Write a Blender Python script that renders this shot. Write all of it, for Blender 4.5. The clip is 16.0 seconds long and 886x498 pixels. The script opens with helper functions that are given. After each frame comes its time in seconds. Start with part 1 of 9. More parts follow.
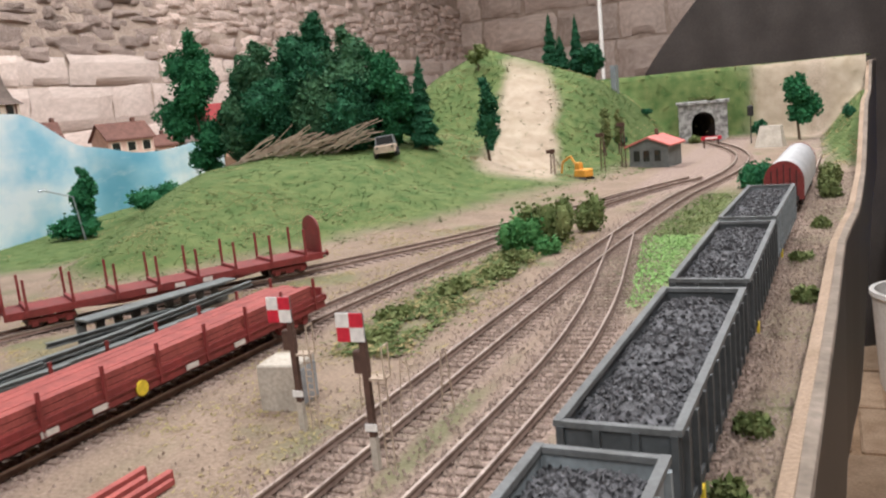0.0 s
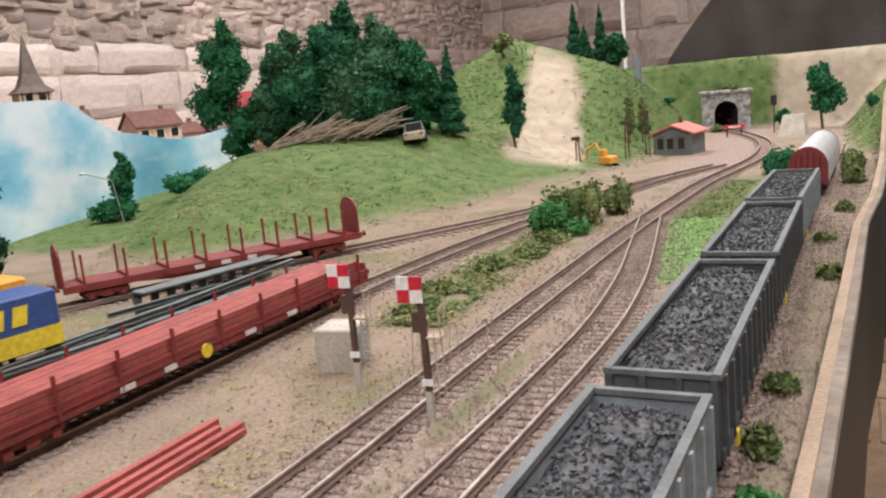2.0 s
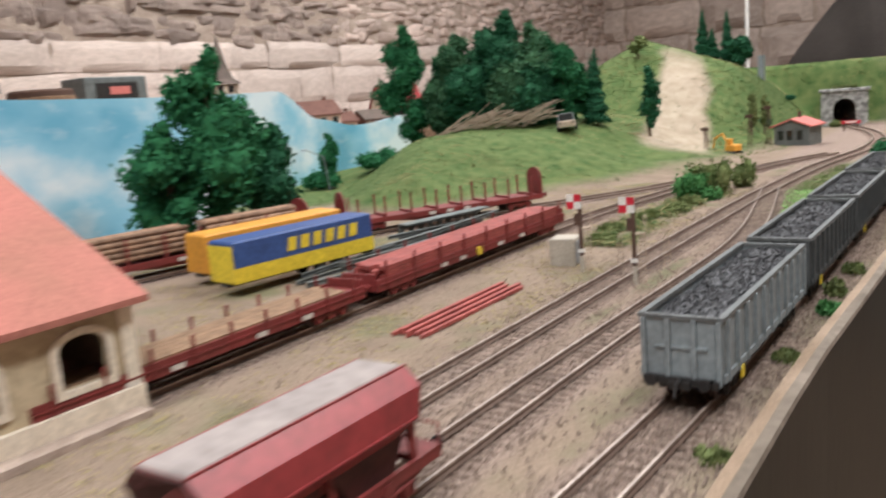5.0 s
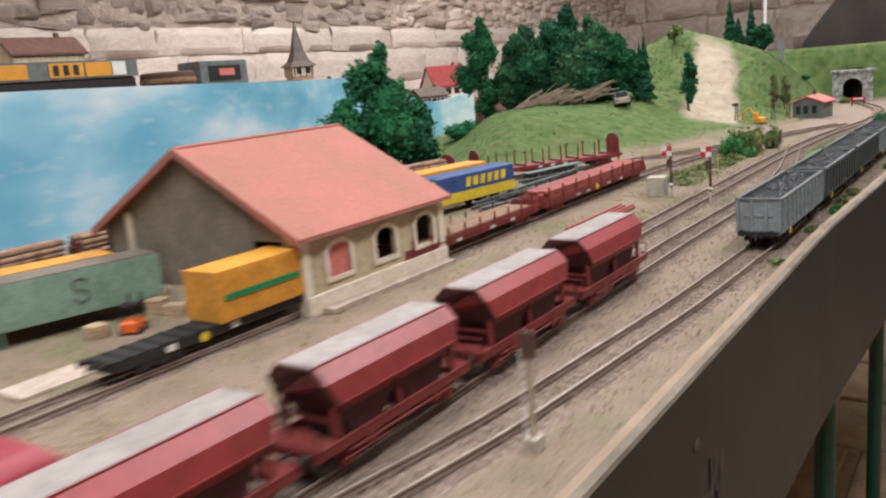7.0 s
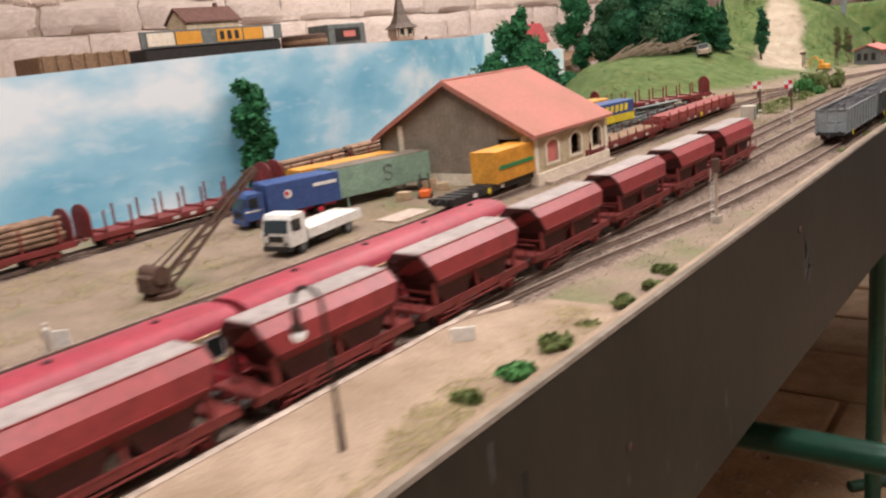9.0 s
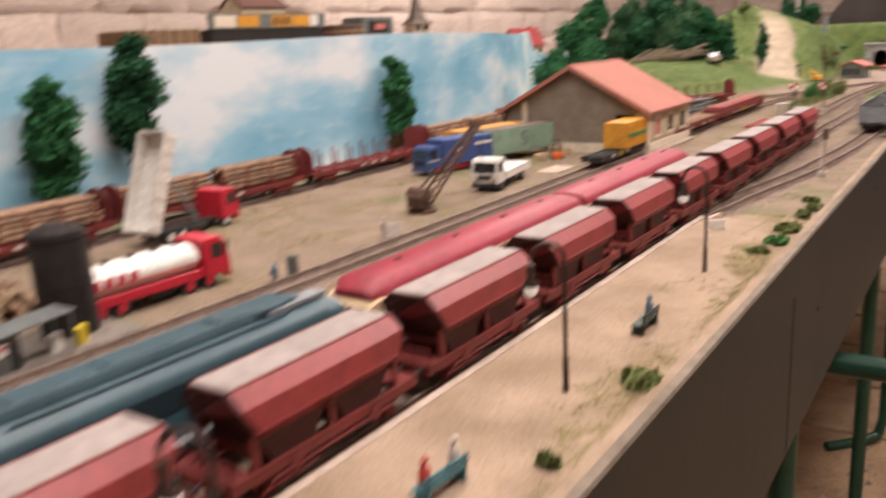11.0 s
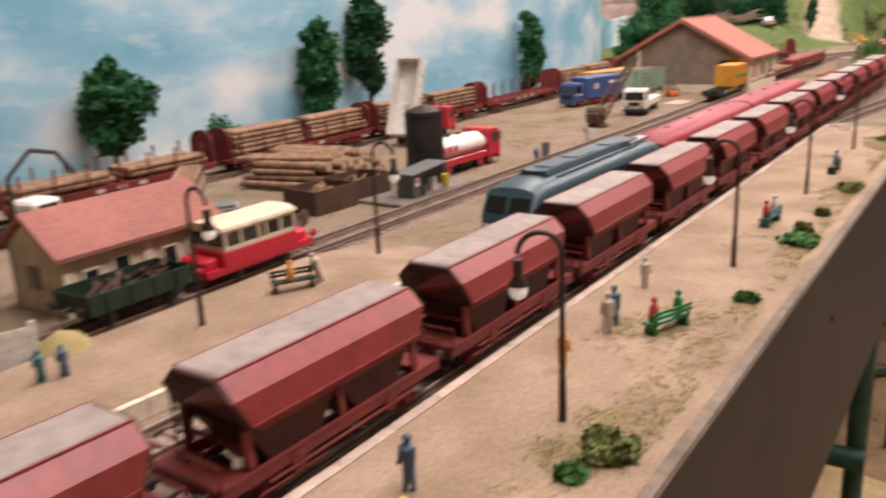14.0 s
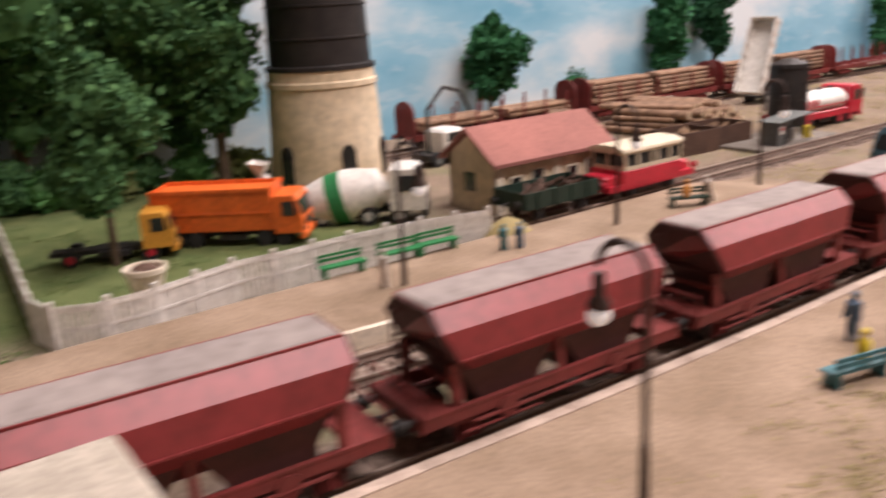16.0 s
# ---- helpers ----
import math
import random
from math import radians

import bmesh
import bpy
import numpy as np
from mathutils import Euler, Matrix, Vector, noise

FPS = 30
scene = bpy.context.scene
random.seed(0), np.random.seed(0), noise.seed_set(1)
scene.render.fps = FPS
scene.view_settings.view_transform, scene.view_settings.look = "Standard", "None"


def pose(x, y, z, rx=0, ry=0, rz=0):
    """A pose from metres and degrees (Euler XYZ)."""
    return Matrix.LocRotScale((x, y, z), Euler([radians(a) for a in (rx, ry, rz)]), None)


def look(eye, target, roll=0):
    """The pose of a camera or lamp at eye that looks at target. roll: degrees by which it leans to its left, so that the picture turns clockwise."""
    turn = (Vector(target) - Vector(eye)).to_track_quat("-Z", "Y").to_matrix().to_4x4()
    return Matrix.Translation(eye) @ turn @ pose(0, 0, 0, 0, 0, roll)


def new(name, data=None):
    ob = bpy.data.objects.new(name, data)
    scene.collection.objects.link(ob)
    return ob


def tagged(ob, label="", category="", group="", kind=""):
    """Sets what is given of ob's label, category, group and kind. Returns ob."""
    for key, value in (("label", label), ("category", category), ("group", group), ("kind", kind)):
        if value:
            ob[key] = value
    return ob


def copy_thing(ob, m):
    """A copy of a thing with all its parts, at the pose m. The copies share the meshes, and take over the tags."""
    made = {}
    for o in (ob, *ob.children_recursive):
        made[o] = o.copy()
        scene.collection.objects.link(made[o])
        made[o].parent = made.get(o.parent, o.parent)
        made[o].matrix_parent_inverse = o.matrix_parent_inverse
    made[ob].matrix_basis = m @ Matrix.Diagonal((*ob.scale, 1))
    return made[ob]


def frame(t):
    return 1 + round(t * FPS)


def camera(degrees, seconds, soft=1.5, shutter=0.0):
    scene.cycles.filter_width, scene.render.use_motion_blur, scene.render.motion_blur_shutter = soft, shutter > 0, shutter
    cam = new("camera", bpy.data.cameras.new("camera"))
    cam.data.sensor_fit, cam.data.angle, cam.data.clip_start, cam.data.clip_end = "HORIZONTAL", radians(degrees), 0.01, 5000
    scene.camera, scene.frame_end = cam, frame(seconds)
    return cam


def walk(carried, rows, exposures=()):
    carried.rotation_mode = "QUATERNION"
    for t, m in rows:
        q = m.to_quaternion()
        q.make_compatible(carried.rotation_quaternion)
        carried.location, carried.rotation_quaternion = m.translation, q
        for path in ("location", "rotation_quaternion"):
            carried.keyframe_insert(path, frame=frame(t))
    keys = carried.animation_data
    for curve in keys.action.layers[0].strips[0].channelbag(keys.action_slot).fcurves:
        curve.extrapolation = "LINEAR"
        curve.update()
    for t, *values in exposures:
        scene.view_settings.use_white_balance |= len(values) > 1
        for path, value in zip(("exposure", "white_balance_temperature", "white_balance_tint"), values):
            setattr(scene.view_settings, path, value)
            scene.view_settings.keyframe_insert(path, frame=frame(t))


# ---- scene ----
cam = camera(56.2, 16.0, soft=2.2, shutter=0.8)
# seconds, eye, target, lean
PATH = [
    (0, (0.0280, -0.0523, 0.1237), (-0.0357, 0.0809, 0.0976), -5.62),
    (0.5, (0.0300, -0.0585, 0.1213), (-0.0341, 0.0744, 0.0944), -5.61),
    (1, (0.0289, -0.0633, 0.1207), (-0.0361, 0.0691, 0.0936), -5.76),
    (1.5, (0.0271, -0.0704, 0.1221), (-0.0389, 0.0615, 0.0949), -5.69),
    (2, (0.0266, -0.0808, 0.1215), (-0.0399, 0.0508, 0.0940), -5.46),
    (2.5, (0.0265, -0.0967, 0.1223), (-0.0408, 0.0344, 0.0944), -5.39),
    (3, (0.0241, -0.1239, 0.1242), (-0.0441, 0.0067, 0.0963), -5.60),
    (5.5, (0.0909, -0.3756, 0.1280), (0.0001, -0.2595, 0.1000), -5.02),
    (6, (0.1083, -0.4370, 0.1307), (0.0109, -0.3273, 0.0994), -5.73),
    (6.5, (0.1216, -0.5126, 0.1422), (0.0283, -0.3994, 0.1107), -5.79),
    (7, (0.1219, -0.6315, 0.1453), (0.0383, -0.5108, 0.1148), -4.94),
    (7.5, (0.1291, -0.7239, 0.1497), (0.0462, -0.6026, 0.1193), -4.84),
    (8, (0.1480, -0.7870, 0.1475), (0.0638, -0.6673, 0.1149), -5.74),
    (8.5, (0.1844, -0.8867, 0.1425), (0.0941, -0.7715, 0.1098), -5.67),
    (8.7, (0.1914, -0.9213, 0.1515), (0.1002, -0.8077, 0.1158), -6.15),
    (10.8, (0.1080, -1.2366, 0.1547), (0.0317, -1.1127, 0.1183), -3.55),
    (11, (0.1134, -1.2627, 0.1528), (0.0322, -1.1421, 0.1161), -2.93),
    (11.5, (0.1306, -1.3297, 0.1583), (0.0492, -1.2147, 0.1066), -0.79),
    (12, (0.1115, -1.4007, 0.1651), (0.0312, -1.2832, 0.1179), -1.06),
    (12.5, (0.0961, -1.4695, 0.1561), (0.0210, -1.3479, 0.1105), -1.75),
    (13, (0.0820, -1.5056, 0.1498), (0.0084, -1.3818, 0.1081), -1.42),
    (13.5, (0.0789, -1.5357, 0.1413), (0.0054, -1.4117, 0.0997), -1.71),
    (14, (0.0819, -1.5662, 0.1384), (0.0002, -1.4473, 0.0972), -2.56),
    (14.5, (0.0900, -1.5883, 0.1382), (-0.0022, -1.4780, 0.0955), -2.69),
    (15, (0.0917, -1.6145, 0.1335), (-0.0107, -1.5134, 0.0912), -2.85),
    (15.5, (0.0982, -1.6328, 0.1328), (-0.0120, -1.5403, 0.0906), -3.33),
    (16, (0.0844, -1.6636, 0.1255), (-0.0324, -1.5797, 0.0829), -3.24),
]
TONE = [(0.0, -0.05, 5600, 8), (3.0, -0.04, 5700, 9), (6.5, -0.14, 5500, 3), (8.5, -0.05, 5850, 9), (11.0, -0.02, 6450, 17), (11.5, -0.01, 6450, 16), (12.0, 0.02, 6250, 10), (12.6, 0.01, 6450, 16), (14.5, 0.03, 6500, 19), (16.0, 0.10, 6250, 20)]
walk(cam, [(t, look(eye, target, lean)) for t, eye, target, lean in PATH], TONE)


# ---- world ----
K = 1 / 87.0  # model scale
rng = np.random.default_rng(7)
rnd = random.Random(11)

world = bpy.data.worlds.new("world")
scene.world = world
world.use_nodes = True
world.node_tree.nodes["Background"].inputs[0].default_value = (0.9, 0.85, 0.78, 1)
world.node_tree.nodes["Background"].inputs[1].default_value = 0.02


# area light added high in the closed room; no fitting is known
def unseen_area_light(x, y, z, sx, sy, watts, colour):
    data = bpy.data.lights.new("unseen_room_light", "AREA")
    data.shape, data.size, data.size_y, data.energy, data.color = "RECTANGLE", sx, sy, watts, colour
    ob = new("unseen_room_light", data)
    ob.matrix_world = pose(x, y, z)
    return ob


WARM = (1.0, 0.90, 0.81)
# added unseen lights, spread to brighten platform, yard, hill and stone walls
unseen_area_light(0.55, -1.0, 1.52, 0.25, 1.3, 31.0, WARM)
unseen_area_light(0.45, 1.0, 1.52, 0.25, 1.3, 36.0, WARM)
unseen_area_light(-0.35, -0.75, 1.52, 0.25, 1.3, 26.0, WARM)
unseen_area_light(-0.95, 1.5, 1.52, 0.25, 1.3, 42.0, WARM)
unseen_area_light(-0.2, 2.7, 1.52, 0.25, 1.3, 25.0, WARM)


# ---- materials ----
def mat(name, a, b=None, scale=120.0, rough=0.7, bump=0.15, metal=0.0, fine=6.0, spec=0.35, per_object=0.0, per_island=0.0, detail=4.0, low=0.35, high=0.65, bump_dist=0.0006, stretch=None):
    """Two colours in blotches, a finer grain on top, and relief. scale is in blotches per metre."""
    m = bpy.data.materials.new(name)
    m.use_nodes = True
    nt = m.node_tree
    n, l = nt.nodes, nt.links
    p = n["Principled BSDF"]
    b = b or tuple(c * 0.75 for c in a)
    tc = n.new("ShaderNodeTexCoord")
    n1 = n.new("ShaderNodeTexNoise")
    n1.inputs["Scale"].default_value, n1.inputs["Detail"].default_value = scale, detail
    n2 = n.new("ShaderNodeTexNoise")
    n2.inputs["Scale"].default_value, n2.inputs["Detail"].default_value = scale * fine, 3.0
    place = tc.outputs["Object"]
    if stretch:
        mp = n.new("ShaderNodeMapping")
        mp.inputs["Scale"].default_value = stretch
        l.new(place, mp.inputs[0])
        place = mp.outputs[0]
    l.new(place, n1.inputs["Vector"])
    l.new(place, n2.inputs["Vector"])
    ramp = n.new("ShaderNodeMapRange")
    ramp.inputs[1].default_value, ramp.inputs[2].default_value = low, high
    l.new(n1.outputs["Fac"], ramp.inputs[0])
    mix = n.new("ShaderNodeMix")
    mix.data_type = "RGBA"
    mix.inputs[6].default_value, mix.inputs[7].default_value = (*a, 1), (*b, 1)
    l.new(ramp.outputs[0], mix.inputs[0])
    grain = n.new("ShaderNodeMapRange")
    grain.inputs[1].default_value, grain.inputs[2].default_value = 0.3, 0.7
    grain.inputs[3].default_value, grain.inputs[4].default_value = 0.82, 1.16
    l.new(n2.outputs["Fac"], grain.inputs[0])
    mul = n.new("ShaderNodeMix")
    mul.data_type, mul.blend_type = "RGBA", "MULTIPLY"
    mul.inputs[0].default_value = 1.0
    l.new(mix.outputs[2], mul.inputs[6])
    l.new(grain.outputs[0], mul.inputs[7])
    last = mul.outputs[2]
    if per_object or per_island:
        oi = n.new("ShaderNodeObjectInfo" if per_object else "ShaderNodeNewGeometry")
        r = n.new("ShaderNodeMapRange")
        r.inputs[3].default_value, r.inputs[4].default_value = 1 - per_object - per_island, 1 + per_object + per_island
        l.new(oi.outputs["Random" if per_object else "Random Per Island"], r.inputs[0])
        m2 = n.new("ShaderNodeMix")
        m2.data_type, m2.blend_type = "RGBA", "MULTIPLY"
        m2.inputs[0].default_value = 1.0
        l.new(last, m2.inputs[6])
        l.new(r.outputs[0], m2.inputs[7])
        last = m2.outputs[2]
    l.new(last, p.inputs["Base Color"])
    p.inputs["Roughness"].default_value, p.inputs["Metallic"].default_value = rough, metal
    p.inputs["Specular IOR Level"].default_value = spec
    if bump:
        bn = n.new("ShaderNodeBump")
        bn.inputs["Strength"].default_value, bn.inputs["Distance"].default_value = bump, bump_dist
        l.new(n2.outputs["Fac"], bn.inputs["Height"])
        l.new(bn.outputs[0], p.inputs["Normal"])
    return m


def island_mat(name, a, b, rough=0.85, spread=0.3):
    """Leaves and tufts: colour by island and by a slow noise."""
    m = bpy.data.materials.new(name)
    m.use_nodes = True
    nt = m.node_tree
    n, l = nt.nodes, nt.links
    p = n["Principled BSDF"]
    geo = n.new("ShaderNodeNewGeometry")
    tc = n.new("ShaderNodeTexCoord")
    n1 = n.new("ShaderNodeTexNoise")
    n1.inputs["Scale"].default_value = 60
    l.new(tc.outputs["Object"], n1.inputs["Vector"])
    add = n.new("ShaderNodeMath")
    add.operation = "MULTIPLY_ADD"
    add.inputs[1].default_value = 0.6
    l.new(geo.outputs["Random Per Island"], add.inputs[0])
    half = n.new("ShaderNodeMath")
    half.operation = "MULTIPLY_ADD"
    half.inputs[1].default_value, half.inputs[2].default_value = 1.2, -0.4
    l.new(n1.outputs["Fac"], half.inputs[0])
    l.new(half.outputs[0], add.inputs[2])
    mix = n.new("ShaderNodeMix")
    mix.data_type = "RGBA"
    mix.inputs[6].default_value, mix.inputs[7].default_value = (*a, 1), (*b, 1)
    l.new(add.outputs[0], mix.inputs[0])
    l.new(mix.outputs[2], p.inputs["Base Color"])
    p.inputs["Roughness"].default_value = rough
    p.inputs["Specular IOR Level"].default_value = 0.2
    return m


def glass(name, tint, alpha_rough=0.1):
    m = bpy.data.materials.new(name)
    m.use_nodes = True
    p = m.node_tree.nodes["Principled BSDF"]
    p.inputs["Base Color"].default_value = (*tint, 1)
    p.inputs["Roughness"].default_value = alpha_rough
    p.inputs["Specular IOR Level"].default_value = 0.6
    return m


def glowing(name, colour, strength):
    m = bpy.data.materials.new(name)
    m.use_nodes = True
    p = m.node_tree.nodes["Principled BSDF"]
    p.inputs["Base Color"].default_value = (*colour, 1)
    p.inputs["Emission Color"].default_value = (*colour, 1)
    p.inputs["Emission Strength"].default_value = strength
    return m


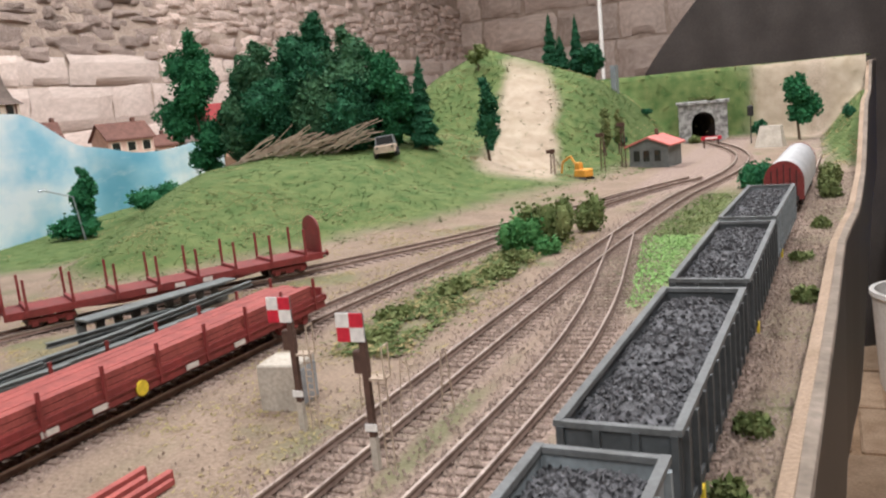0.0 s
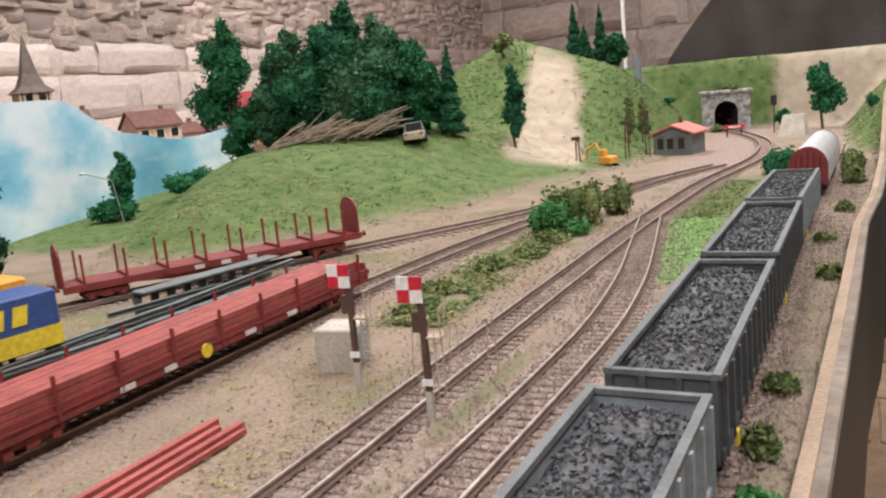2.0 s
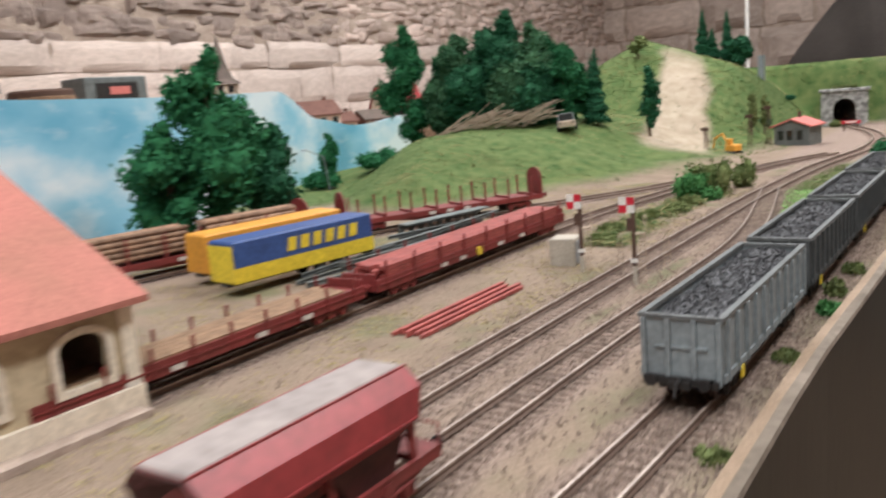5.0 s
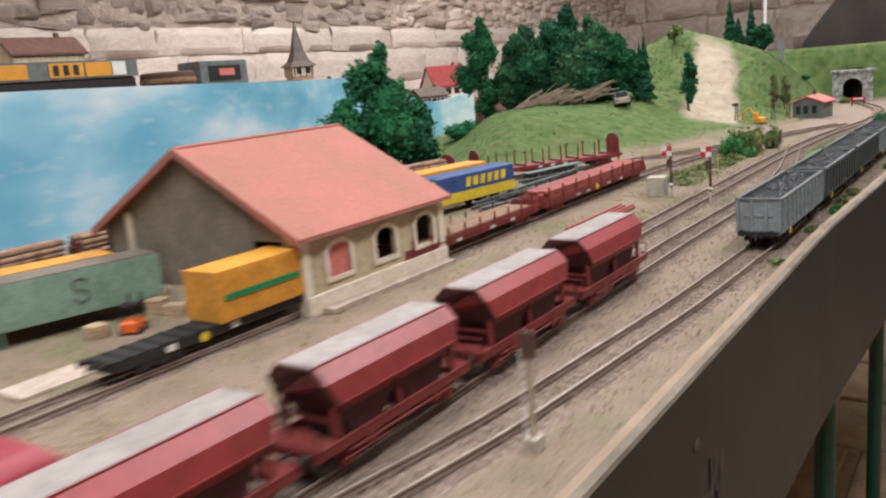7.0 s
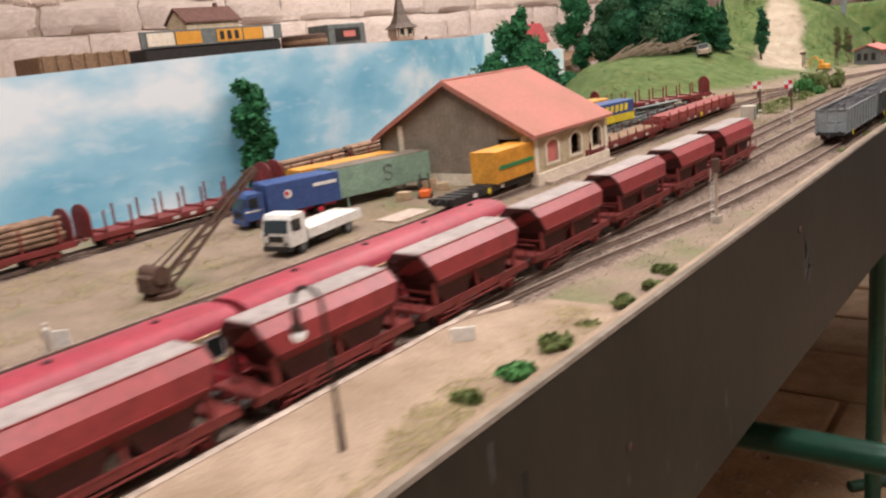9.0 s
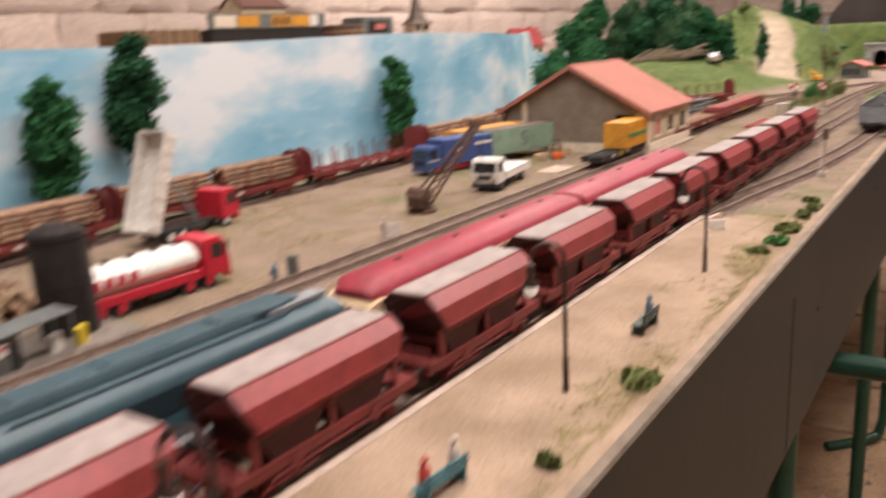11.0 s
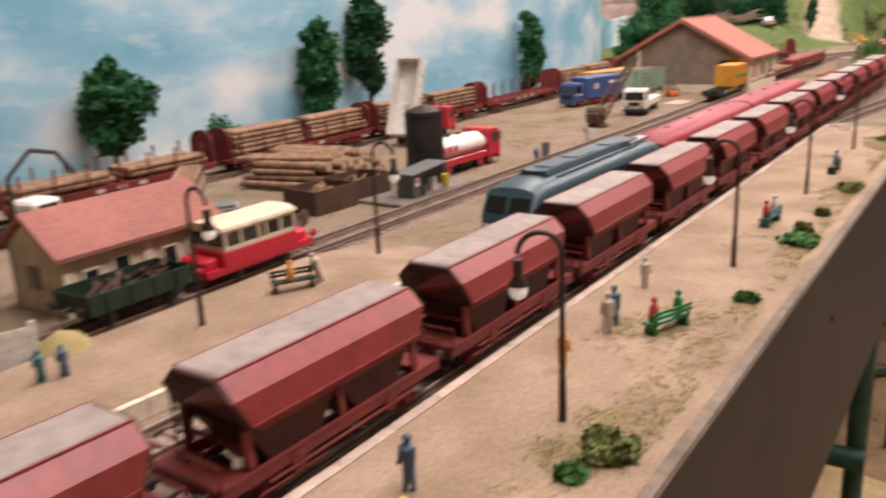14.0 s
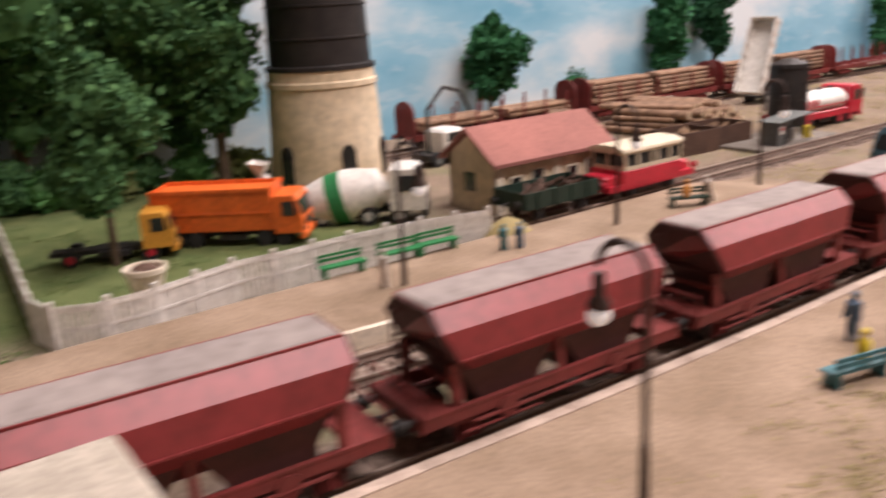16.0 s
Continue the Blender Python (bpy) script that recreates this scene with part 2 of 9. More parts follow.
M = {
    "wagon_red": mat("wagon_red", (0.20, 0.032, 0.030), (0.15, 0.030, 0.026), 60, 0.55, 0.1),
    "wagon_dark": mat("wagon_dark", (0.060, 0.018, 0.016), (0.045, 0.015, 0.013), 80, 0.7, 0.1),
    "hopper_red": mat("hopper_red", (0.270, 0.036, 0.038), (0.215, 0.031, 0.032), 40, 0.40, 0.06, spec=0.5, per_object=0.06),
    # darker brown-red for the hoppers' end sheets, ladders and chutes
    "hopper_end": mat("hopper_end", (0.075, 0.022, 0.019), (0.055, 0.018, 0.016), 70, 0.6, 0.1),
    "hopper_lid": mat("hopper_lid", (0.32, 0.275, 0.255), (0.235, 0.200, 0.188), 26, 0.75, 0.1, per_object=0.06),
    "plank_red": mat("plank_red", (0.335, 0.080, 0.066), (0.24, 0.056, 0.047), 90, 0.7, 0.2, per_object=0.12),
    "black": mat("black_running_gear", (0.018, 0.017, 0.017), (0.03, 0.026, 0.024), 150, 0.6, 0.1),
    "tyre": mat("tyre", (0.02, 0.02, 0.021), (0.03, 0.03, 0.03), 200, 0.8, 0.1),
    "wheel_steel": mat("wheel_steel", (0.12, 0.085, 0.075), (0.08, 0.055, 0.05), 200, 0.5, 0.05, metal=0.4),
    "coal": mat("coal", (0.036, 0.036, 0.038), (0.100, 0.098, 0.104), 420, 0.55, 0.6, spec=0.5),
    "coal_car_dark": mat("coal_car_dark", (0.070, 0.076, 0.078), (0.055, 0.058, 0.058), 60, 0.55, 0.08),
    "coal_car_grey": mat("coal_car_grey", (0.24, 0.27, 0.28), (0.20, 0.22, 0.225), 60, 0.55, 0.08),
    "rim_grey": mat("rim_grey", (0.135, 0.14, 0.138), (0.10, 0.103, 0.10), 90, 0.6, 0.1),
    "loco_blue": mat("loco_blue", (0.034, 0.082, 0.102), (0.029, 0.070, 0.088), 50, 0.42, 0.03, spec=0.5),
    "loco_grille": mat("loco_grille", (0.012, 0.030, 0.040), (0.016, 0.036, 0.046), 300, 0.6, 0.3),
    "loco_white": mat("loco_white", (0.62, 0.66, 0.66), (0.52, 0.56, 0.57), 60, 0.4, 0.03),
    "loco_roof": mat("loco_roof", (0.050, 0.095, 0.115), (0.040, 0.075, 0.092), 60, 0.45, 0.06),
    "steel": mat("steel_grey", (0.33, 0.36, 0.38), (0.26, 0.28, 0.30), 90, 0.4, 0.05, metal=0.3),
    "railcar_red": mat("railcar_red", (0.36, 0.032, 0.042), (0.30, 0.030, 0.038), 50, 0.36, 0.03, spec=0.5),
    "railcar_roof": mat("railcar_roof", (0.33, 0.040, 0.062), (0.26, 0.036, 0.052), 45, 0.5, 0.06),
    "tractor_cream": mat("tractor_cream", (0.70, 0.62, 0.47), (0.62, 0.54, 0.40), 50, 0.5, 0.04),
    "bounce_white": mat("bounce_white", (0.70, 0.66, 0.60), (0.56, 0.52, 0.46), 5, 0.95, 0.4, fine=14, bump_dist=0.004),
    "railcar_cream": mat("railcar_cream", (0.66, 0.50, 0.31), (0.58, 0.43, 0.26), 50, 0.42, 0.03),
    "window": glass("dark_window_glass", (0.02, 0.022, 0.022), 0.08),
    "window_light": glass("pale_window_glass", (0.16, 0.15, 0.12), 0.12),
    "headlight": glowing("headlight", (1.0, 0.93, 0.8), 2.0),
    "lamp_globe": glowing("lamp_globe", (0.95, 0.92, 0.85), 0.25),
    "rail": mat("rail", (0.42, 0.34, 0.285), (0.26, 0.20, 0.165), 120, 0.38, 0.05, metal=0.25),
    "rail_rust": mat("rail_rust", (0.17, 0.115, 0.088), (0.125, 0.082, 0.062), 120, 0.7, 0.1, metal=0.2),
    "sleeper": mat("sleeper", (0.25, 0.185, 0.148), (0.155, 0.110, 0.086), 260, 0.9, 0.3, per_object=0.2),
    "ballast": mat("ballast", (0.29, 0.22, 0.18), (0.18, 0.13, 0.105), 500, 0.95, 0.6, per_object=0.0),
    "sand": mat("sand", (0.34, 0.25, 0.178), (0.235, 0.168, 0.112), 28, 0.95, 0.5, fine=22, bump_dist=0.0008),
    "kerb": mat("kerb", (0.50, 0.40, 0.33), (0.38, 0.295, 0.24), 120, 0.9, 0.2, per_object=0.1),
    "fascia": mat("fascia", (0.030, 0.0272, 0.0215), (0.0165, 0.015, 0.012), 11, 0.5, 0.2, fine=14, spec=0.35, stretch=(1, 1, 0.45), low=0.3, high=0.7),
    "fascia_scuff": mat("fascia_scuff", (0.140, 0.132, 0.118), (0.085, 0.080, 0.070), 300, 0.8, 0.2),
    "fascia_edge": mat("fascia_edge", (0.215, 0.175, 0.138), (0.14, 0.112, 0.085), 40, 0.9, 0.4),
    "roof_tile": mat("roof_tile", (0.40, 0.148, 0.115), (0.33, 0.140, 0.100), 22, 0.8, 0.12, fine=24),
    "house_roof": mat("house_roof", (0.35, 0.140, 0.115), (0.28, 0.115, 0.095), 40, 0.8, 0.12, fine=12),
    "pad_grey": mat("pad_grey", (0.20, 0.175, 0.150), (0.14, 0.12, 0.10), 90, 0.9, 0.3),
    "wall_plaster": mat("wall_plaster", (0.47, 0.385, 0.255), (0.41, 0.33, 0.215), 50, 0.85, 0.12),
    "wall_wood": mat("wall_wood", (0.26, 0.215, 0.168), (0.195, 0.160, 0.122), 50, 0.85, 0.2),
    "stone_trim": mat("stone_trim", (0.72, 0.64, 0.52), (0.64, 0.55, 0.43), 80, 0.8, 0.1),
    "cream": mat("cream_plaster", (0.68, 0.57, 0.41), (0.56, 0.45, 0.30), 30, 0.85, 0.12),
    "brick_pink": mat("pink_infill", (0.55, 0.17, 0.145), (0.48, 0.15, 0.125), 70, 0.8, 0.1),
    "timber": mat("timber", (0.27, 0.17, 0.10), (0.18, 0.11, 0.065), 150, 0.85, 0.3, per_object=0.15),
    "bark": mat("bark", (0.31, 0.195, 0.125), (0.165, 0.10, 0.066), 140, 0.9, 0.5, per_object=0.25),
    "log_end": mat("log_end", (0.64, 0.49, 0.33), (0.54, 0.40, 0.26), 200, 0.85, 0.2, per_object=0.1),
    "brushwood": mat("brushwood", (0.46, 0.37, 0.28), (0.34, 0.265, 0.195), 200, 0.9, 0.3),
    "lamp_post": mat("lamp_post", (0.035, 0.020, 0.016), (0.05, 0.03, 0.025), 150, 0.5, 0.05),
    "white": mat("white_paint", (0.74, 0.72, 0.68), (0.66, 0.63, 0.58), 60, 0.5, 0.05),
    "red": mat("red_paint", (0.54, 0.018, 0.042), (0.46, 0.016, 0.036), 60, 0.35, 0.03, spec=0.5),
    "orange": mat("orange_paint", (0.78, 0.155, 0.025), (0.68, 0.13, 0.022), 50, 0.45, 0.04),
    "yellow": mat("yellow_paint", (0.72, 0.55, 0.035), (0.62, 0.46, 0.03), 60, 0.45, 0.04),
    "container_orange": mat("container_orange", (0.66, 0.315, 0.040), (0.57, 0.26, 0.034), 50, 0.5, 0.05),
    "container_green": mat("container_green", (0.27, 0.39, 0.30), (0.22, 0.32, 0.245), 60, 0.6, 0.06),
    "blue": mat("blue_paint", (0.045, 0.085, 0.24), (0.038, 0.07, 0.20), 60, 0.45, 0.04),
    "green": mat("green_paint", (0.025, 0.21, 0.07), (0.02, 0.17, 0.055), 80, 0.5, 0.05),
    "green_dark": mat("dark_green_paint", (0.022, 0.045, 0.032), (0.016, 0.033, 0.024), 60, 0.5, 0.06),
    "frame_green": mat("green_trestle", (0.010, 0.060, 0.035), (0.008, 0.045, 0.028), 20, 0.35, 0.03, spec=0.5),
    "concrete": mat("concrete", (0.47, 0.42, 0.35), (0.37, 0.33, 0.27), 90, 0.9, 0.3),
    "grey_metal": mat("grey_metal", (0.17, 0.185, 0.18), (0.12, 0.13, 0.125), 80, 0.55, 0.08, metal=0.2),
    "aluminium": mat("aluminium", (0.56, 0.56, 0.56), (0.46, 0.46, 0.46), 60, 0.4, 0.05, metal=0.3),
    "tank_black": mat("tank_black", (0.016, 0.014, 0.014), (0.028, 0.024, 0.022), 80, 0.5, 0.06),
    "rust_brown": mat("rust_brown", (0.105, 0.060, 0.042), (0.075, 0.042, 0.03), 90, 0.8, 0.2),
    "portal_stone": mat("portal_stone", (0.43, 0.42, 0.40), (0.14, 0.135, 0.13), 130, 0.9, 0.3, per_object=0.15),
    "tunnel_dark": mat("tunnel_dark", (0.06, 0.045, 0.038), (0.04, 0.03, 0.026), 60, 0.95, 0.2),
    "trunk": mat("trunk", (0.12, 0.085, 0.055), (0.08, 0.055, 0.035), 200, 0.9, 0.4),
    "leaf": island_mat("leaf", (0.014, 0.078, 0.032), (0.046, 0.180, 0.068)),
    "leaf_wood": island_mat("leaf_wood", (0.030, 0.092, 0.044), (0.082, 0.175, 0.080)),
    "leaf_dark": island_mat("leaf_dark", (0.014, 0.062, 0.030), (0.032, 0.125, 0.054)),
    "leaf_olive": island_mat("leaf_olive", (0.085, 0.120, 0.036), (0.185, 0.205, 0.078)),
    "leaf_bright": island_mat("leaf_bright", (0.040, 0.145, 0.040), (0.105, 0.240, 0.075)),
    "leaf_forest": island_mat("leaf_forest", (0.028, 0.088, 0.034), (0.095, 0.205, 0.070)),
    "grass_tuft": island_mat("grass_tuft", (0.058, 0.108, 0.030), (0.140, 0.178, 0.062)),
    # green grass made lime bright: a spot of light put into its colour
    "grass_lime_lit": island_mat("grass_lime_lit", (0.17, 0.30, 0.085), (0.27, 0.41, 0.14)),
    "grass_pale": island_mat("grass_pale", (0.250, 0.215, 0.090), (0.36, 0.300, 0.150)),
    "grass_dry": island_mat("grass_dry", (0.26, 0.205, 0.09), (0.38, 0.31, 0.15)),
    "gravel": island_mat("gravel", (0.13, 0.092, 0.072), (0.44, 0.35, 0.285)),
    "rubble": mat("rubble", (0.62, 0.49, 0.425), (0.45, 0.345, 0.285), 16, 0.95, 0.8, fine=9, bump_dist=0.012, per_object=0.18),
    "rubble_far": mat("rubble_far", (0.62, 0.49, 0.425), (0.45, 0.345, 0.285), 16, 0.95, 0.8, fine=9, bump_dist=0.012, per_island=0.2),
    "ashlar": mat("ashlar", (0.56, 0.455, 0.39), (0.43, 0.34, 0.285), 7, 0.95, 0.6, fine=10, bump_dist=0.006, per_object=0.14),
    "limestone": mat("limestone", (0.70, 0.58, 0.51), (0.57, 0.465, 0.40), 8, 0.95, 0.5, fine=10, bump_dist=0.005, per_object=0.10),
    "mortar": mat("mortar", (0.44, 0.35, 0.285), (0.29, 0.22, 0.175), 20, 0.98, 0.8, bump_dist=0.006),
    "dirt": mat("dirt_floor", (0.36, 0.245, 0.15), (0.26, 0.17, 0.10), 9, 0.98, 0.7, fine=14, bump_dist=0.008),
    "paving": mat("paving", (0.35, 0.25, 0.165), (0.25, 0.17, 0.105), 14, 0.95, 0.6, fine=12, bump_dist=0.003, per_object=0.12),
    "plywood": mat("plywood", (0.60, 0.47, 0.26), (0.50, 0.38, 0.20), 30, 0.8, 0.1),
    "cloth": mat("dark_cloth", (0.062, 0.053, 0.047), (0.040, 0.034, 0.030), 6, 0.95, 0.2, fine=40),
    "pink_house": mat("pink_house", (0.62, 0.45, 0.36), (0.54, 0.38, 0.3), 60, 0.85, 0.1),
    "brown_roof": mat("brown_roof", (0.17, 0.085, 0.065), (0.125, 0.062, 0.048), 70, 0.85, 0.2),
    "spire_slate": mat("spire_slate", (0.15, 0.115, 0.095), (0.11, 0.085, 0.07), 60, 0.8, 0.2),
    "red_roof": mat("red_roof", (0.30, 0.045, 0.045), (0.23, 0.036, 0.036), 60, 0.8, 0.15),
    "figure_a": mat("figure_pale", (0.62, 0.56, 0.5), (0.5, 0.45, 0.4), 200, 0.7, 0),
    "figure_b": mat("figure_orange", (0.6, 0.27, 0.06), (0.5, 0.22, 0.05), 200, 0.7, 0),
    "figure_c": mat("figure_blue", (0.10, 0.16, 0.24), (0.08, 0.13, 0.2), 200, 0.7, 0),
    "figure_d": mat("figure_red", (0.5, 0.06, 0.05), (0.4, 0.05, 0.04), 200, 0.7, 0),
    "bench_teal": mat("bench_teal", (0.05, 0.17, 0.20), (0.04, 0.14, 0.165), 100, 0.5, 0.05),
}


# ---- mesh tools ----
class Mesh:
    """Collects vertices and faces of one part; smooth shading above a flat count of sides."""

    def __init__(self):
        self.v, self.f = [], []

    def add(self, verts, faces):
        n = len(self.v)
        self.v += [tuple(map(float, p)) for p in verts]
        self.f += [tuple(i + n for i in f) for f in faces]
        return self

    def box(self, x0, x1, y0, y1, z0, z1, bev=0.0):
        if bev:
            b = min(bev, abs(x1 - x0) / 2.2, abs(y1 - y0) / 2.2)
            ring = [(x0 + b, y0), (x1 - b, y0), (x1, y0 + b), (x1, y1 - b), (x1 - b, y1), (x0 + b, y1), (x0, y1 - b), (x0, y0 + b)]
            c = min(b, (z1 - z0) / 2.2)
            mx, my = (x0 + x1) / 2, (y0 + y1) / 2
            sx, sy = 1 - c / max(abs(x1 - x0) / 2, 1e-9), 1 - c / max(abs(y1 - y0) / 2, 1e-9)
            top = [(mx + (x - mx) * sx, my + (y - my) * sy) for x, y in ring]
            return self.loft([[(x, y, z0) for x, y in ring], [(x, y, z1 - c) for x, y in ring], [(x, y, z1) for x, y in top]])
        vs = [(x, y, z) for z in (z0, z1) for y in (y0, y1) for x in (x0, x1)]
        return self.add(vs, [(0, 2, 3, 1), (4, 5, 7, 6), (0, 1, 5, 4), (2, 6, 7, 3), (0, 4, 6, 2), (1, 3, 7, 5)])

    def loft(self, rings, cap=True, closed=True):
        """Rings of equal length, joined in order."""
        k = len(rings[0])
        vs = [p for r in rings for p in r]
        fs = []
        for a in range(len(rings) - 1):
            for i in range(k if closed else k - 1):
                j = (i + 1) % k
                fs.append((a * k + i, a * k + j, (a + 1) * k + j, (a + 1) * k + i))
        if cap:
            fs.append(tuple(range(k - 1, -1, -1)))
            fs.append(tuple((len(rings) - 1) * k + i for i in range(k)))
        return self.add(vs, fs)

    def tube(self, p, q, r, seg=8, r2=None, cap=True):
        p, q = Vector(p), Vector(q)
        d = (q - p).normalized()
        u = d.orthogonal().normalized()
        w = d.cross(u)
        r2 = r if r2 is None else r2
        rings = []
        for c, rr in ((p, r), (q, r2)):
            rings.append([c + rr * (math.cos(2 * math.pi * i / seg) * u + math.sin(2 * math.pi * i / seg) * w) for i in range(seg)])
        return self.loft(rings, cap)

    def path(self, pts, r, seg=6):
        for a, b in zip(pts, pts[1:]):
            self.tube(a, b, r, seg)
        return self

    def bent(self, pts, r, seg=6):
        """One continuous bent tube in a plane of constant y."""
        pts = [Vector(p) for p in pts]
        rings = []
        for i, p in enumerate(pts):
            d = (pts[min(i + 1, len(pts) - 1)] - pts[max(i - 1, 0)]).normalized()
            w = Vector((0, 1, 0))
            u = w.cross(d)
            rings.append([p + r * (math.cos(2 * math.pi * k / seg) * u + math.sin(2 * math.pi * k / seg) * w) for k in range(seg)])
        return self.loft(rings)

    def prism(self, outline, y0, y1):
        """An outline in x and z, drawn out along y."""
        return self.loft([[(x, y0, z) for x, z in outline], [(x, y1, z) for x, z in outline]])

    def lathe(self, profile, c=(0, 0, 0), seg=20):
        rings = [[(c[0] + r * math.cos(2 * math.pi * i / seg), c[1] + r * math.sin(2 * math.pi * i / seg), c[2] + z) for i in range(seg)] for r, z in profile]
        return self.loft(rings)

    def ball(self, c, r, seg=10):
        prof = [(max(r * math.sin(math.pi * i / 7), 1e-5), -r * math.cos(math.pi * i / 7)) for i in range(8)]
        return self.lathe(prof, c, seg)

    def data(self, name, material, smooth=False):
        me = bpy.data.meshes.new(name)
        me.from_pydata(self.v, [], self.f)
        me.materials.append(material)
        bm = bmesh.new()
        bm.from_mesh(me)
        bmesh.ops.recalc_face_normals(bm, faces=bm.faces)
        if smooth:
            for f in bm.faces:
                f.smooth = True
            for e in bm.edges:
                if len(e.link_faces) == 2 and e.calc_face_angle(0) > 0.7:
                    e.smooth = False
        bm.to_mesh(me)
        bm.free()
        return me


def part(name, mesh, material, parent, label="", smooth=False):
    ob = new(name, mesh.data(name, M[material], smooth))
    if parent is not None:
        ob.parent = parent
    if label:
        ob["label"] = label
    return ob


def thing(name, label, category, group="", kind="", at=None):
    ob = new(name)
    ob.empty_display_size = 0.01
    if at is not None:
        ob.matrix_world = at
    return tagged(ob, label, category, group, kind)


def solid(name, mesh, material, label, category="", group="", kind="", smooth=False, at=None):
    ob = part(name, mesh, material, None, "", smooth)
    if at is not None:
        ob.matrix_world = at
    return tagged(ob, label, category, group, kind)


def clamp(v, a=0.0, b=1.0):
    return max(a, min(b, v))


def ease(a, b, v):
    t = clamp((v - a) / (b - a))
    return t * t * (3 - 2 * t)


def lerp_rows(rows, y):
    """Linear look-up in rows of (y, x)."""
    return float(np.interp(y, [r[0] for r in rows], [r[1] for r in rows]))


# ---- the ground ----
T1 = [(-2.0, -0.207), (-1.56, -0.155), (-1.40, -0.1425), (-1.25, -0.1385), (-1.0, -0.1365), (0.30, -0.133), (0.55, -0.131), (0.83, -0.117), (0.95, -0.098), (1.05, -0.084), (1.15, -0.082), (1.28, -0.092), (1.42, -0.125), (1.55, -0.172), (1.85, -0.285)]
T2 = [(-2.0, -0.130), (-1.62, -0.1020), (-1.5, -0.0958), (-1.40, -0.0936), (-1.0, -0.0925), (0.0, -0.089), (0.20, -0.084), (0.30, -0.083), (0.40, -0.092), (0.50, -0.108), (0.62, -0.128)]
T3 = [(-0.62, -0.086), (-0.50, -0.071), (-0.36, -0.047), (-0.17, -0.031), (0.0, -0.024), (0.5, -0.016), (1.0, 0.002), (1.2, 0.008)]
T4 = [(-2.0, -0.262), (-1.0, -0.264), (-0.6, -0.262), (0.0, -0.262), (0.36, -0.260), (0.5, -0.248), (0.7, -0.215), (0.9, -0.165), (1.0, -0.12)]
T5 = [(-2.0, -0.512), (-0.5, -0.518), (-0.1, -0.524), (0.05, -0.518), (0.18, -0.495), (0.32, -0.448), (0.48, -0.352), (0.62, -0.272), (0.78, -0.205), (0.9, -0.168)]
EDGE = [(-2.2, 0.008), (0.02, 0.008), (0.34, 0.021), (0.54, 0.028), (0.66, 0.040), (1.65, 0.088), (2.2, 0.12)]
BACK = [(-2.2, -0.60), (-0.25, -0.60), (0.05, -0.64), (0.35, -0.75), (0.60, -0.87), (0.85, -0.97), (1.1, -1.02), (2.2, -1.05)]
SECTION_Z = 0.0


def smooth_rows(rows):
    """The same look-up with rounded corners."""
    ys = np.linspace(rows[0][0], rows[-1][0], 400)
    xs = np.interp(ys, [r[0] for r in rows], [r[1] for r in rows])
    k = np.hanning(25)
    pad = np.concatenate([xs[0] + (xs[1] - xs[0]) * np.arange(-12, 0), xs, xs[-1] + (xs[-1] - xs[-2]) * np.arange(1, 13)])
    return list(zip(ys, np.convolve(pad, k / k.sum(), "valid")))


T1, T2, T3, T4, T5 = map(smooth_rows, (T1, T2, T3, T4, T5))


def hill(x, y):
    n = noise.noise((x * 9, y * 9, 0.3)) * 0.5 + noise.noise((x * 24, y * 24, 1.7)) * 0.25
    d = min(-0.924 * (x + 0.47) + 0.382 * (y - 0.32), y - 0.40 - 0.30 * ease(-0.55, -0.85, x))
    a = (0.062 * ease(0.0, 0.26, d + 0.02 * n) + 0.018 * ease(0.2, 0.55, d)) * (0.1 + 0.9 * ease(-0.97, -0.72, x))
    r = math.hypot((x + 0.54) / 1.0, (y - 1.40) / 1.3)
    b = 0.115 * clamp(1 - r / 0.30) ** 1.1 * ease(-0.25, -0.37, x)
    low = 0.10 * ease(1.05, 1.45, y) * ease(-0.22, -0.36, x) * (0.2 + 0.8 * ease(-0.82, -0.62, x))
    c = 0.135 * ease(1.60, 1.66, y)
    d2 = 0.075 * ease(0.005, 0.085, x) * ease(0.95, 1.5, y)
    a *= 1 - 0.62 * ease(-0.50, -0.36, x) * ease(0.70, 0.95, y)
    z = max(a * (1 - ease(1.0, 1.3, y)), low) + b * (1 - 0.4 * ease(1.45, 1.6, y)) + d2
    z = max(z, c)
    return z + (0.004 * n if z > 0.004 else 0.0), z


def ground_z(x, y):
    return hill(x, y)[0] + 0.0008 * noise.noise((x * 40, y * 40, 5.0))


PLAT = 0.008  # platform height


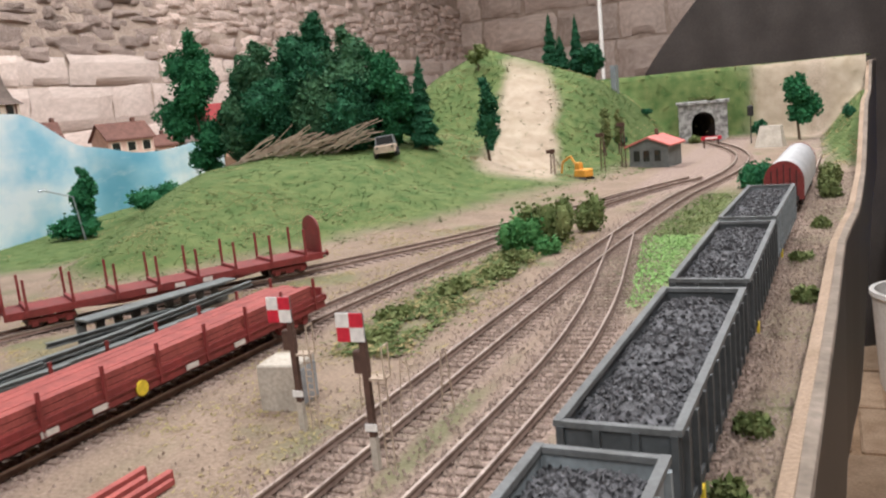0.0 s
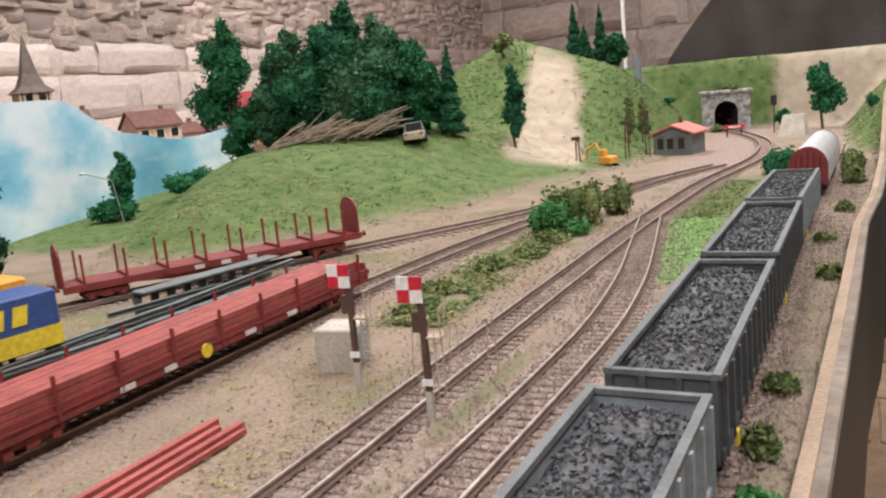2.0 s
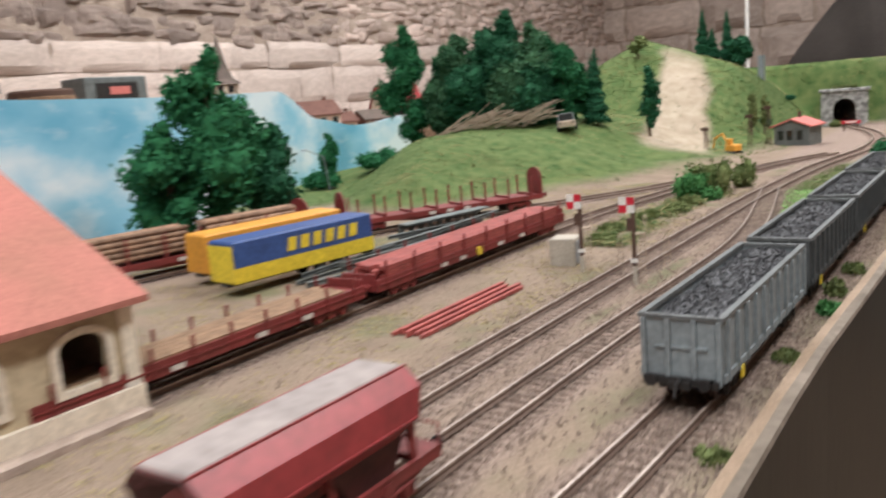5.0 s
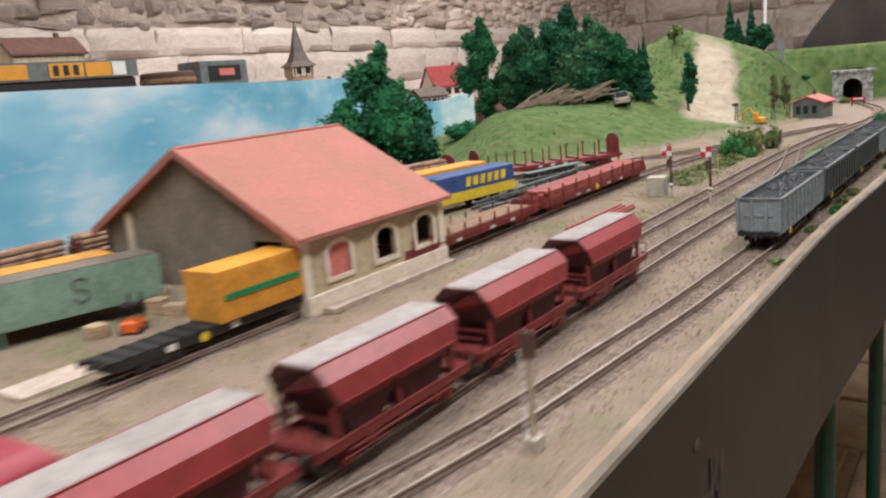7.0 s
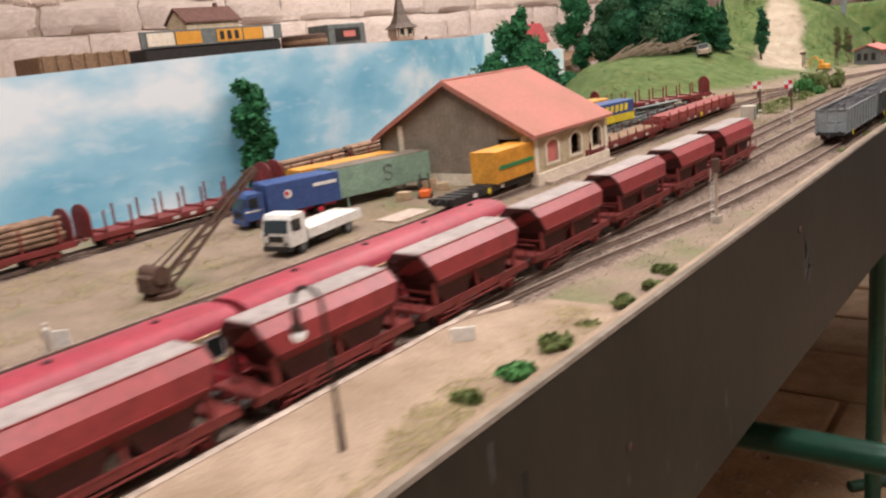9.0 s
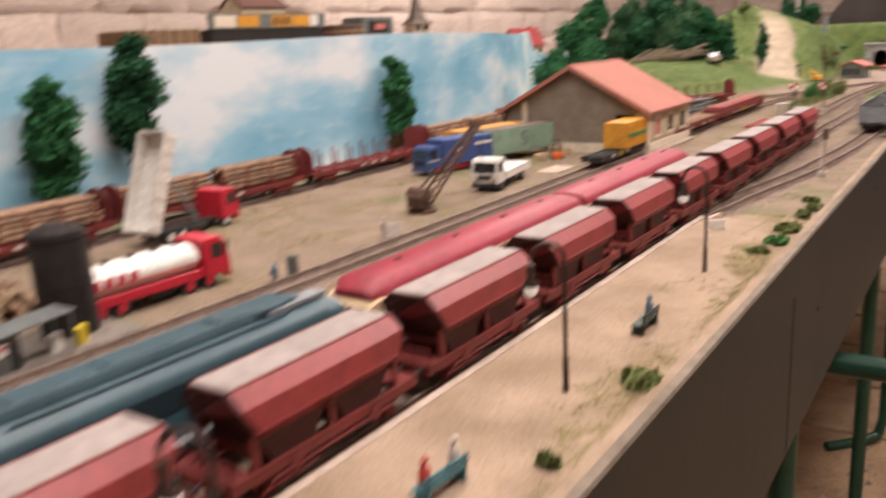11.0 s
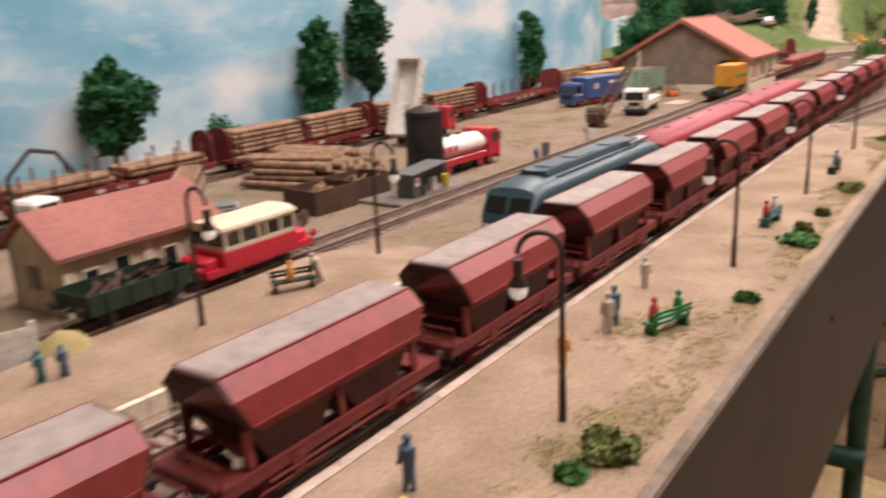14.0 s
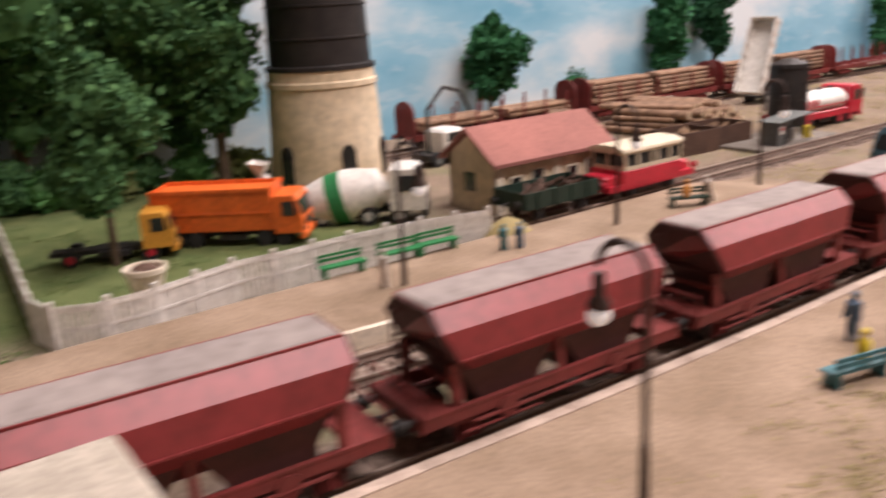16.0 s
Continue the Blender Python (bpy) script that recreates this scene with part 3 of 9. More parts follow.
def build_ground():
    nx, ny = 150, 640
    ys = np.linspace(-2.0, 2.15, ny)
    verts, faces, mask = [], [], []
    for j, y in enumerate(ys):
        x0, x1 = lerp_rows(BACK, y) - 0.01, lerp_rows(EDGE, y) - 0.001
        tracks = [lerp_rows(T, y) for T in (T1, T2, T4, T5)]
        if y > -0.6:
            tracks.append(lerp_rows(T3, y))
        for i in range(nx):
            s = i / (nx - 1)
            x = x0 + (x1 - x0) * s
            h, raw = hill(x, y)
            z = h + 0.0008 * noise.noise((x * 40, y * 40, 5.0))
            verts.append((x, y, z))
            near = min(abs(x - t) for t in tracks)
            n = noise.noise((x * 12, y * 12, 9.0)) + 0.5 * noise.noise((x * 40, y * 40, 3.0))
            g = ease(0.001, 0.010, raw + 0.003 * n)
            # the chalk slide and the sandy flank by the tunnel
            slide = ease(1.25, 0.70, (abs(x + 0.368 + 0.26 * (y - 1.05)) + 0.016 * n) / (0.056 - 0.055 * (y - 1.05))) * ease(0.96, 1.03, y) * ease(1.45, 1.3, y)
            flank = ease(-0.14, -0.06, x + 0.05 * n) * ease(1.5, 1.62, y) * ease(1.68, 1.655, y + 0.012 * n)
            foot = ease(0.0, 0.05, 0.23 * (x + 0.60) * -1 + (y - 0.50) * 0.55 + 0.02 * n) * ease(-0.44, -0.52, x) * ease(0.30, 0.42, y)
            g = max(g, foot)
            g *= (1 - slide) * (1 - 0.85 * flank)
            lawn = ease(0.03, 0.0, abs(x + 0.088 + 0.02 * n) - 0.012) * ease(0.36, 0.46, y) * ease(0.95, 0.8, y)
            verge = ease(0.026, 0.006, abs(x + 0.195) + 0.010 * n) * ease(0.27, 0.33, y) * ease(0.62, 0.54, y) * (0.50 + 0.40 * n)
            side = ease(-0.02, 0.0, x + 0.012 * n) * ease(-0.25, 0.5, n) * 0.25
            west = ease(-0.24, -0.3, x) * ease(-1.36, -1.44, y) * 0.9
            patch = ease(0.05, 0.7, n) * 0.50
            mask.append((max(g, lawn * 0.9, verge, side, west, patch if near > 0.02 else 0), ease(0.026, 0.012, near), max(slide * (0.75 + 0.25 * n), flank * clamp(0.55 + 0.5 * n))))
    for j in range(ny - 1):
        for i in range(nx - 1):
            a = j * nx + i
            cx, cy = verts[a][0], ys[j]
            if 1.585 < cy < 1.70 and abs(cx - lerp_rows(T1, cy)) < 0.026 and verts[a][2] < 0.052:
                continue
            faces.append((a, a + 1, a + nx + 1, a + nx))
    me = bpy.data.meshes.new("ground")
    me.from_pydata(verts, [], faces)
    att = me.color_attributes.new("cover", "FLOAT_COLOR", "POINT")
    att.data.foreach_set("color", np.array([(*m, 1.0) for m in mask], dtype=np.float32).ravel())
    for p in me.polygons:
        p.use_smooth = True
    m = bpy.data.materials.new("layout_ground")
    m.use_nodes = True
    nt = m.node_tree
    n, l = nt.nodes, nt.links
    p = n["Principled BSDF"]
    tc = n.new("ShaderNodeTexCoord")
    at = n.new("ShaderNodeVertexColor")
    at.layer_name = "cover"
    sep = n.new("ShaderNodeSeparateColor")
    l.new(at.outputs[0], sep.inputs[0])

    def noisy(scale, a, b, lo=0.35, hi=0.65):
        t = n.new("ShaderNodeTexNoise")
        t.inputs["Scale"].default_value, t.inputs["Detail"].default_value = scale, 6
        l.new(tc.outputs["Object"], t.inputs["Vector"])
        r = n.new("ShaderNodeMapRange")
        r.inputs[1].default_value, r.inputs[2].default_value = lo, hi
        l.new(t.outputs["Fac"], r.inputs[0])
        x = n.new("ShaderNodeMix")
        x.data_type = "RGBA"
        x.inputs[6].default_value, x.inputs[7].default_value = (*a, 1), (*b, 1)
        l.new(r.outputs[0], x.inputs[0])
        return x.outputs[2], t

    def over(fac, a, b):
        x = n.new("ShaderNodeMix")
        x.data_type = "RGBA"
        l.new(fac, x.inputs[0])
        l.new(a, x.inputs[6])
        l.new(b, x.inputs[7])
        return x.outputs[2]

    earth, _ = noisy(30, (0.272, 0.202, 0.142), (0.182, 0.132, 0.090))
    grit, fine = noisy(520, (0.36, 0.285, 0.225), (0.115, 0.082, 0.062), 0.3, 0.7)
    half = n.new("ShaderNodeValue")
    half.outputs[0].default_value = 0.45
    earth = over(half.outputs[0], earth, grit)
    stones, _ = noisy(420, (0.37, 0.285, 0.235), (0.14, 0.098, 0.078), 0.35, 0.65)
    lawn, _ = noisy(55, (0.060, 0.105, 0.030), (0.135, 0.165, 0.058), 0.3, 0.7)
    chalk, _ = noisy(50, (0.46, 0.385, 0.29), (0.34, 0.275, 0.195))
    c = over(sep.outputs[1], earth, stones)
    c = over(sep.outputs[0], c, lawn)
    c = over(sep.outputs[2], c, chalk)
    l.new(c, p.inputs["Base Color"])
    p.inputs["Roughness"].default_value = 0.95
    p.inputs["Specular IOR Level"].default_value = 0.15
    b = n.new("ShaderNodeBump")
    b.inputs["Strength"].default_value, b.inputs["Distance"].default_value = 0.7, 0.0012
    l.new(fine.outputs["Fac"], b.inputs["Height"])
    l.new(b.outputs[0], p.inputs["Normal"])
    me.materials.append(m)
    return tagged(new("ground", me), "sandy model railway ground with grassy hills", "ground", kind="structure")


build_ground()


def build_board():
    """The dark front board of the layout and the wooden underside."""
    m = Mesh()
    ys = np.linspace(-2.0, 2.15, 70)
    rings = []
    for y in ys:
        x = lerp_rows(EDGE, y)
        rise = 0.062 * ease(0.9, 1.2, y) + 0.05 * ease(1.5, 1.7, y)
        bottom = -0.135 - 0.004 * math.sin(y * 3)
        rings.append([(x, y, bottom), (x + 0.008, y, bottom), (x + 0.008, y, 0.010 + rise), (x, y, 0.010 + rise)])
    m.loft(rings)
    board = solid("front_board", m, "fascia", "dark grey painted plywood front board of the layout", "board", kind="structure")
    m = Mesh()
    rings = []
    for y in ys:
        x = lerp_rows(EDGE, y)
        rise = 0.062 * ease(0.9, 1.2, y) + 0.05 * ease(1.5, 1.7, y)
        wob = 0.0008 * noise.noise((3.0, y * 25, 1.0))
        rings.append([(x + 0.0035 + wob, y, 0.0102 + rise), (x + 0.0084, y, 0.0102 + rise), (x + 0.0078, y, 0.0120 + rise + wob), (x + 0.0040 + wob, y, 0.0122 + rise)])
    m.loft(rings)
    spill = Mesh()
    spill.loft([[(lerp_rows(EDGE, y) - 0.0015, y, 0.0095 + 0.062 * ease(0.9, 1.2, y) + 0.05 * ease(1.5, 1.7, y)), (lerp_rows(EDGE, y) + 0.0046, y, 0.0101 + 0.062 * ease(0.9, 1.2, y) + 0.05 * ease(1.5, 1.7, y)), (lerp_rows(EDGE, y) + 0.0036, y, 0.0116 + 0.062 * ease(0.9, 1.2, y) + 0.05 * ease(1.5, 1.7, y) + 0.0006 * noise.noise((1.0, y * 60, 4.0))), (lerp_rows(EDGE, y) - 0.0010, y, 0.0108 + 0.062 * ease(0.9, 1.2, y) + 0.05 * ease(1.5, 1.7, y))] for y in ys])
    part("sand_spill", spill, "sand", board, "sand spilled over the board's inner edge")
    part("board_edge", m, "fascia_edge", board, "worn bare wood top edge")
    r = random.Random(6)
    for y0, z0, wd, ht, cnt in ((-0.277, -0.062, 0.016, 0.012, 26), (-0.78, -0.055, 0.05, 0.05, 12), (-0.95, -0.100, 0.05, 0.03, 12), (-0.55, -0.10, 0.10, 0.03, 8), (-1.25, -0.07, 0.08, 0.04, 8), (-0.10, -0.11, 0.12, 0.02, 8)):
        for q in range(cnt):
            y, z, l = y0 + r.uniform(-wd, wd), z0 + r.uniform(-ht, ht), r.uniform(0.006, 0.022)
            m = Mesh().add([(0.0163, y - 0.0006, z), (0.0163, y + r.uniform(0.0006, 0.0018), z + r.uniform(0, 0.004)), (0.0163, y + r.uniform(-0.001, 0.002), min(z + l, 0.004)), (0.0163, y - 0.0008, min(z + l * 0.8, 0.002))], [(0, 1, 2, 3)])
            part("scratch", m, "fascia_scuff", board, "pale scuff in the dark paint")
    part("board_joint", Mesh().box(0.0160, 0.0164, -0.7165, -0.7145, -0.133, -0.02), "black", board, "dark open joint between two boards")
    m = Mesh()
    for x, y, z in ((0.0162, -0.30, -0.02), (0.0162, -0.62, -0.055), (0.0162, -1.10, -0.03), (0.0162, -1.35, -0.06)):
        m.tube((x, y, z), (x + 0.0008, y, z), 0.0024, 10)
    part("screw_head", m, "rust_brown", board)
    m = Mesh()
    m.loft([[(lerp_rows(BACK, y) - 0.02, y, -0.035), (lerp_rows(EDGE, y) - 0.0005, y, -0.035), (lerp_rows(EDGE, y) - 0.0005, y, -0.012), (lerp_rows(BACK, y) - 0.02, y, -0.012)] for y in ys])
    solid("base_board", m, "timber", "wooden baseboard that carries the layout", "baseboard", kind="structure")


build_board()


def build_backdrop():
    m = Mesh()
    ys = np.linspace(-2.0, 1.22, 130)
    rings = []
    for y in ys:
        x = lerp_rows(BACK, y)
        top = 0.160 - 0.055 * ease(0.68, 0.86, y) + 0.012 * ease(-0.5, -1.2, y) - 0.020 * ease(0.84, 1.0, y) + 0.012 * ease(1.05, 1.2, y) - 0.004 * math.sin(y * 5)
        if y < -1.1:
            top += 0.12 * ease(-1.1, -1.25, y)
        rings.append([(x - 0.004, y, -0.02), (x, y, -0.02), (x, y, top), (x - 0.004, y, top)])
    m.loft(rings)
    me = bpy.data.materials.new("painted_sky")
    me.use_nodes = True
    nt = me.node_tree
    n, l = nt.nodes, nt.links
    p = n["Principled BSDF"]
    tc = n.new("ShaderNodeTexCoord")
    mp = n.new("ShaderNodeMapping")
    mp.inputs["Scale"].default_value = (3.4, 3.4, 7)
    l.new(tc.outputs["Object"], mp.inputs[0])
    a = n.new("ShaderNodeTexNoise")
    a.inputs["Scale"].default_value, a.inputs["Detail"].default_value = 1.6, 5
    l.new(mp.outputs[0], a.inputs["Vector"])
    ramp = n.new("ShaderNodeValToRGB")
    ramp.color_ramp.elements[0].position, ramp.color_ramp.elements[0].color = 0.34, (0.17, 0.43, 0.60, 1)
    ramp.color_ramp.elements[1].position, ramp.color_ramp.elements[1].color = 0.63, (0.72, 0.79, 0.83, 1)
    e = ramp.color_ramp.elements.new(0.48)
    e.color = (0.30, 0.56, 0.71, 1)
    l.new(a.outputs["Fac"], ramp.inputs[0])
    mp2 = n.new("ShaderNodeMapping")
    mp2.inputs["Scale"].default_value = (16, 16, 52)
    l.new(tc.outputs["Object"], mp2.inputs[0])
    s = n.new("ShaderNodeTexNoise")
    s.inputs["Scale"].default_value, s.inputs["Detail"].default_value = 1.4, 4
    l.new(mp2.outputs[0], s.inputs["Vector"])
    r = n.new("ShaderNodeMapRange")
    r.inputs[1].default_value, r.inputs[2].default_value, r.inputs[4].default_value = 0.55, 0.72, 0.35
    l.new(s.outputs["Fac"], r.inputs[0])
    mix = n.new("ShaderNodeMix")
    mix.data_type = "RGBA"
    mix.inputs[7].default_value = (0.72, 0.80, 0.84, 1)
    l.new(r.outputs[0], mix.inputs[0])
    l.new(ramp.outputs[0], mix.inputs[6])
    l.new(mix.outputs[2], p.inputs["Base Color"])
    p.inputs["Roughness"].default_value = 0.55
    M["painted_sky"] = me
    solid("backdrop", m, "painted_sky", "board painted as blue sky with brushed white clouds", "backdrop", kind="structure")


build_backdrop()


# ---- the room ----
def stone_block(w, h, d, seed, rough):
    """A block with a bulging, uneven face towards +x; y across, z up, its middle at the origin."""
    r = random.Random(seed)
    m = Mesh()
    k = 4
    pts = {}
    for i in range(k + 1):
        for j in range(k + 1):
            u, v = i / k * 2 - 1, j / k * 2 - 1
            edge = max(abs(u), abs(v))
            x = d * (1 - 0.55 * edge ** 5) + r.uniform(-1, 1) * rough * d * 0.3
            pts[i, j] = (x if edge < 1 else 0.25 * d, (u * w / 2) + r.uniform(-1, 1) * rough * w * 0.05, (v * h / 2) + r.uniform(-1, 1) * rough * h * 0.08)
    vs = [pts[i, j] for i in range(k + 1) for j in range(k + 1)]
    fs = [(i * (k + 1) + j, i * (k + 1) + j + 1, (i + 1) * (k + 1) + j + 1, (i + 1) * (k + 1) + j) for i in range(k) for j in range(k)]
    ring = [(0, j) for j in range(k + 1)] + [(i, k) for i in range(1, k + 1)] + [(k, j) for j in range(k - 1, -1, -1)] + [(i, 0) for i in range(k - 1, 0, -1)]
    base = len(vs)
    for a in ring:
        vs.append((-0.03, pts[a][1], pts[a][2]))
    idx = [a[0] * (k + 1) + a[1] for a in ring]
    for q in range(len(ring)):
        s = (q + 1) % len(ring)
        fs.append((idx[q], idx[s], base + s, base + q))
    m.add(vs, fs)
    return m


def wall_slab(name, box, label):
    return solid(name, Mesh().box(*box), "mortar", label, "wall", kind="structure")


WX, NY = -1.80, 4.3
west = wall_slab("wall_west", (WX - 0.2, WX, -3.2, NY + 0.2, -0.93, 1.7), "rough rubble stone wall with pale mortar")
north = wall_slab("wall_north", (WX, 1.5, NY, NY + 0.2, -0.93, 1.7), "wall of large squared stone blocks")
wall_slab("wall_east", (1.5, 1.7, -3.2, NY + 0.2, -0.93, 1.7), "plain stone wall behind the camera")
wall_slab("wall_south", (WX, 1.5, -3.4, -3.2, -0.93, 1.7), "plain stone wall at the room's end")
# ceiling out of view, added and kept pale so that it lifts the shadows
solid("ceiling", Mesh().box(WX - 0.2, 1.7, -3.4, NY + 0.2, 1.7, 1.8), "bounce_white", "added unseen ceiling, pale to bounce light", "ceiling", kind="structure")
solid("floor", Mesh().box(WX - 0.2, 1.7, -3.4, NY + 0.2, -0.935, -0.885), "dirt", "bare earth cellar floor", "floor", kind="structure")

rubble_kinds = [stone_block(1, 1, 1, 40 + i, 1.0).data("rubble_stone", M["rubble"], True) for i in range(7)]
lime_kinds = [stone_block(1, 1, 1, 60 + i, 0.5).data("limestone_block", M["limestone"], True) for i in range(5)]
ashlar_kinds = [stone_block(1, 1, 1, 80 + i, 0.6).data("stone_block", M["ashlar"], True) for i in range(6)]


def lay(name, mesh, parent, p, size, turn=0.0):
    ob = new(name, mesh)
    ob.parent = parent
    ob.matrix_world = Matrix.Translation(p) @ Matrix.Rotation(turn, 4, "Z") @ Matrix.Diagonal((*size, 1))
    return ob


def build_walls():
    r = random.Random(5)
    # west wall: a band of pale limestone, rubble above
    z = -0.06
    for row, h in enumerate((0.09, 0.11, 0.12, 0.08)):
        y = -0.7 + r.uniform(-0.1, 0)
        while y < NY:
            w = r.uniform(0.14, 0.36)
            lay("limestone_block", r.choice(lime_kinds), west, (WX, y + w / 2, z + h / 2), (0.011 * r.uniform(0.6, 1.4), w - 0.004, h - 0.003 + r.uniform(-0.008, 0.006)), r.uniform(-0.025, 0.025))
            y += w
        z += h
    rest_v, rest_f = [], []
    while z < 1.15:
        h = r.uniform(0.020, 0.042)
        y = -0.7 + r.uniform(-0.1, 0)
        while y < NY:
            w = r.choice((r.uniform(0.03, 0.06), r.uniform(0.04, 0.10), r.uniform(0.07, 0.17)))
            tall = h * r.uniform(0.65, 1.35)
            p = (WX - 0.004, y + w / 2, z + h / 2 + r.uniform(-0.016, 0.016))
            size = (r.uniform(0.004, 0.016), w * r.uniform(0.98, 1.2), tall * 1.2)
            turn = r.uniform(-0.12, 0.12)
            tilt = r.uniform(-0.09, 0.09)
            if 0.4 < y < 1.9 and z < 0.72:
                ob = lay("rubble_stone", r.choice(rubble_kinds), west, p, size, turn)
                ob.matrix_world = Matrix.Translation(p) @ Matrix.Rotation(turn, 4, "Z") @ Matrix.Rotation(tilt, 4, "X") @ Matrix.Diagonal((*size, 1))
            else:
                me = r.choice(rubble_kinds)
                mw = Matrix.Translation(p) @ Matrix.Rotation(turn, 4, "Z") @ Matrix.Rotation(tilt, 4, "X") @ Matrix.Diagonal((*size, 1))
                n = len(rest_v)
                rest_v += [tuple(mw @ v.co) for v in me.vertices]
                rest_f += [tuple(i + n for i in f.vertices) for f in me.polygons]
            y += w
        z += h
    me = bpy.data.meshes.new("rubble_stones")
    me.from_pydata(rest_v, [], rest_f)
    me.materials.append(M["rubble_far"])
    me.shade_smooth()
    ob = new("rubble_stones", me)
    ob.parent = west
    ob["kind"] = "stuff"
    # north wall: large squared blocks
    z = -0.1
    while z < 1.1:
        h = r.uniform(0.17, 0.24)
        x = WX + r.uniform(-0.2, 0)
        while x < 1.2:
            w = r.uniform(0.22, 0.42)
            lay("stone_block", r.choice(ashlar_kinds), north, (x + w / 2, NY, z + h / 2), (0.03 * r.uniform(0.7, 1.3), w - 0.016, h - 0.016), -math.pi / 2)
            x += w
        z += h


# ---- tracks ----
RAIL_TOP = 0.0045


def sleeper_mesh():
    return Mesh().box(-0.0155, 0.0155, -0.0014, 0.0014, 0.0, 0.0022, 0.0003)


SLEEPER = sleeper_mesh().data("sleeper", M["sleeper"])


def lie(y, x, rows):
    """Pose on a track: along it, z on the sleepers' foot."""
    dx = (lerp_rows(rows, y + 0.01) - lerp_rows(rows, y - 0.01)) / 0.02
    return Matrix.Translation((x, y, -0.0015)) @ Matrix.Rotation(-math.atan(dx), 4, "Z")


def build_track(rows, y0, y1, near, label):
    t = thing("railway_track", label, "track", "railway tracks", "structure")
    ys = np.arange(y0, y1, 0.008)
    for side in (-1, 1):
        m = Mesh()
        rings, tops = [], []
        for y in ys:
            c = Matrix.Translation((0, 0, 0.0014)) @ lie(y, lerp_rows(rows, y), rows)
            o = 0.00865 * side
            rings.append([c @ Vector((o + dx, 0, dz)) for dx, dz in ((-0.0011, 0.0018), (0.0011, 0.0018), (0.0004, 0.0026), (0.0004, 0.0037), (-0.0004, 0.0037), (-0.0004, 0.0026))])
            tops.append([c @ Vector((o + dx, 0, dz)) for dx, dz in ((-0.00055, 0.0037), (0.00055, 0.0037), (0.00055, 0.0046), (-0.00055, 0.0046))])
        rail = part("rail", m.loft(rings), "rail_rust", t)
        part("rail_head", Mesh().loft(tops), "rail", rail, "worn shiny rail head")
    rest = Mesh()
    for y in np.arange(y0, y1, 0.0070):
        c = lie(y, lerp_rows(rows, y), rows)
        if near[0] < y < near[1]:
            ob = new("sleeper", SLEEPER)
            ob.parent = t
            ob.matrix_world = c
        else:
            n = len(rest.v)
            tmp = sleeper_mesh()
            rest.add([c @ Vector(v) for v in tmp.v], tmp.f)
    if rest.v:
        part("sleepers", rest, "sleeper", t)["kind"] = "stuff"
    return t


# ---- rolling stock ----
def wheelset(parent, y, gauge=0.0083, r=0.0055, axlebox="wagon_red", box_x=0.0118):
    m = Mesh()
    for s in (-1, 1):
        m.tube((s * gauge - 0.0013, y, r), (s * gauge + 0.0013, y, r), r, 14)
    m.tube((-gauge, y, r), (gauge, y, r), 0.001, 6)
    part("wheelset", m, "wheel_steel", parent, smooth=True)
    for s in (-1, 1):
        m = Mesh()
        m.box(s * box_x - 0.0012, s * box_x + 0.0012, y - 0.0022, y + 0.0022, r - 0.0022, r + 0.0028, 0.0004)
        m.box(s * (box_x + 0.001) - 0.0006, s * (box_x + 0.001) + 0.0006, y - 0.007, y + 0.007, r + 0.003, r + 0.0042)
        m.box(s * box_x - 0.0006, s * box_x + 0.0006, y - 0.0042, y - 0.003, r - 0.003, r + 0.006)
        m.box(s * box_x - 0.0006, s * box_x + 0.0006, y + 0.003, y + 0.0042, r - 0.003, r + 0.006)
        part("axle_guard", m, axlebox, parent)


def bogie(parent, y, half=0.0105, colour="wagon_red", r=0.0052, box_x=0.0118):
    t = new("bogie")
    t.parent = parent
    t.location = (0, y, 0)
    for w in (-half, half):
        m = Mesh()
        for s in (-1, 1):
            m.tube((s * 0.0083 - 0.0013, w, r), (s * 0.0083 + 0.0013, w, r), r, 14)
        m.tube((-0.0083, w, r), (0.0083, w, r), 0.001, 6)
        part("wheelset", m, "wheel_steel", t, smooth=True)
    m = Mesh()
    for s in (-1, 1):
        m.prism([(s * box_x - 0.0012, 0.0046), (s * box_x + 0.0012, 0.0046), (s * box_x + 0.0012, 0.0078), (s * box_x - 0.0012, 0.0078)], -half - 0.004, half + 0.004)
        for w in (-half, half):
            m.box(s * box_x - 0.0018, s * box_x + 0.0018, w - 0.0022, w + 0.0022, 0.0028, 0.0068, 0.0004)
        m.box(s * box_x - 0.0016, s * box_x + 0.0016, -0.003, 0.003, 0.0030, 0.0070)
    m.box(-0.011, 0.011, -0.002, 0.002, 0.005, 0.009)
    part("bogie_frame", m, colour, t)
    return t


def buffers(parent, ends, z=0.0122, colour="black", x=0.0101):
    for y in ends:
        d = 1 if y > 0 else -1
        for s in (-1, 1):
            m = Mesh().tube((s * x, y - d * 0.0045, z), (s * x, y, z), 0.0012, 8)
            m.tube((s * x, y - d * 0.0006, z), (s * x, y + d * 0.0004, z), 0.0024, 12)
            part("buffer", m, colour, parent, smooth=True)
        part("coupling", Mesh().path([(0, y - d * 0.004, z), (0, y + d * 0.001, z - 0.001), (0, y + d * 0.003, z - 0.005)], 0.0007, 5), "black", parent)


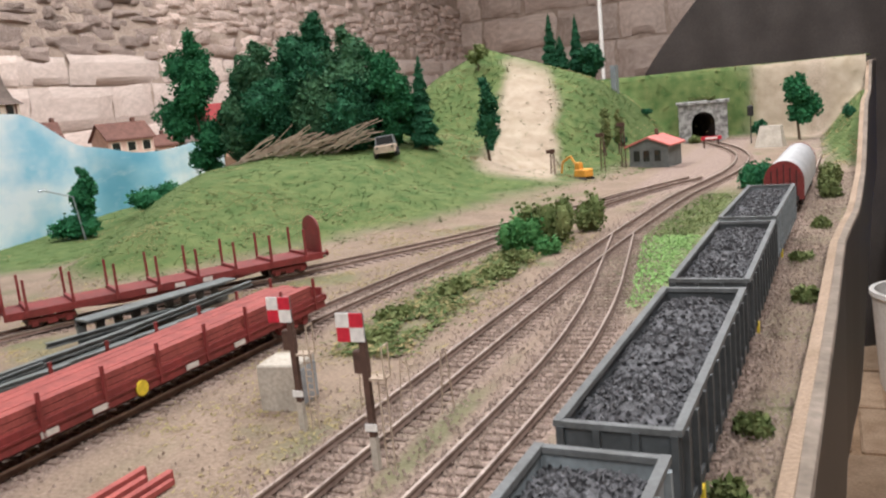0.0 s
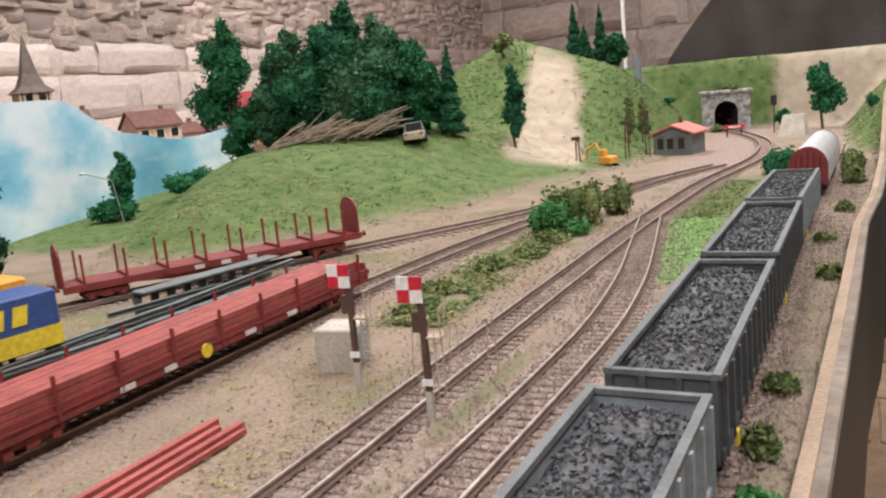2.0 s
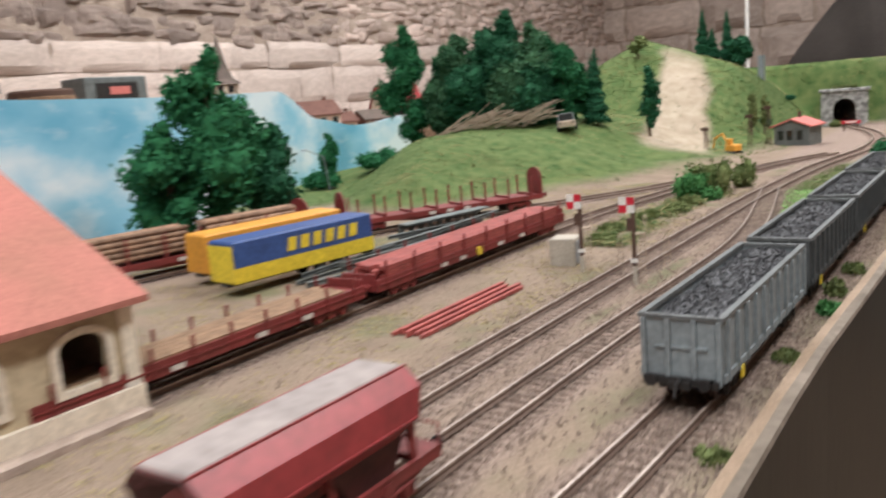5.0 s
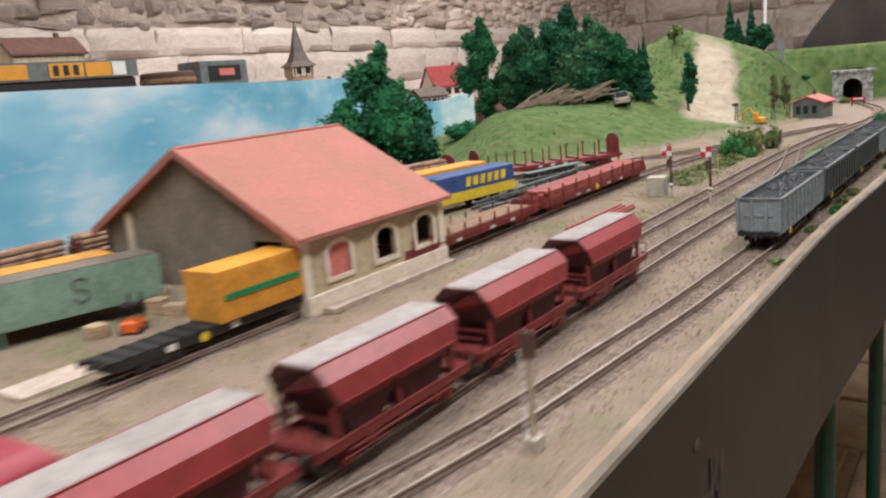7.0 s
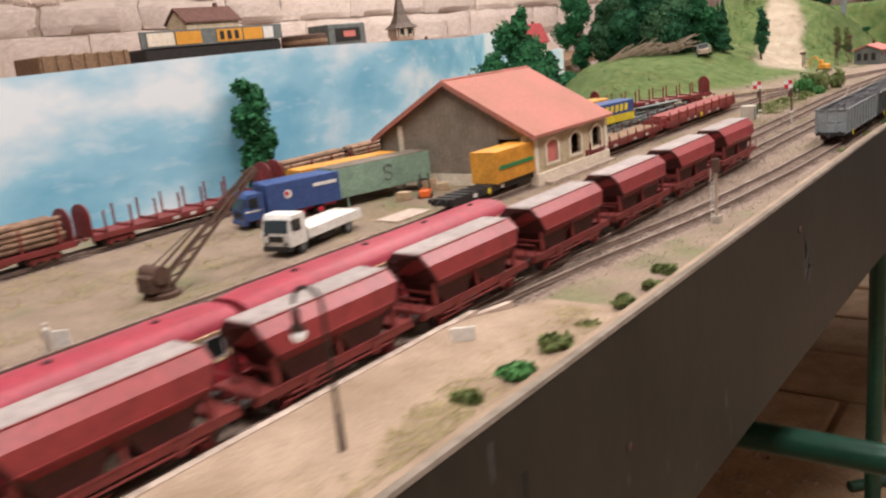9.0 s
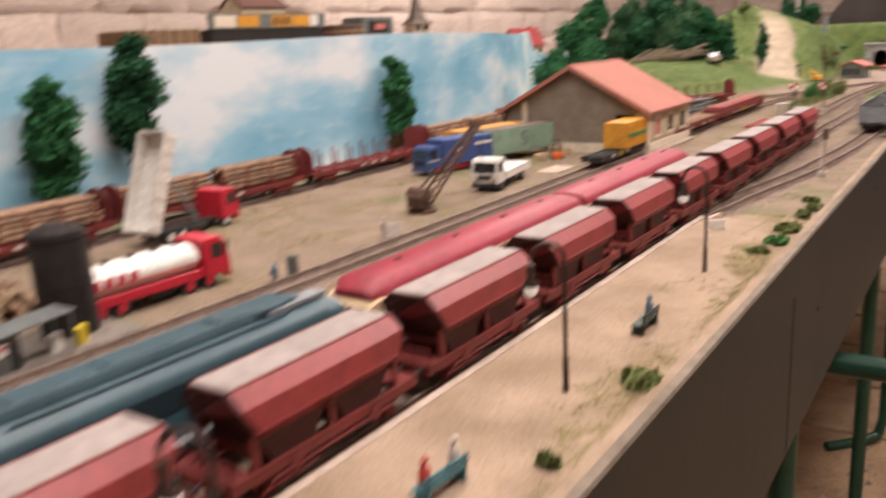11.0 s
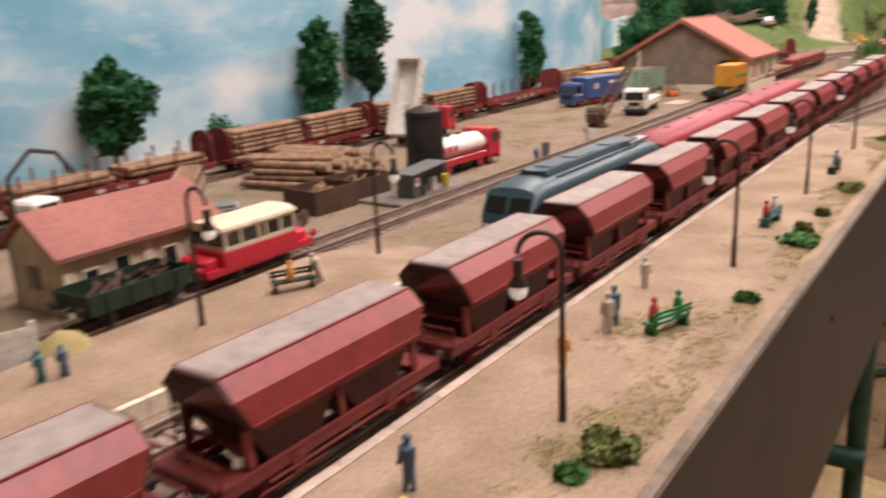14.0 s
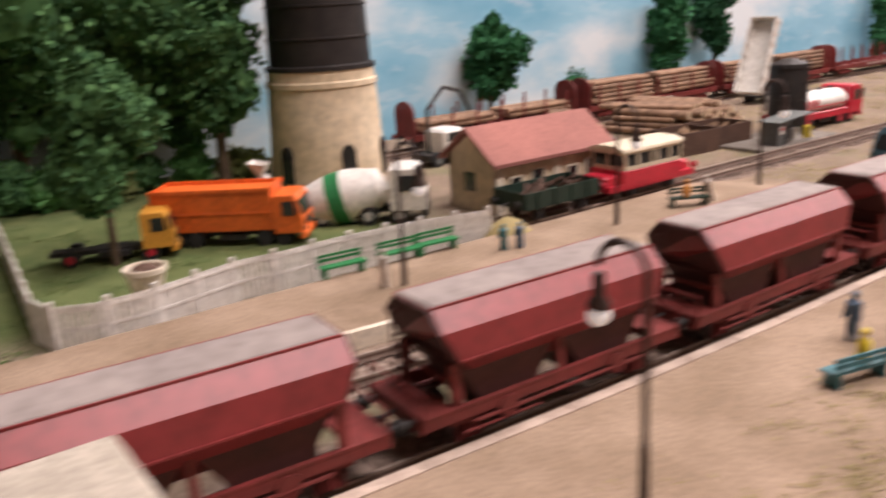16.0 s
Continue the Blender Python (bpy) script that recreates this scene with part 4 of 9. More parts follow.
def hopper_wagon(at):
    t = thing("hopper_wagon", "rust red two-axle hopper wagon with a dusty grey top", "wagon", "hopper train", at=at)
    # lid edge, shoulder, waist and the foot of the funnel, each with its own length
    sec = [(-0.0092, 0.0428), (-0.0148, 0.0372), (-0.0162, 0.0285), (-0.0060, 0.0165), (0.0060, 0.0165), (0.0162, 0.0285), (0.0148, 0.0372), (0.0092, 0.0428)]
    ylen = [0.0430, 0.0428, 0.0385, 0.0250, 0.0250, 0.0385, 0.0428, 0.0430]
    m = Mesh().loft([[(x, -yl, z) for (x, z), yl in zip(sec, ylen)], [(x, yl, z) for (x, z), yl in zip(sec, ylen)]])
    body = part("body", m, "hopper_red", t)
    m = Mesh()
    m.loft([[(-0.0090, -0.0428, 0.0429), (0.0090, -0.0428, 0.0429), (0.0084, -0.0418, 0.0435), (-0.0084, -0.0418, 0.0435)], [(-0.0090, 0.0428, 0.0429), (0.0090, 0.0428, 0.0429), (0.0084, 0.0418, 0.0435), (-0.0084, 0.0418, 0.0435)]])
    part("lid", m, "hopper_lid", t, "dusty grey flat lid")
    m = Mesh()
    for s in (-1, 1):
        m.prism([(s * 0.0160, 0.0282), (s * 0.0166, 0.0284), (s * 0.0166, 0.0290), (s * 0.0160, 0.0290)], -0.0386, 0.0386)
        m.prism([(s * 0.0090, 0.0426), (s * 0.0095, 0.0426), (s * 0.0095, 0.0433), (s * 0.0090, 0.0433)], -0.0430, 0.0430)
    part("edge_strip", m, "hopper_red", body)
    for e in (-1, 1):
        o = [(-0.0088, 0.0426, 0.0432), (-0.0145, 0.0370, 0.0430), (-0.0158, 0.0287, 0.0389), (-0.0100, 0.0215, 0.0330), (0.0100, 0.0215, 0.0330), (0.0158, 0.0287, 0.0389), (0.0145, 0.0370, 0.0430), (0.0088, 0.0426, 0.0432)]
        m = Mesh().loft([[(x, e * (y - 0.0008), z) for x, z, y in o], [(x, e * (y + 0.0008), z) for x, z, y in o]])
        part("end_sheet", m, "hopper_end", t, "dark brown-red end sheet sloping inwards")
        m = Mesh()
        for x in (-0.0125, 0.0125):
            m.box(x - 0.0008, x + 0.0008, e * 0.0380, e * 0.0400, 0.0140, 0.0270)
        m.box(-0.0125, 0.0125, e * 0.0383, e * 0.0395, 0.0205, 0.0216)
        part("end_frame", m, "wagon_red", t)
        m = Mesh()
        for x in (-0.0095, -0.0055):
            m.box(x - 0.0003, x + 0.0003, e * 0.0445, e * 0.0451, 0.0140, 0.0400)
        for z in np.arange(0.0165, 0.040, 0.0036):
            m.box(-0.0095, -0.0055, e * 0.0445, e * 0.0451, z, z + 0.0005)
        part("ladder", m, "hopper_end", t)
        m = Mesh()
        m.path([(-0.0145, e * 0.0505, 0.0145), (-0.0145, e * 0.0505, 0.0215), (0.0145, e * 0.0505, 0.0215), (0.0145, e * 0.0505, 0.0145)], 0.0004, 5)
        part("hand_rail", m, "wagon_red", t)
        m = Mesh()
        m.box(-0.0145, 0.0145, e * 0.0400, e * 0.0512, 0.0132, 0.0145)
        m.box(-0.0145, 0.0145, e * 0.0500, e * 0.0515, 0.0100, 0.0145)
        part("end_platform", m, "wagon_red", t)
    m = Mesh()
    for s in (-1, 1):
        m.box(s * 0.0135, s * 0.0148, -0.0505, 0.0505, 0.0105, 0.0142)
        m.box(s * 0.0135, s * 0.0150, -0.050, 0.050, 0.0138, 0.0146)
        for y in (-0.038, 0.0, 0.038):
            m.add([(s * 0.0140, y - 0.0011, 0.0142), (s * 0.0140, y + 0.0011, 0.0142), (s * 0.0128, y + 0.0011, 0.0258), (s * 0.0128, y - 0.0011, 0.0258),
                   (s * 0.0128, y - 0.0011, 0.0142), (s * 0.0128, y + 0.0011, 0.0142), (s * 0.0116, y + 0.0011, 0.0252), (s * 0.0116, y - 0.0011, 0.0252)],
                  [(0, 1, 2, 3), (4, 7, 6, 5), (0, 3, 7, 4), (1, 5, 6, 2), (0, 4, 5, 1), (3, 2, 6, 7)])
    m.box(-0.0135, 0.0135, -0.045, -0.042, 0.0105, 0.0135)
    m.box(-0.0135, 0.0135, 0.042, 0.045, 0.0105, 0.0135)
    part("underframe", m, "wagon_red", t)
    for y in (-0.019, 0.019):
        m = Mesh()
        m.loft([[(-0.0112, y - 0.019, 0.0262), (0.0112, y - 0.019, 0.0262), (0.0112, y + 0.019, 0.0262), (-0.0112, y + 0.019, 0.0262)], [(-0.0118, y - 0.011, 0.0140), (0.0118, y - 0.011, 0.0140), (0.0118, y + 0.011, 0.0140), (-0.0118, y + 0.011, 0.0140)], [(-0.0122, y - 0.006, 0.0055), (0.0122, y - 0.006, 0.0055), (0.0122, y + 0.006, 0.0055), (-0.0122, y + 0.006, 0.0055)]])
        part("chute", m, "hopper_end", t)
    m = Mesh()
    for s in (-1, 1):
        m.tube((s * 0.0152, -0.034, 0.0090), (s * 0.0152, 0.034, 0.0090), 0.0006, 6)
        m.tube((s * 0.0150, -0.038, 0.0065), (s * 0.0150, -0.010, 0.0065), 0.0005, 6)
        for y in (-0.022, 0.022):
            m.tube((s * 0.0150, y, 0.0100), (s * 0.0156, y, 0.0100), 0.0034, 12)
    part("brake_rod", m, "wagon_red", t)
    for y in (-0.034, 0.034):
        wheelset(t, y)
    buffers(t, (-0.0553, 0.0553))
    return t


def coal_heap(w, l, z, seed, peak):
    r = np.random.default_rng(seed)
    m = Mesh()
    nx, ny = 13, int(l / 0.0024)
    vs = []
    for j in range(ny + 1):
        for i in range(nx + 1):
            u, v = i / nx * 2 - 1, j / ny * 2 - 1
            h = peak * (1 - u * u) ** 0.7 * (1 - v ** 10) * (0.75 + 0.25 * math.sin(v * 9 + seed))
            vs.append((u * w / 2, v * l / 2, z + h + r.uniform(-0.0006, 0.0006)))
    fs = [(j * (nx + 1) + i, j * (nx + 1) + i + 1, (j + 1) * (nx + 1) + i + 1, (j + 1) * (nx + 1) + i) for j in range(ny) for i in range(nx)]
    m.add(vs, fs)
    return m, vs


def coal_lumps(vs, count, seed, w, l):
    r = np.random.default_rng(seed + 100)
    m = Mesh()
    tet = np.array([(1, 1, 1), (1, -1, -1), (-1, 1, -1), (-1, -1, 1), (0.9, 0.2, -0.8), (-0.7, 0.4, 0.8)]) * 0.7
    hull = [(0, 4, 5), (0, 2, 4), (0, 5, 2), (1, 3, 5), (1, 5, 4), (3, 2, 5), (1, 4, 3), (2, 3, 4)]
    for k in r.integers(0, len(vs), count):
        x, y, z = vs[k]
        if abs(x) > w / 2 - 0.001 or abs(y) > l / 2 - 0.001:
            continue
        s = r.uniform(0.0004, 0.0012)
        a = r.uniform(0, 6.28, 3)
        rot = np.array(Euler(a).to_matrix())
        p = (tet * r.uniform(0.6, 1.2, (6, 3)) * s) @ rot.T + (x + r.uniform(-0.001, 0.001), y + r.uniform(-0.001, 0.001), z + s * 0.3)
        m.add(p.tolist(), hull)
    return m


def coal_wagon(at, colour, label, seed):
    t = thing("coal_wagon", label, "wagon", "coal train", at=at)
    w, l, z0, z1 = 0.0152, 0.0715, 0.0125, 0.0362
    part("wagon_floor", Mesh().box(-w, w, -l, l, z0 - 0.001, z0 + 0.0005), colour, t)
    for s in (-1, 1):
        side = part("side_wall", Mesh().box(s * w - 0.0005, s * w + 0.0005, -l, l, z0, z1), colour, t)
        for y in np.linspace(-l + 0.004, l - 0.004, 11):
            part("rib", Mesh().box(s * (w + 0.0004), s * (w + 0.0020), y - 0.0010, y + 0.0010, z0 - 0.001, z1 - 0.001), colour, side)
        part("sill", Mesh().box(s * (w + 0.0004), s * (w + 0.0014), -l, l, z0 - 0.001, z0 + 0.002), colour, side)
    for e in (-1, 1):
        end = part("end_wall", Mesh().box(-w + 0.0006, w - 0.0006, e * l - 0.0005, e * l + 0.0005, z0, z1), colour, t)
        for x in (-0.0145, -0.005, 0.005, 0.0145):
            part("rib", Mesh().box(x - 0.0009, x + 0.0009, e * (l + 0.0004), e * (l + 0.0017), z0 - 0.002, z1 - 0.001), colour, end)
        part("cross_rail", Mesh().box(-0.010, 0.010, e * (l + 0.0004), e * (l + 0.0012), 0.0235, 0.0245), colour, end)
    m = Mesh()
    for s in (-1, 1):
        m.box(s * w - 0.0012, s * w + 0.0012, -l - 0.001, l + 0.001, z1 - 0.0012, z1 + 0.0006)
    for e in (-1, 1):
        m.box(-w, w, e * l - 0.0011, e * l + 0.0011, z1 - 0.0012, z1 + 0.0004)
    part("top_rim", m, "rim_grey", t, "scuffed pale top rim")
    heap, vs = coal_heap(2 * w - 0.001, 2 * l - 0.001, z1 - 0.0055, seed, 0.0068)
    coal = part("coal_load", heap, "coal", t, "heaped black coal")
    part("coal_lump", coal_lumps(vs, 2600, seed, 2 * w, 2 * l), "coal", coal)["kind"] = "stuff"
    m = Mesh()
    for s in (-1, 1):
        m.box(s * 0.0110, s * 0.0125, -l - 0.003, l + 0.003, 0.0095, 0.0125)
    for e in (-1, 1):
        m.box(-0.0145, 0.0145, e * (l - 0.001), e * (l + 0.003), 0.0095, 0.0125)
        m.box(-0.004, 0.004, e * (l + 0.002), e * (l + 0.0045), 0.0085, 0.0115)
    m.box(-0.006, 0.006, -0.012, 0.012, 0.006, 0.0095)
    part("underframe", m, "black", t)
    m = Mesh().box(w + 0.0015, w + 0.0024, -l + 0.018, -l + 0.0215, 0.008, 0.0125)
    part("brake_lever_plate", m, "yellow", t, "small yellow plate")
    bogie(t, -0.048, colour="black")
    bogie(t, 0.048, colour="black")
    buffers(t, (-0.0785, 0.0785))
    return t


def round_end(w, h, seg=10):
    """Outline of a stake wagon's end wall: upright with a round head."""
    o = [(-w, 0), (w, 0), (w, h - w * 0.75)]
    for i in range(1, seg):
        a = math.pi * i / seg
        o.append((w * math.cos(a), h - w * 0.75 + w * 0.75 * math.sin(a)))
    return o + [(-w, h - w * 0.75)]


def stake_wagon(at, label, length=0.21, stakes=7, load=None, ends=(-1, 1), seed=1, flat=False):
    t = thing("stake_wagon", label, "wagon", "stake wagons", at=at)
    h = length / 2
    part("deck", Mesh().box(-0.0127, 0.0127, -h, h, 0.0125, 0.0142), "wagon_red", t)
    for s in (-1, 1):
        m = Mesh().box(s * 0.0128, s * 0.0152, -h, h, 0.0092, 0.0142)
        m.add([(s * 0.012, -h * 0.6, 0.0092), (s * 0.013, -h * 0.6, 0.0092), (s * 0.013, h * 0.6, 0.0092), (s * 0.012, h * 0.6, 0.0092), (s * 0.012, -h * 0.35, 0.0062), (s * 0.013, -h * 0.35, 0.0062), (s * 0.013, h * 0.35, 0.0062), (s * 0.012, h * 0.35, 0.0062)],
              [(0, 1, 5, 4), (3, 7, 6, 2), (1, 2, 6, 5), (0, 4, 7, 3), (4, 5, 6, 7), (0, 3, 2, 1)])
        part("side_sill", m, "wagon_red", t)
    for e in ends:
        m = Mesh()
        o = [(x, z + 0.0142) for x, z in round_end(0.0145, 0.0285)]
        m.prism(o, e * h, e * (h - 0.0014))
        for x in (-0.009, -0.003, 0.003, 0.009):
            m.box(x - 0.0005, x + 0.0005, e * (h + 0.0001), e * (h + 0.0008), 0.0145, 0.036)
        part("end_wall", m, "wagon_red" if seed % 2 else "wagon_dark", t, "round-topped end wall")
    for y in np.linspace(-h + 0.014, h - 0.014, stakes):
        for s in (-1, 1):
            m = Mesh().box(s * 0.0146 - 0.0007, s * 0.0146 + 0.0007, y - 0.0008, y + 0.0008, 0.0105, 0.0345 if not flat else 0.026)
            m.box(s * 0.0150 - 0.0010, s * 0.0150 + 0.0010, y - 0.0016, y + 0.0016, 0.0100, 0.0135)
            part("stake", m, "wagon_red", t)
        if not flat:
            part("bolster", Mesh().box(-0.0140, 0.0140, y - 0.0012, y + 0.0012, 0.0142, 0.0164), "wagon_red", t)
    r = random.Random(seed)
    if load:
        for q in range(2):
            c, span = (-h / 2, h - 0.014) if q == 0 else (h / 2, h - 0.014)
            for row in range(5 if load == "logs" else 2):
                for i in range(6 - row // 2):
                    x = (i - (5 - row // 2) / 2) * 0.0048 + r.uniform(-0.0006, 0.0006)
                    z = 0.0185 + row * 0.0043
                    ln = span / 2 * r.uniform(0.92, 1.02)
                    rr = r.uniform(0.0019, 0.0026)
                    sh = r.uniform(-0.002, 0.002)
                    m = Mesh().tube((x, c - ln + sh, z), (x + r.uniform(-0.001, 0.001), c + ln + sh, z + r.uniform(-0.0006, 0.0006)), rr, 8, rr * r.uniform(0.8, 1.0))
                    part("log", m, "bark", t, smooth=True)
    bogie(t, -h + 0.028)
    bogie(t, h - 0.028)
    m = Mesh()
    for y in (-0.02, 0.0, 0.02):
        part("lettering_bar", Mesh().box(0.0153, 0.0157, y - 0.0035, y + 0.0035, 0.0098, 0.0128), "figure_a", t, "small white marking bar")
    buffers(t, (-h - 0.006, h + 0.006), colour="wagon_red")
    return t


def plank_wagon(at, length, loaded=True, seed=3):
    t = thing("flat_wagon", "red bogie flat wagon with stanchions, stacked with red planks" if loaded else "red bogie flat wagon with a low load of planks", "wagon", "flat wagons", at=at)
    h = length / 2
    part("deck", Mesh().box(-0.0137, 0.0137, -h, h, 0.0120, 0.0140), "wagon_red", t)
    for s in (-1, 1):
        part("side_beam", Mesh().box(s * 0.0138, s * 0.0150, -h, h, 0.0080, 0.0155).box(s * 0.0140, s * 0.0156, -h, h, 0.0118, 0.0128), "wagon_red", t)
    for e in (-1, 1):
        part("end_board", Mesh().box(-0.0137, 0.0137, e * (h - 0.0012), e * (h + 0.0003), 0.0085, 0.0195), "wagon_red", t)
    for y in np.linspace(-h + 0.01, h - 0.01, 9):
        for s in (-1, 1):
            part("stanchion", Mesh().box(s * 0.0152 - 0.0006, s * 0.0152 + 0.0006, y - 0.0007, y + 0.0007, 0.0085, 0.0270 if loaded else 0.0225), "wagon_red", t)
    r = random.Random(seed)
    if loaded:
        for row in range(3):
            for i in range(5):
                x = -0.0112 + i * 0.0056 + r.uniform(-0.0003, 0.0003)
                ln = h - 0.008 - r.uniform(0, 0.007)
                z = 0.0142 + row * 0.0029
                part("plank", Mesh().box(x - 0.0026, x + 0.0026, -ln, ln + r.uniform(-0.003, 0.003), z, z + 0.0026), "plank_red", t)
    else:
        for i in range(5):
            x = -0.0112 + i * 0.0056
            part("plank", Mesh().box(x - 0.0026, x + 0.0026, -h + 0.01, h - 0.01 - r.uniform(0, 0.01), 0.0142, 0.0165), "timber", t)
    m = Mesh()
    for y in (-0.06, -0.035, 0.02, 0.055):
        part("lettering_bar", Mesh().box(0.0151, 0.0158, y - 0.004, y + 0.004, 0.0088, 0.0112), "figure_a", t, "pale marking plate")
    if loaded:
        part("round_plate", Mesh().tube((0.0150, -0.012, 0.0105), (0.0160, -0.012, 0.0105), 0.0034, 16), "yellow", t, "round yellow plate")
    bogie(t, -h + 0.03)
    bogie(t, h - 0.03)
    buffers(t, (-h - 0.006, h + 0.006), colour="wagon_red")
    return t


def locomotive(at):
    t = thing("diesel_locomotive", "dark blue diesel locomotive with white bands and lit headlights", "locomotive", at=at)
    h = 0.0985

    def ring(y, w, z0, zs, zt, inset=0.0):
        o = [(-w, z0), (w, z0), (w, zs), (w - 0.0012, zs + 0.0022)]
        for a in (0.35, 0.7, 1.0):
            o.append(((w - 0.0015) * math.cos(a * math.pi / 2) if a < 1 else 0, zs + 0.0022 + (zt - zs - 0.0022) * math.sin(a * math.pi / 2)))
        o += [(-x, z) for x, z in o[-2:3:-1]] + [(-(w - 0.0012), zs + 0.0022), (-w, zs)]
        return [(x, y, z) for x, z in o]

    m = Mesh()
    # sloped cab fronts at both ends
    m.loft([ring(-h, 0.0150, 0.0105, 0.0250, 0.0262), ring(-h + 0.0015, 0.0160, 0.0105, 0.0265, 0.0285), ring(-h + 0.008, 0.0168, 0.0105, 0.0350, 0.0410), ring(-h + 0.020, 0.0168, 0.0105, 0.0365, 0.0435),
            ring(h - 0.020, 0.0168, 0.0105, 0.0365, 0.0435), ring(h - 0.008, 0.0168, 0.0105, 0.0350, 0.0410), ring(h - 0.0015, 0.0160, 0.0105, 0.0265, 0.0285), ring(h, 0.0150, 0.0105, 0.0250, 0.0262)])
    part("body", m, "loco_blue", t, smooth=True)
    m = Mesh()
    m.loft([ring(-0.066, 0.0085, 0.0415, 0.0440, 0.0458), ring(0.070, 0.0085, 0.0415, 0.0440, 0.0458)])
    roof = part("roof_hatch", m, "loco_roof", t, smooth=True)
    m = Mesh()
    for y in (-0.055, -0.02, 0.03):
        m.box(-0.0055, 0.0055, y, y + 0.028, 0.0455, 0.0466, 0.0004)
    m.box(-0.0002, 0.0092, 0.046, 0.062, 0.0445, 0.0462)
    m.tube((-0.012, -0.06, 0.0425), (-0.012, 0.06, 0.0425), 0.0006, 6)
    m.tube((0.012, -0.06, 0.0425), (0.012, 0.06, 0.0425), 0.0006, 6)
    part("roof_fan_housing", m, "loco_roof", roof)
    part("roof_panel", Mesh().box(0.0025, 0.0105, 0.052, 0.085, 0.0430, 0.0448), "steel", roof, "bare grey roof panel")
    for s in (-1, 1):
        m = Mesh().box(s * 0.0165, s * 0.01725, -h + 0.004, h - 0.004, 0.0125, 0.0150)
        part("white_band", m, "loco_white", t, "long white band")
        for e in (-1, 1):
            m = Mesh()
            m.prism([(s * 0.0166, 0.0186), (s * 0.0172, 0.0186), (s * 0.0172, 0.0205), (s * 0.0166, 0.0205)], e * (h - 0.003), e * (h - 0.038))
            m.prism([(s * 0.0166, 0.0214), (s * 0.0172, 0.0214), (s * 0.0172, 0.0233), (s * 0.0166, 0.0233)], e * (h - 0.003), e * (h - 0.034))
            part("cab_stripe", m, "loco_white", t)
            m = Mesh().box(s * 0.0164, s * 0.01715, min(e * (h - 0.011), e * (h - 0.021)), max(e * (h - 0.011), e * (h - 0.021)), 0.0270, 0.0338)
            part("cab_side_window", m, "window", t)
        m = Mesh()
        m.add([(s * 0.0172, -0.062, 0.0262), (s * 0.0172, 0.050, 0.0262), (s * 0.0172, 0.060, 0.0300), (s * 0.0172, 0.054, 0.0352), (s * 0.0172, -0.062, 0.0352)], [(0, 1, 2, 3, 4)])
        m.add([(s * 0.0164, -0.062, 0.0262), (s * 0.0164, 0.050, 0.0262), (s * 0.0164, 0.060, 0.0300), (s * 0.0164, 0.054, 0.0352), (s * 0.0164, -0.062, 0.0352)], [(0, 1, 2, 3, 4)])
        part("side_grille", m, "loco_grille", t, "dark ventilation grille")
        m = Mesh()
        for y in np.arange(-0.06, 0.05, 0.004):
            m.box(s * 0.0172, s * 0.0175, y, y + 0.0006, 0.0264, 0.0350)
        part("grille_slat", m, "loco_grille", t)
        part("maker_plate", Mesh().box(s * 0.0166, s * 0.0174, 0.004, 0.007, 0.0195, 0.0225), "steel", t)
    for e in (-1, 1):
        for x in (-0.0074, 0.0074):
            m = Mesh()
            y0, y1 = e * (h - 0.0006), e * (h - 0.0044)
            m.add([(x - 0.0063, y0, 0.0282), (x + 0.0063, y0, 0.0282), (x + 0.0058, y1, 0.0362), (x - 0.0058, y1, 0.0362), (x - 0.0063, y0 - e * 0.0015, 0.0282), (x + 0.0063, y0 - e * 0.0015, 0.0282), (x + 0.0058, y1 - e * 0.0015, 0.0362), (x - 0.0058, y1 - e * 0.0015, 0.0362)],
                  [(0, 1, 2, 3), (4, 7, 6, 5), (0, 4, 5, 1), (1, 5, 6, 2), (2, 6, 7, 3), (3, 7, 4, 0)])
            part("windscreen", m, "window", t)
        part("front_band", Mesh().box(-0.0152, 0.0152, e * (h - 0.001), e * (h + 0.0008), 0.0190, 0.0212), "loco_white", t)
        part("front_band", Mesh().box(-0.0152, 0.0152, e * (h - 0.001), e * (h + 0.0008), 0.0150, 0.0168), "loco_white", t)
        for x in (-0.0105, 0.0105):
            part("headlight", Mesh().tube((x, e * (h - 0.001), 0.0180), (x, e * (h + 0.0016), 0.0180), 0.0019, 12), "headlight" if e < 0 else "window_light", t, "lit white headlight" if e < 0 else "")
        part("number_bar", Mesh().box(-0.004, 0.004, e * (h + 0.0005), e * (h + 0.0012), 0.0172, 0.0186), "steel", t)
        m = Mesh().box(-0.0140, 0.0140, e * (h - 0.004), e * h, 0.0060, 0.0110)
        m.box(-0.012, 0.012, e * (h - 0.002), e * (h + 0.001), 0.0030, 0.0065)
        part("buffer_beam", m, "black", t)
    m = Mesh().box(-0.0120, 0.0120, -0.025, 0.025, 0.0045, 0.0105)
    part("fuel_tank", m, "black", t)
    for y in (-0.060, 0.060):
        bogie(t, y, 0.015, "black", 0.0062, 0.0135)
    buffers(t, (-h - 0.0065, h + 0.0065))
    return t


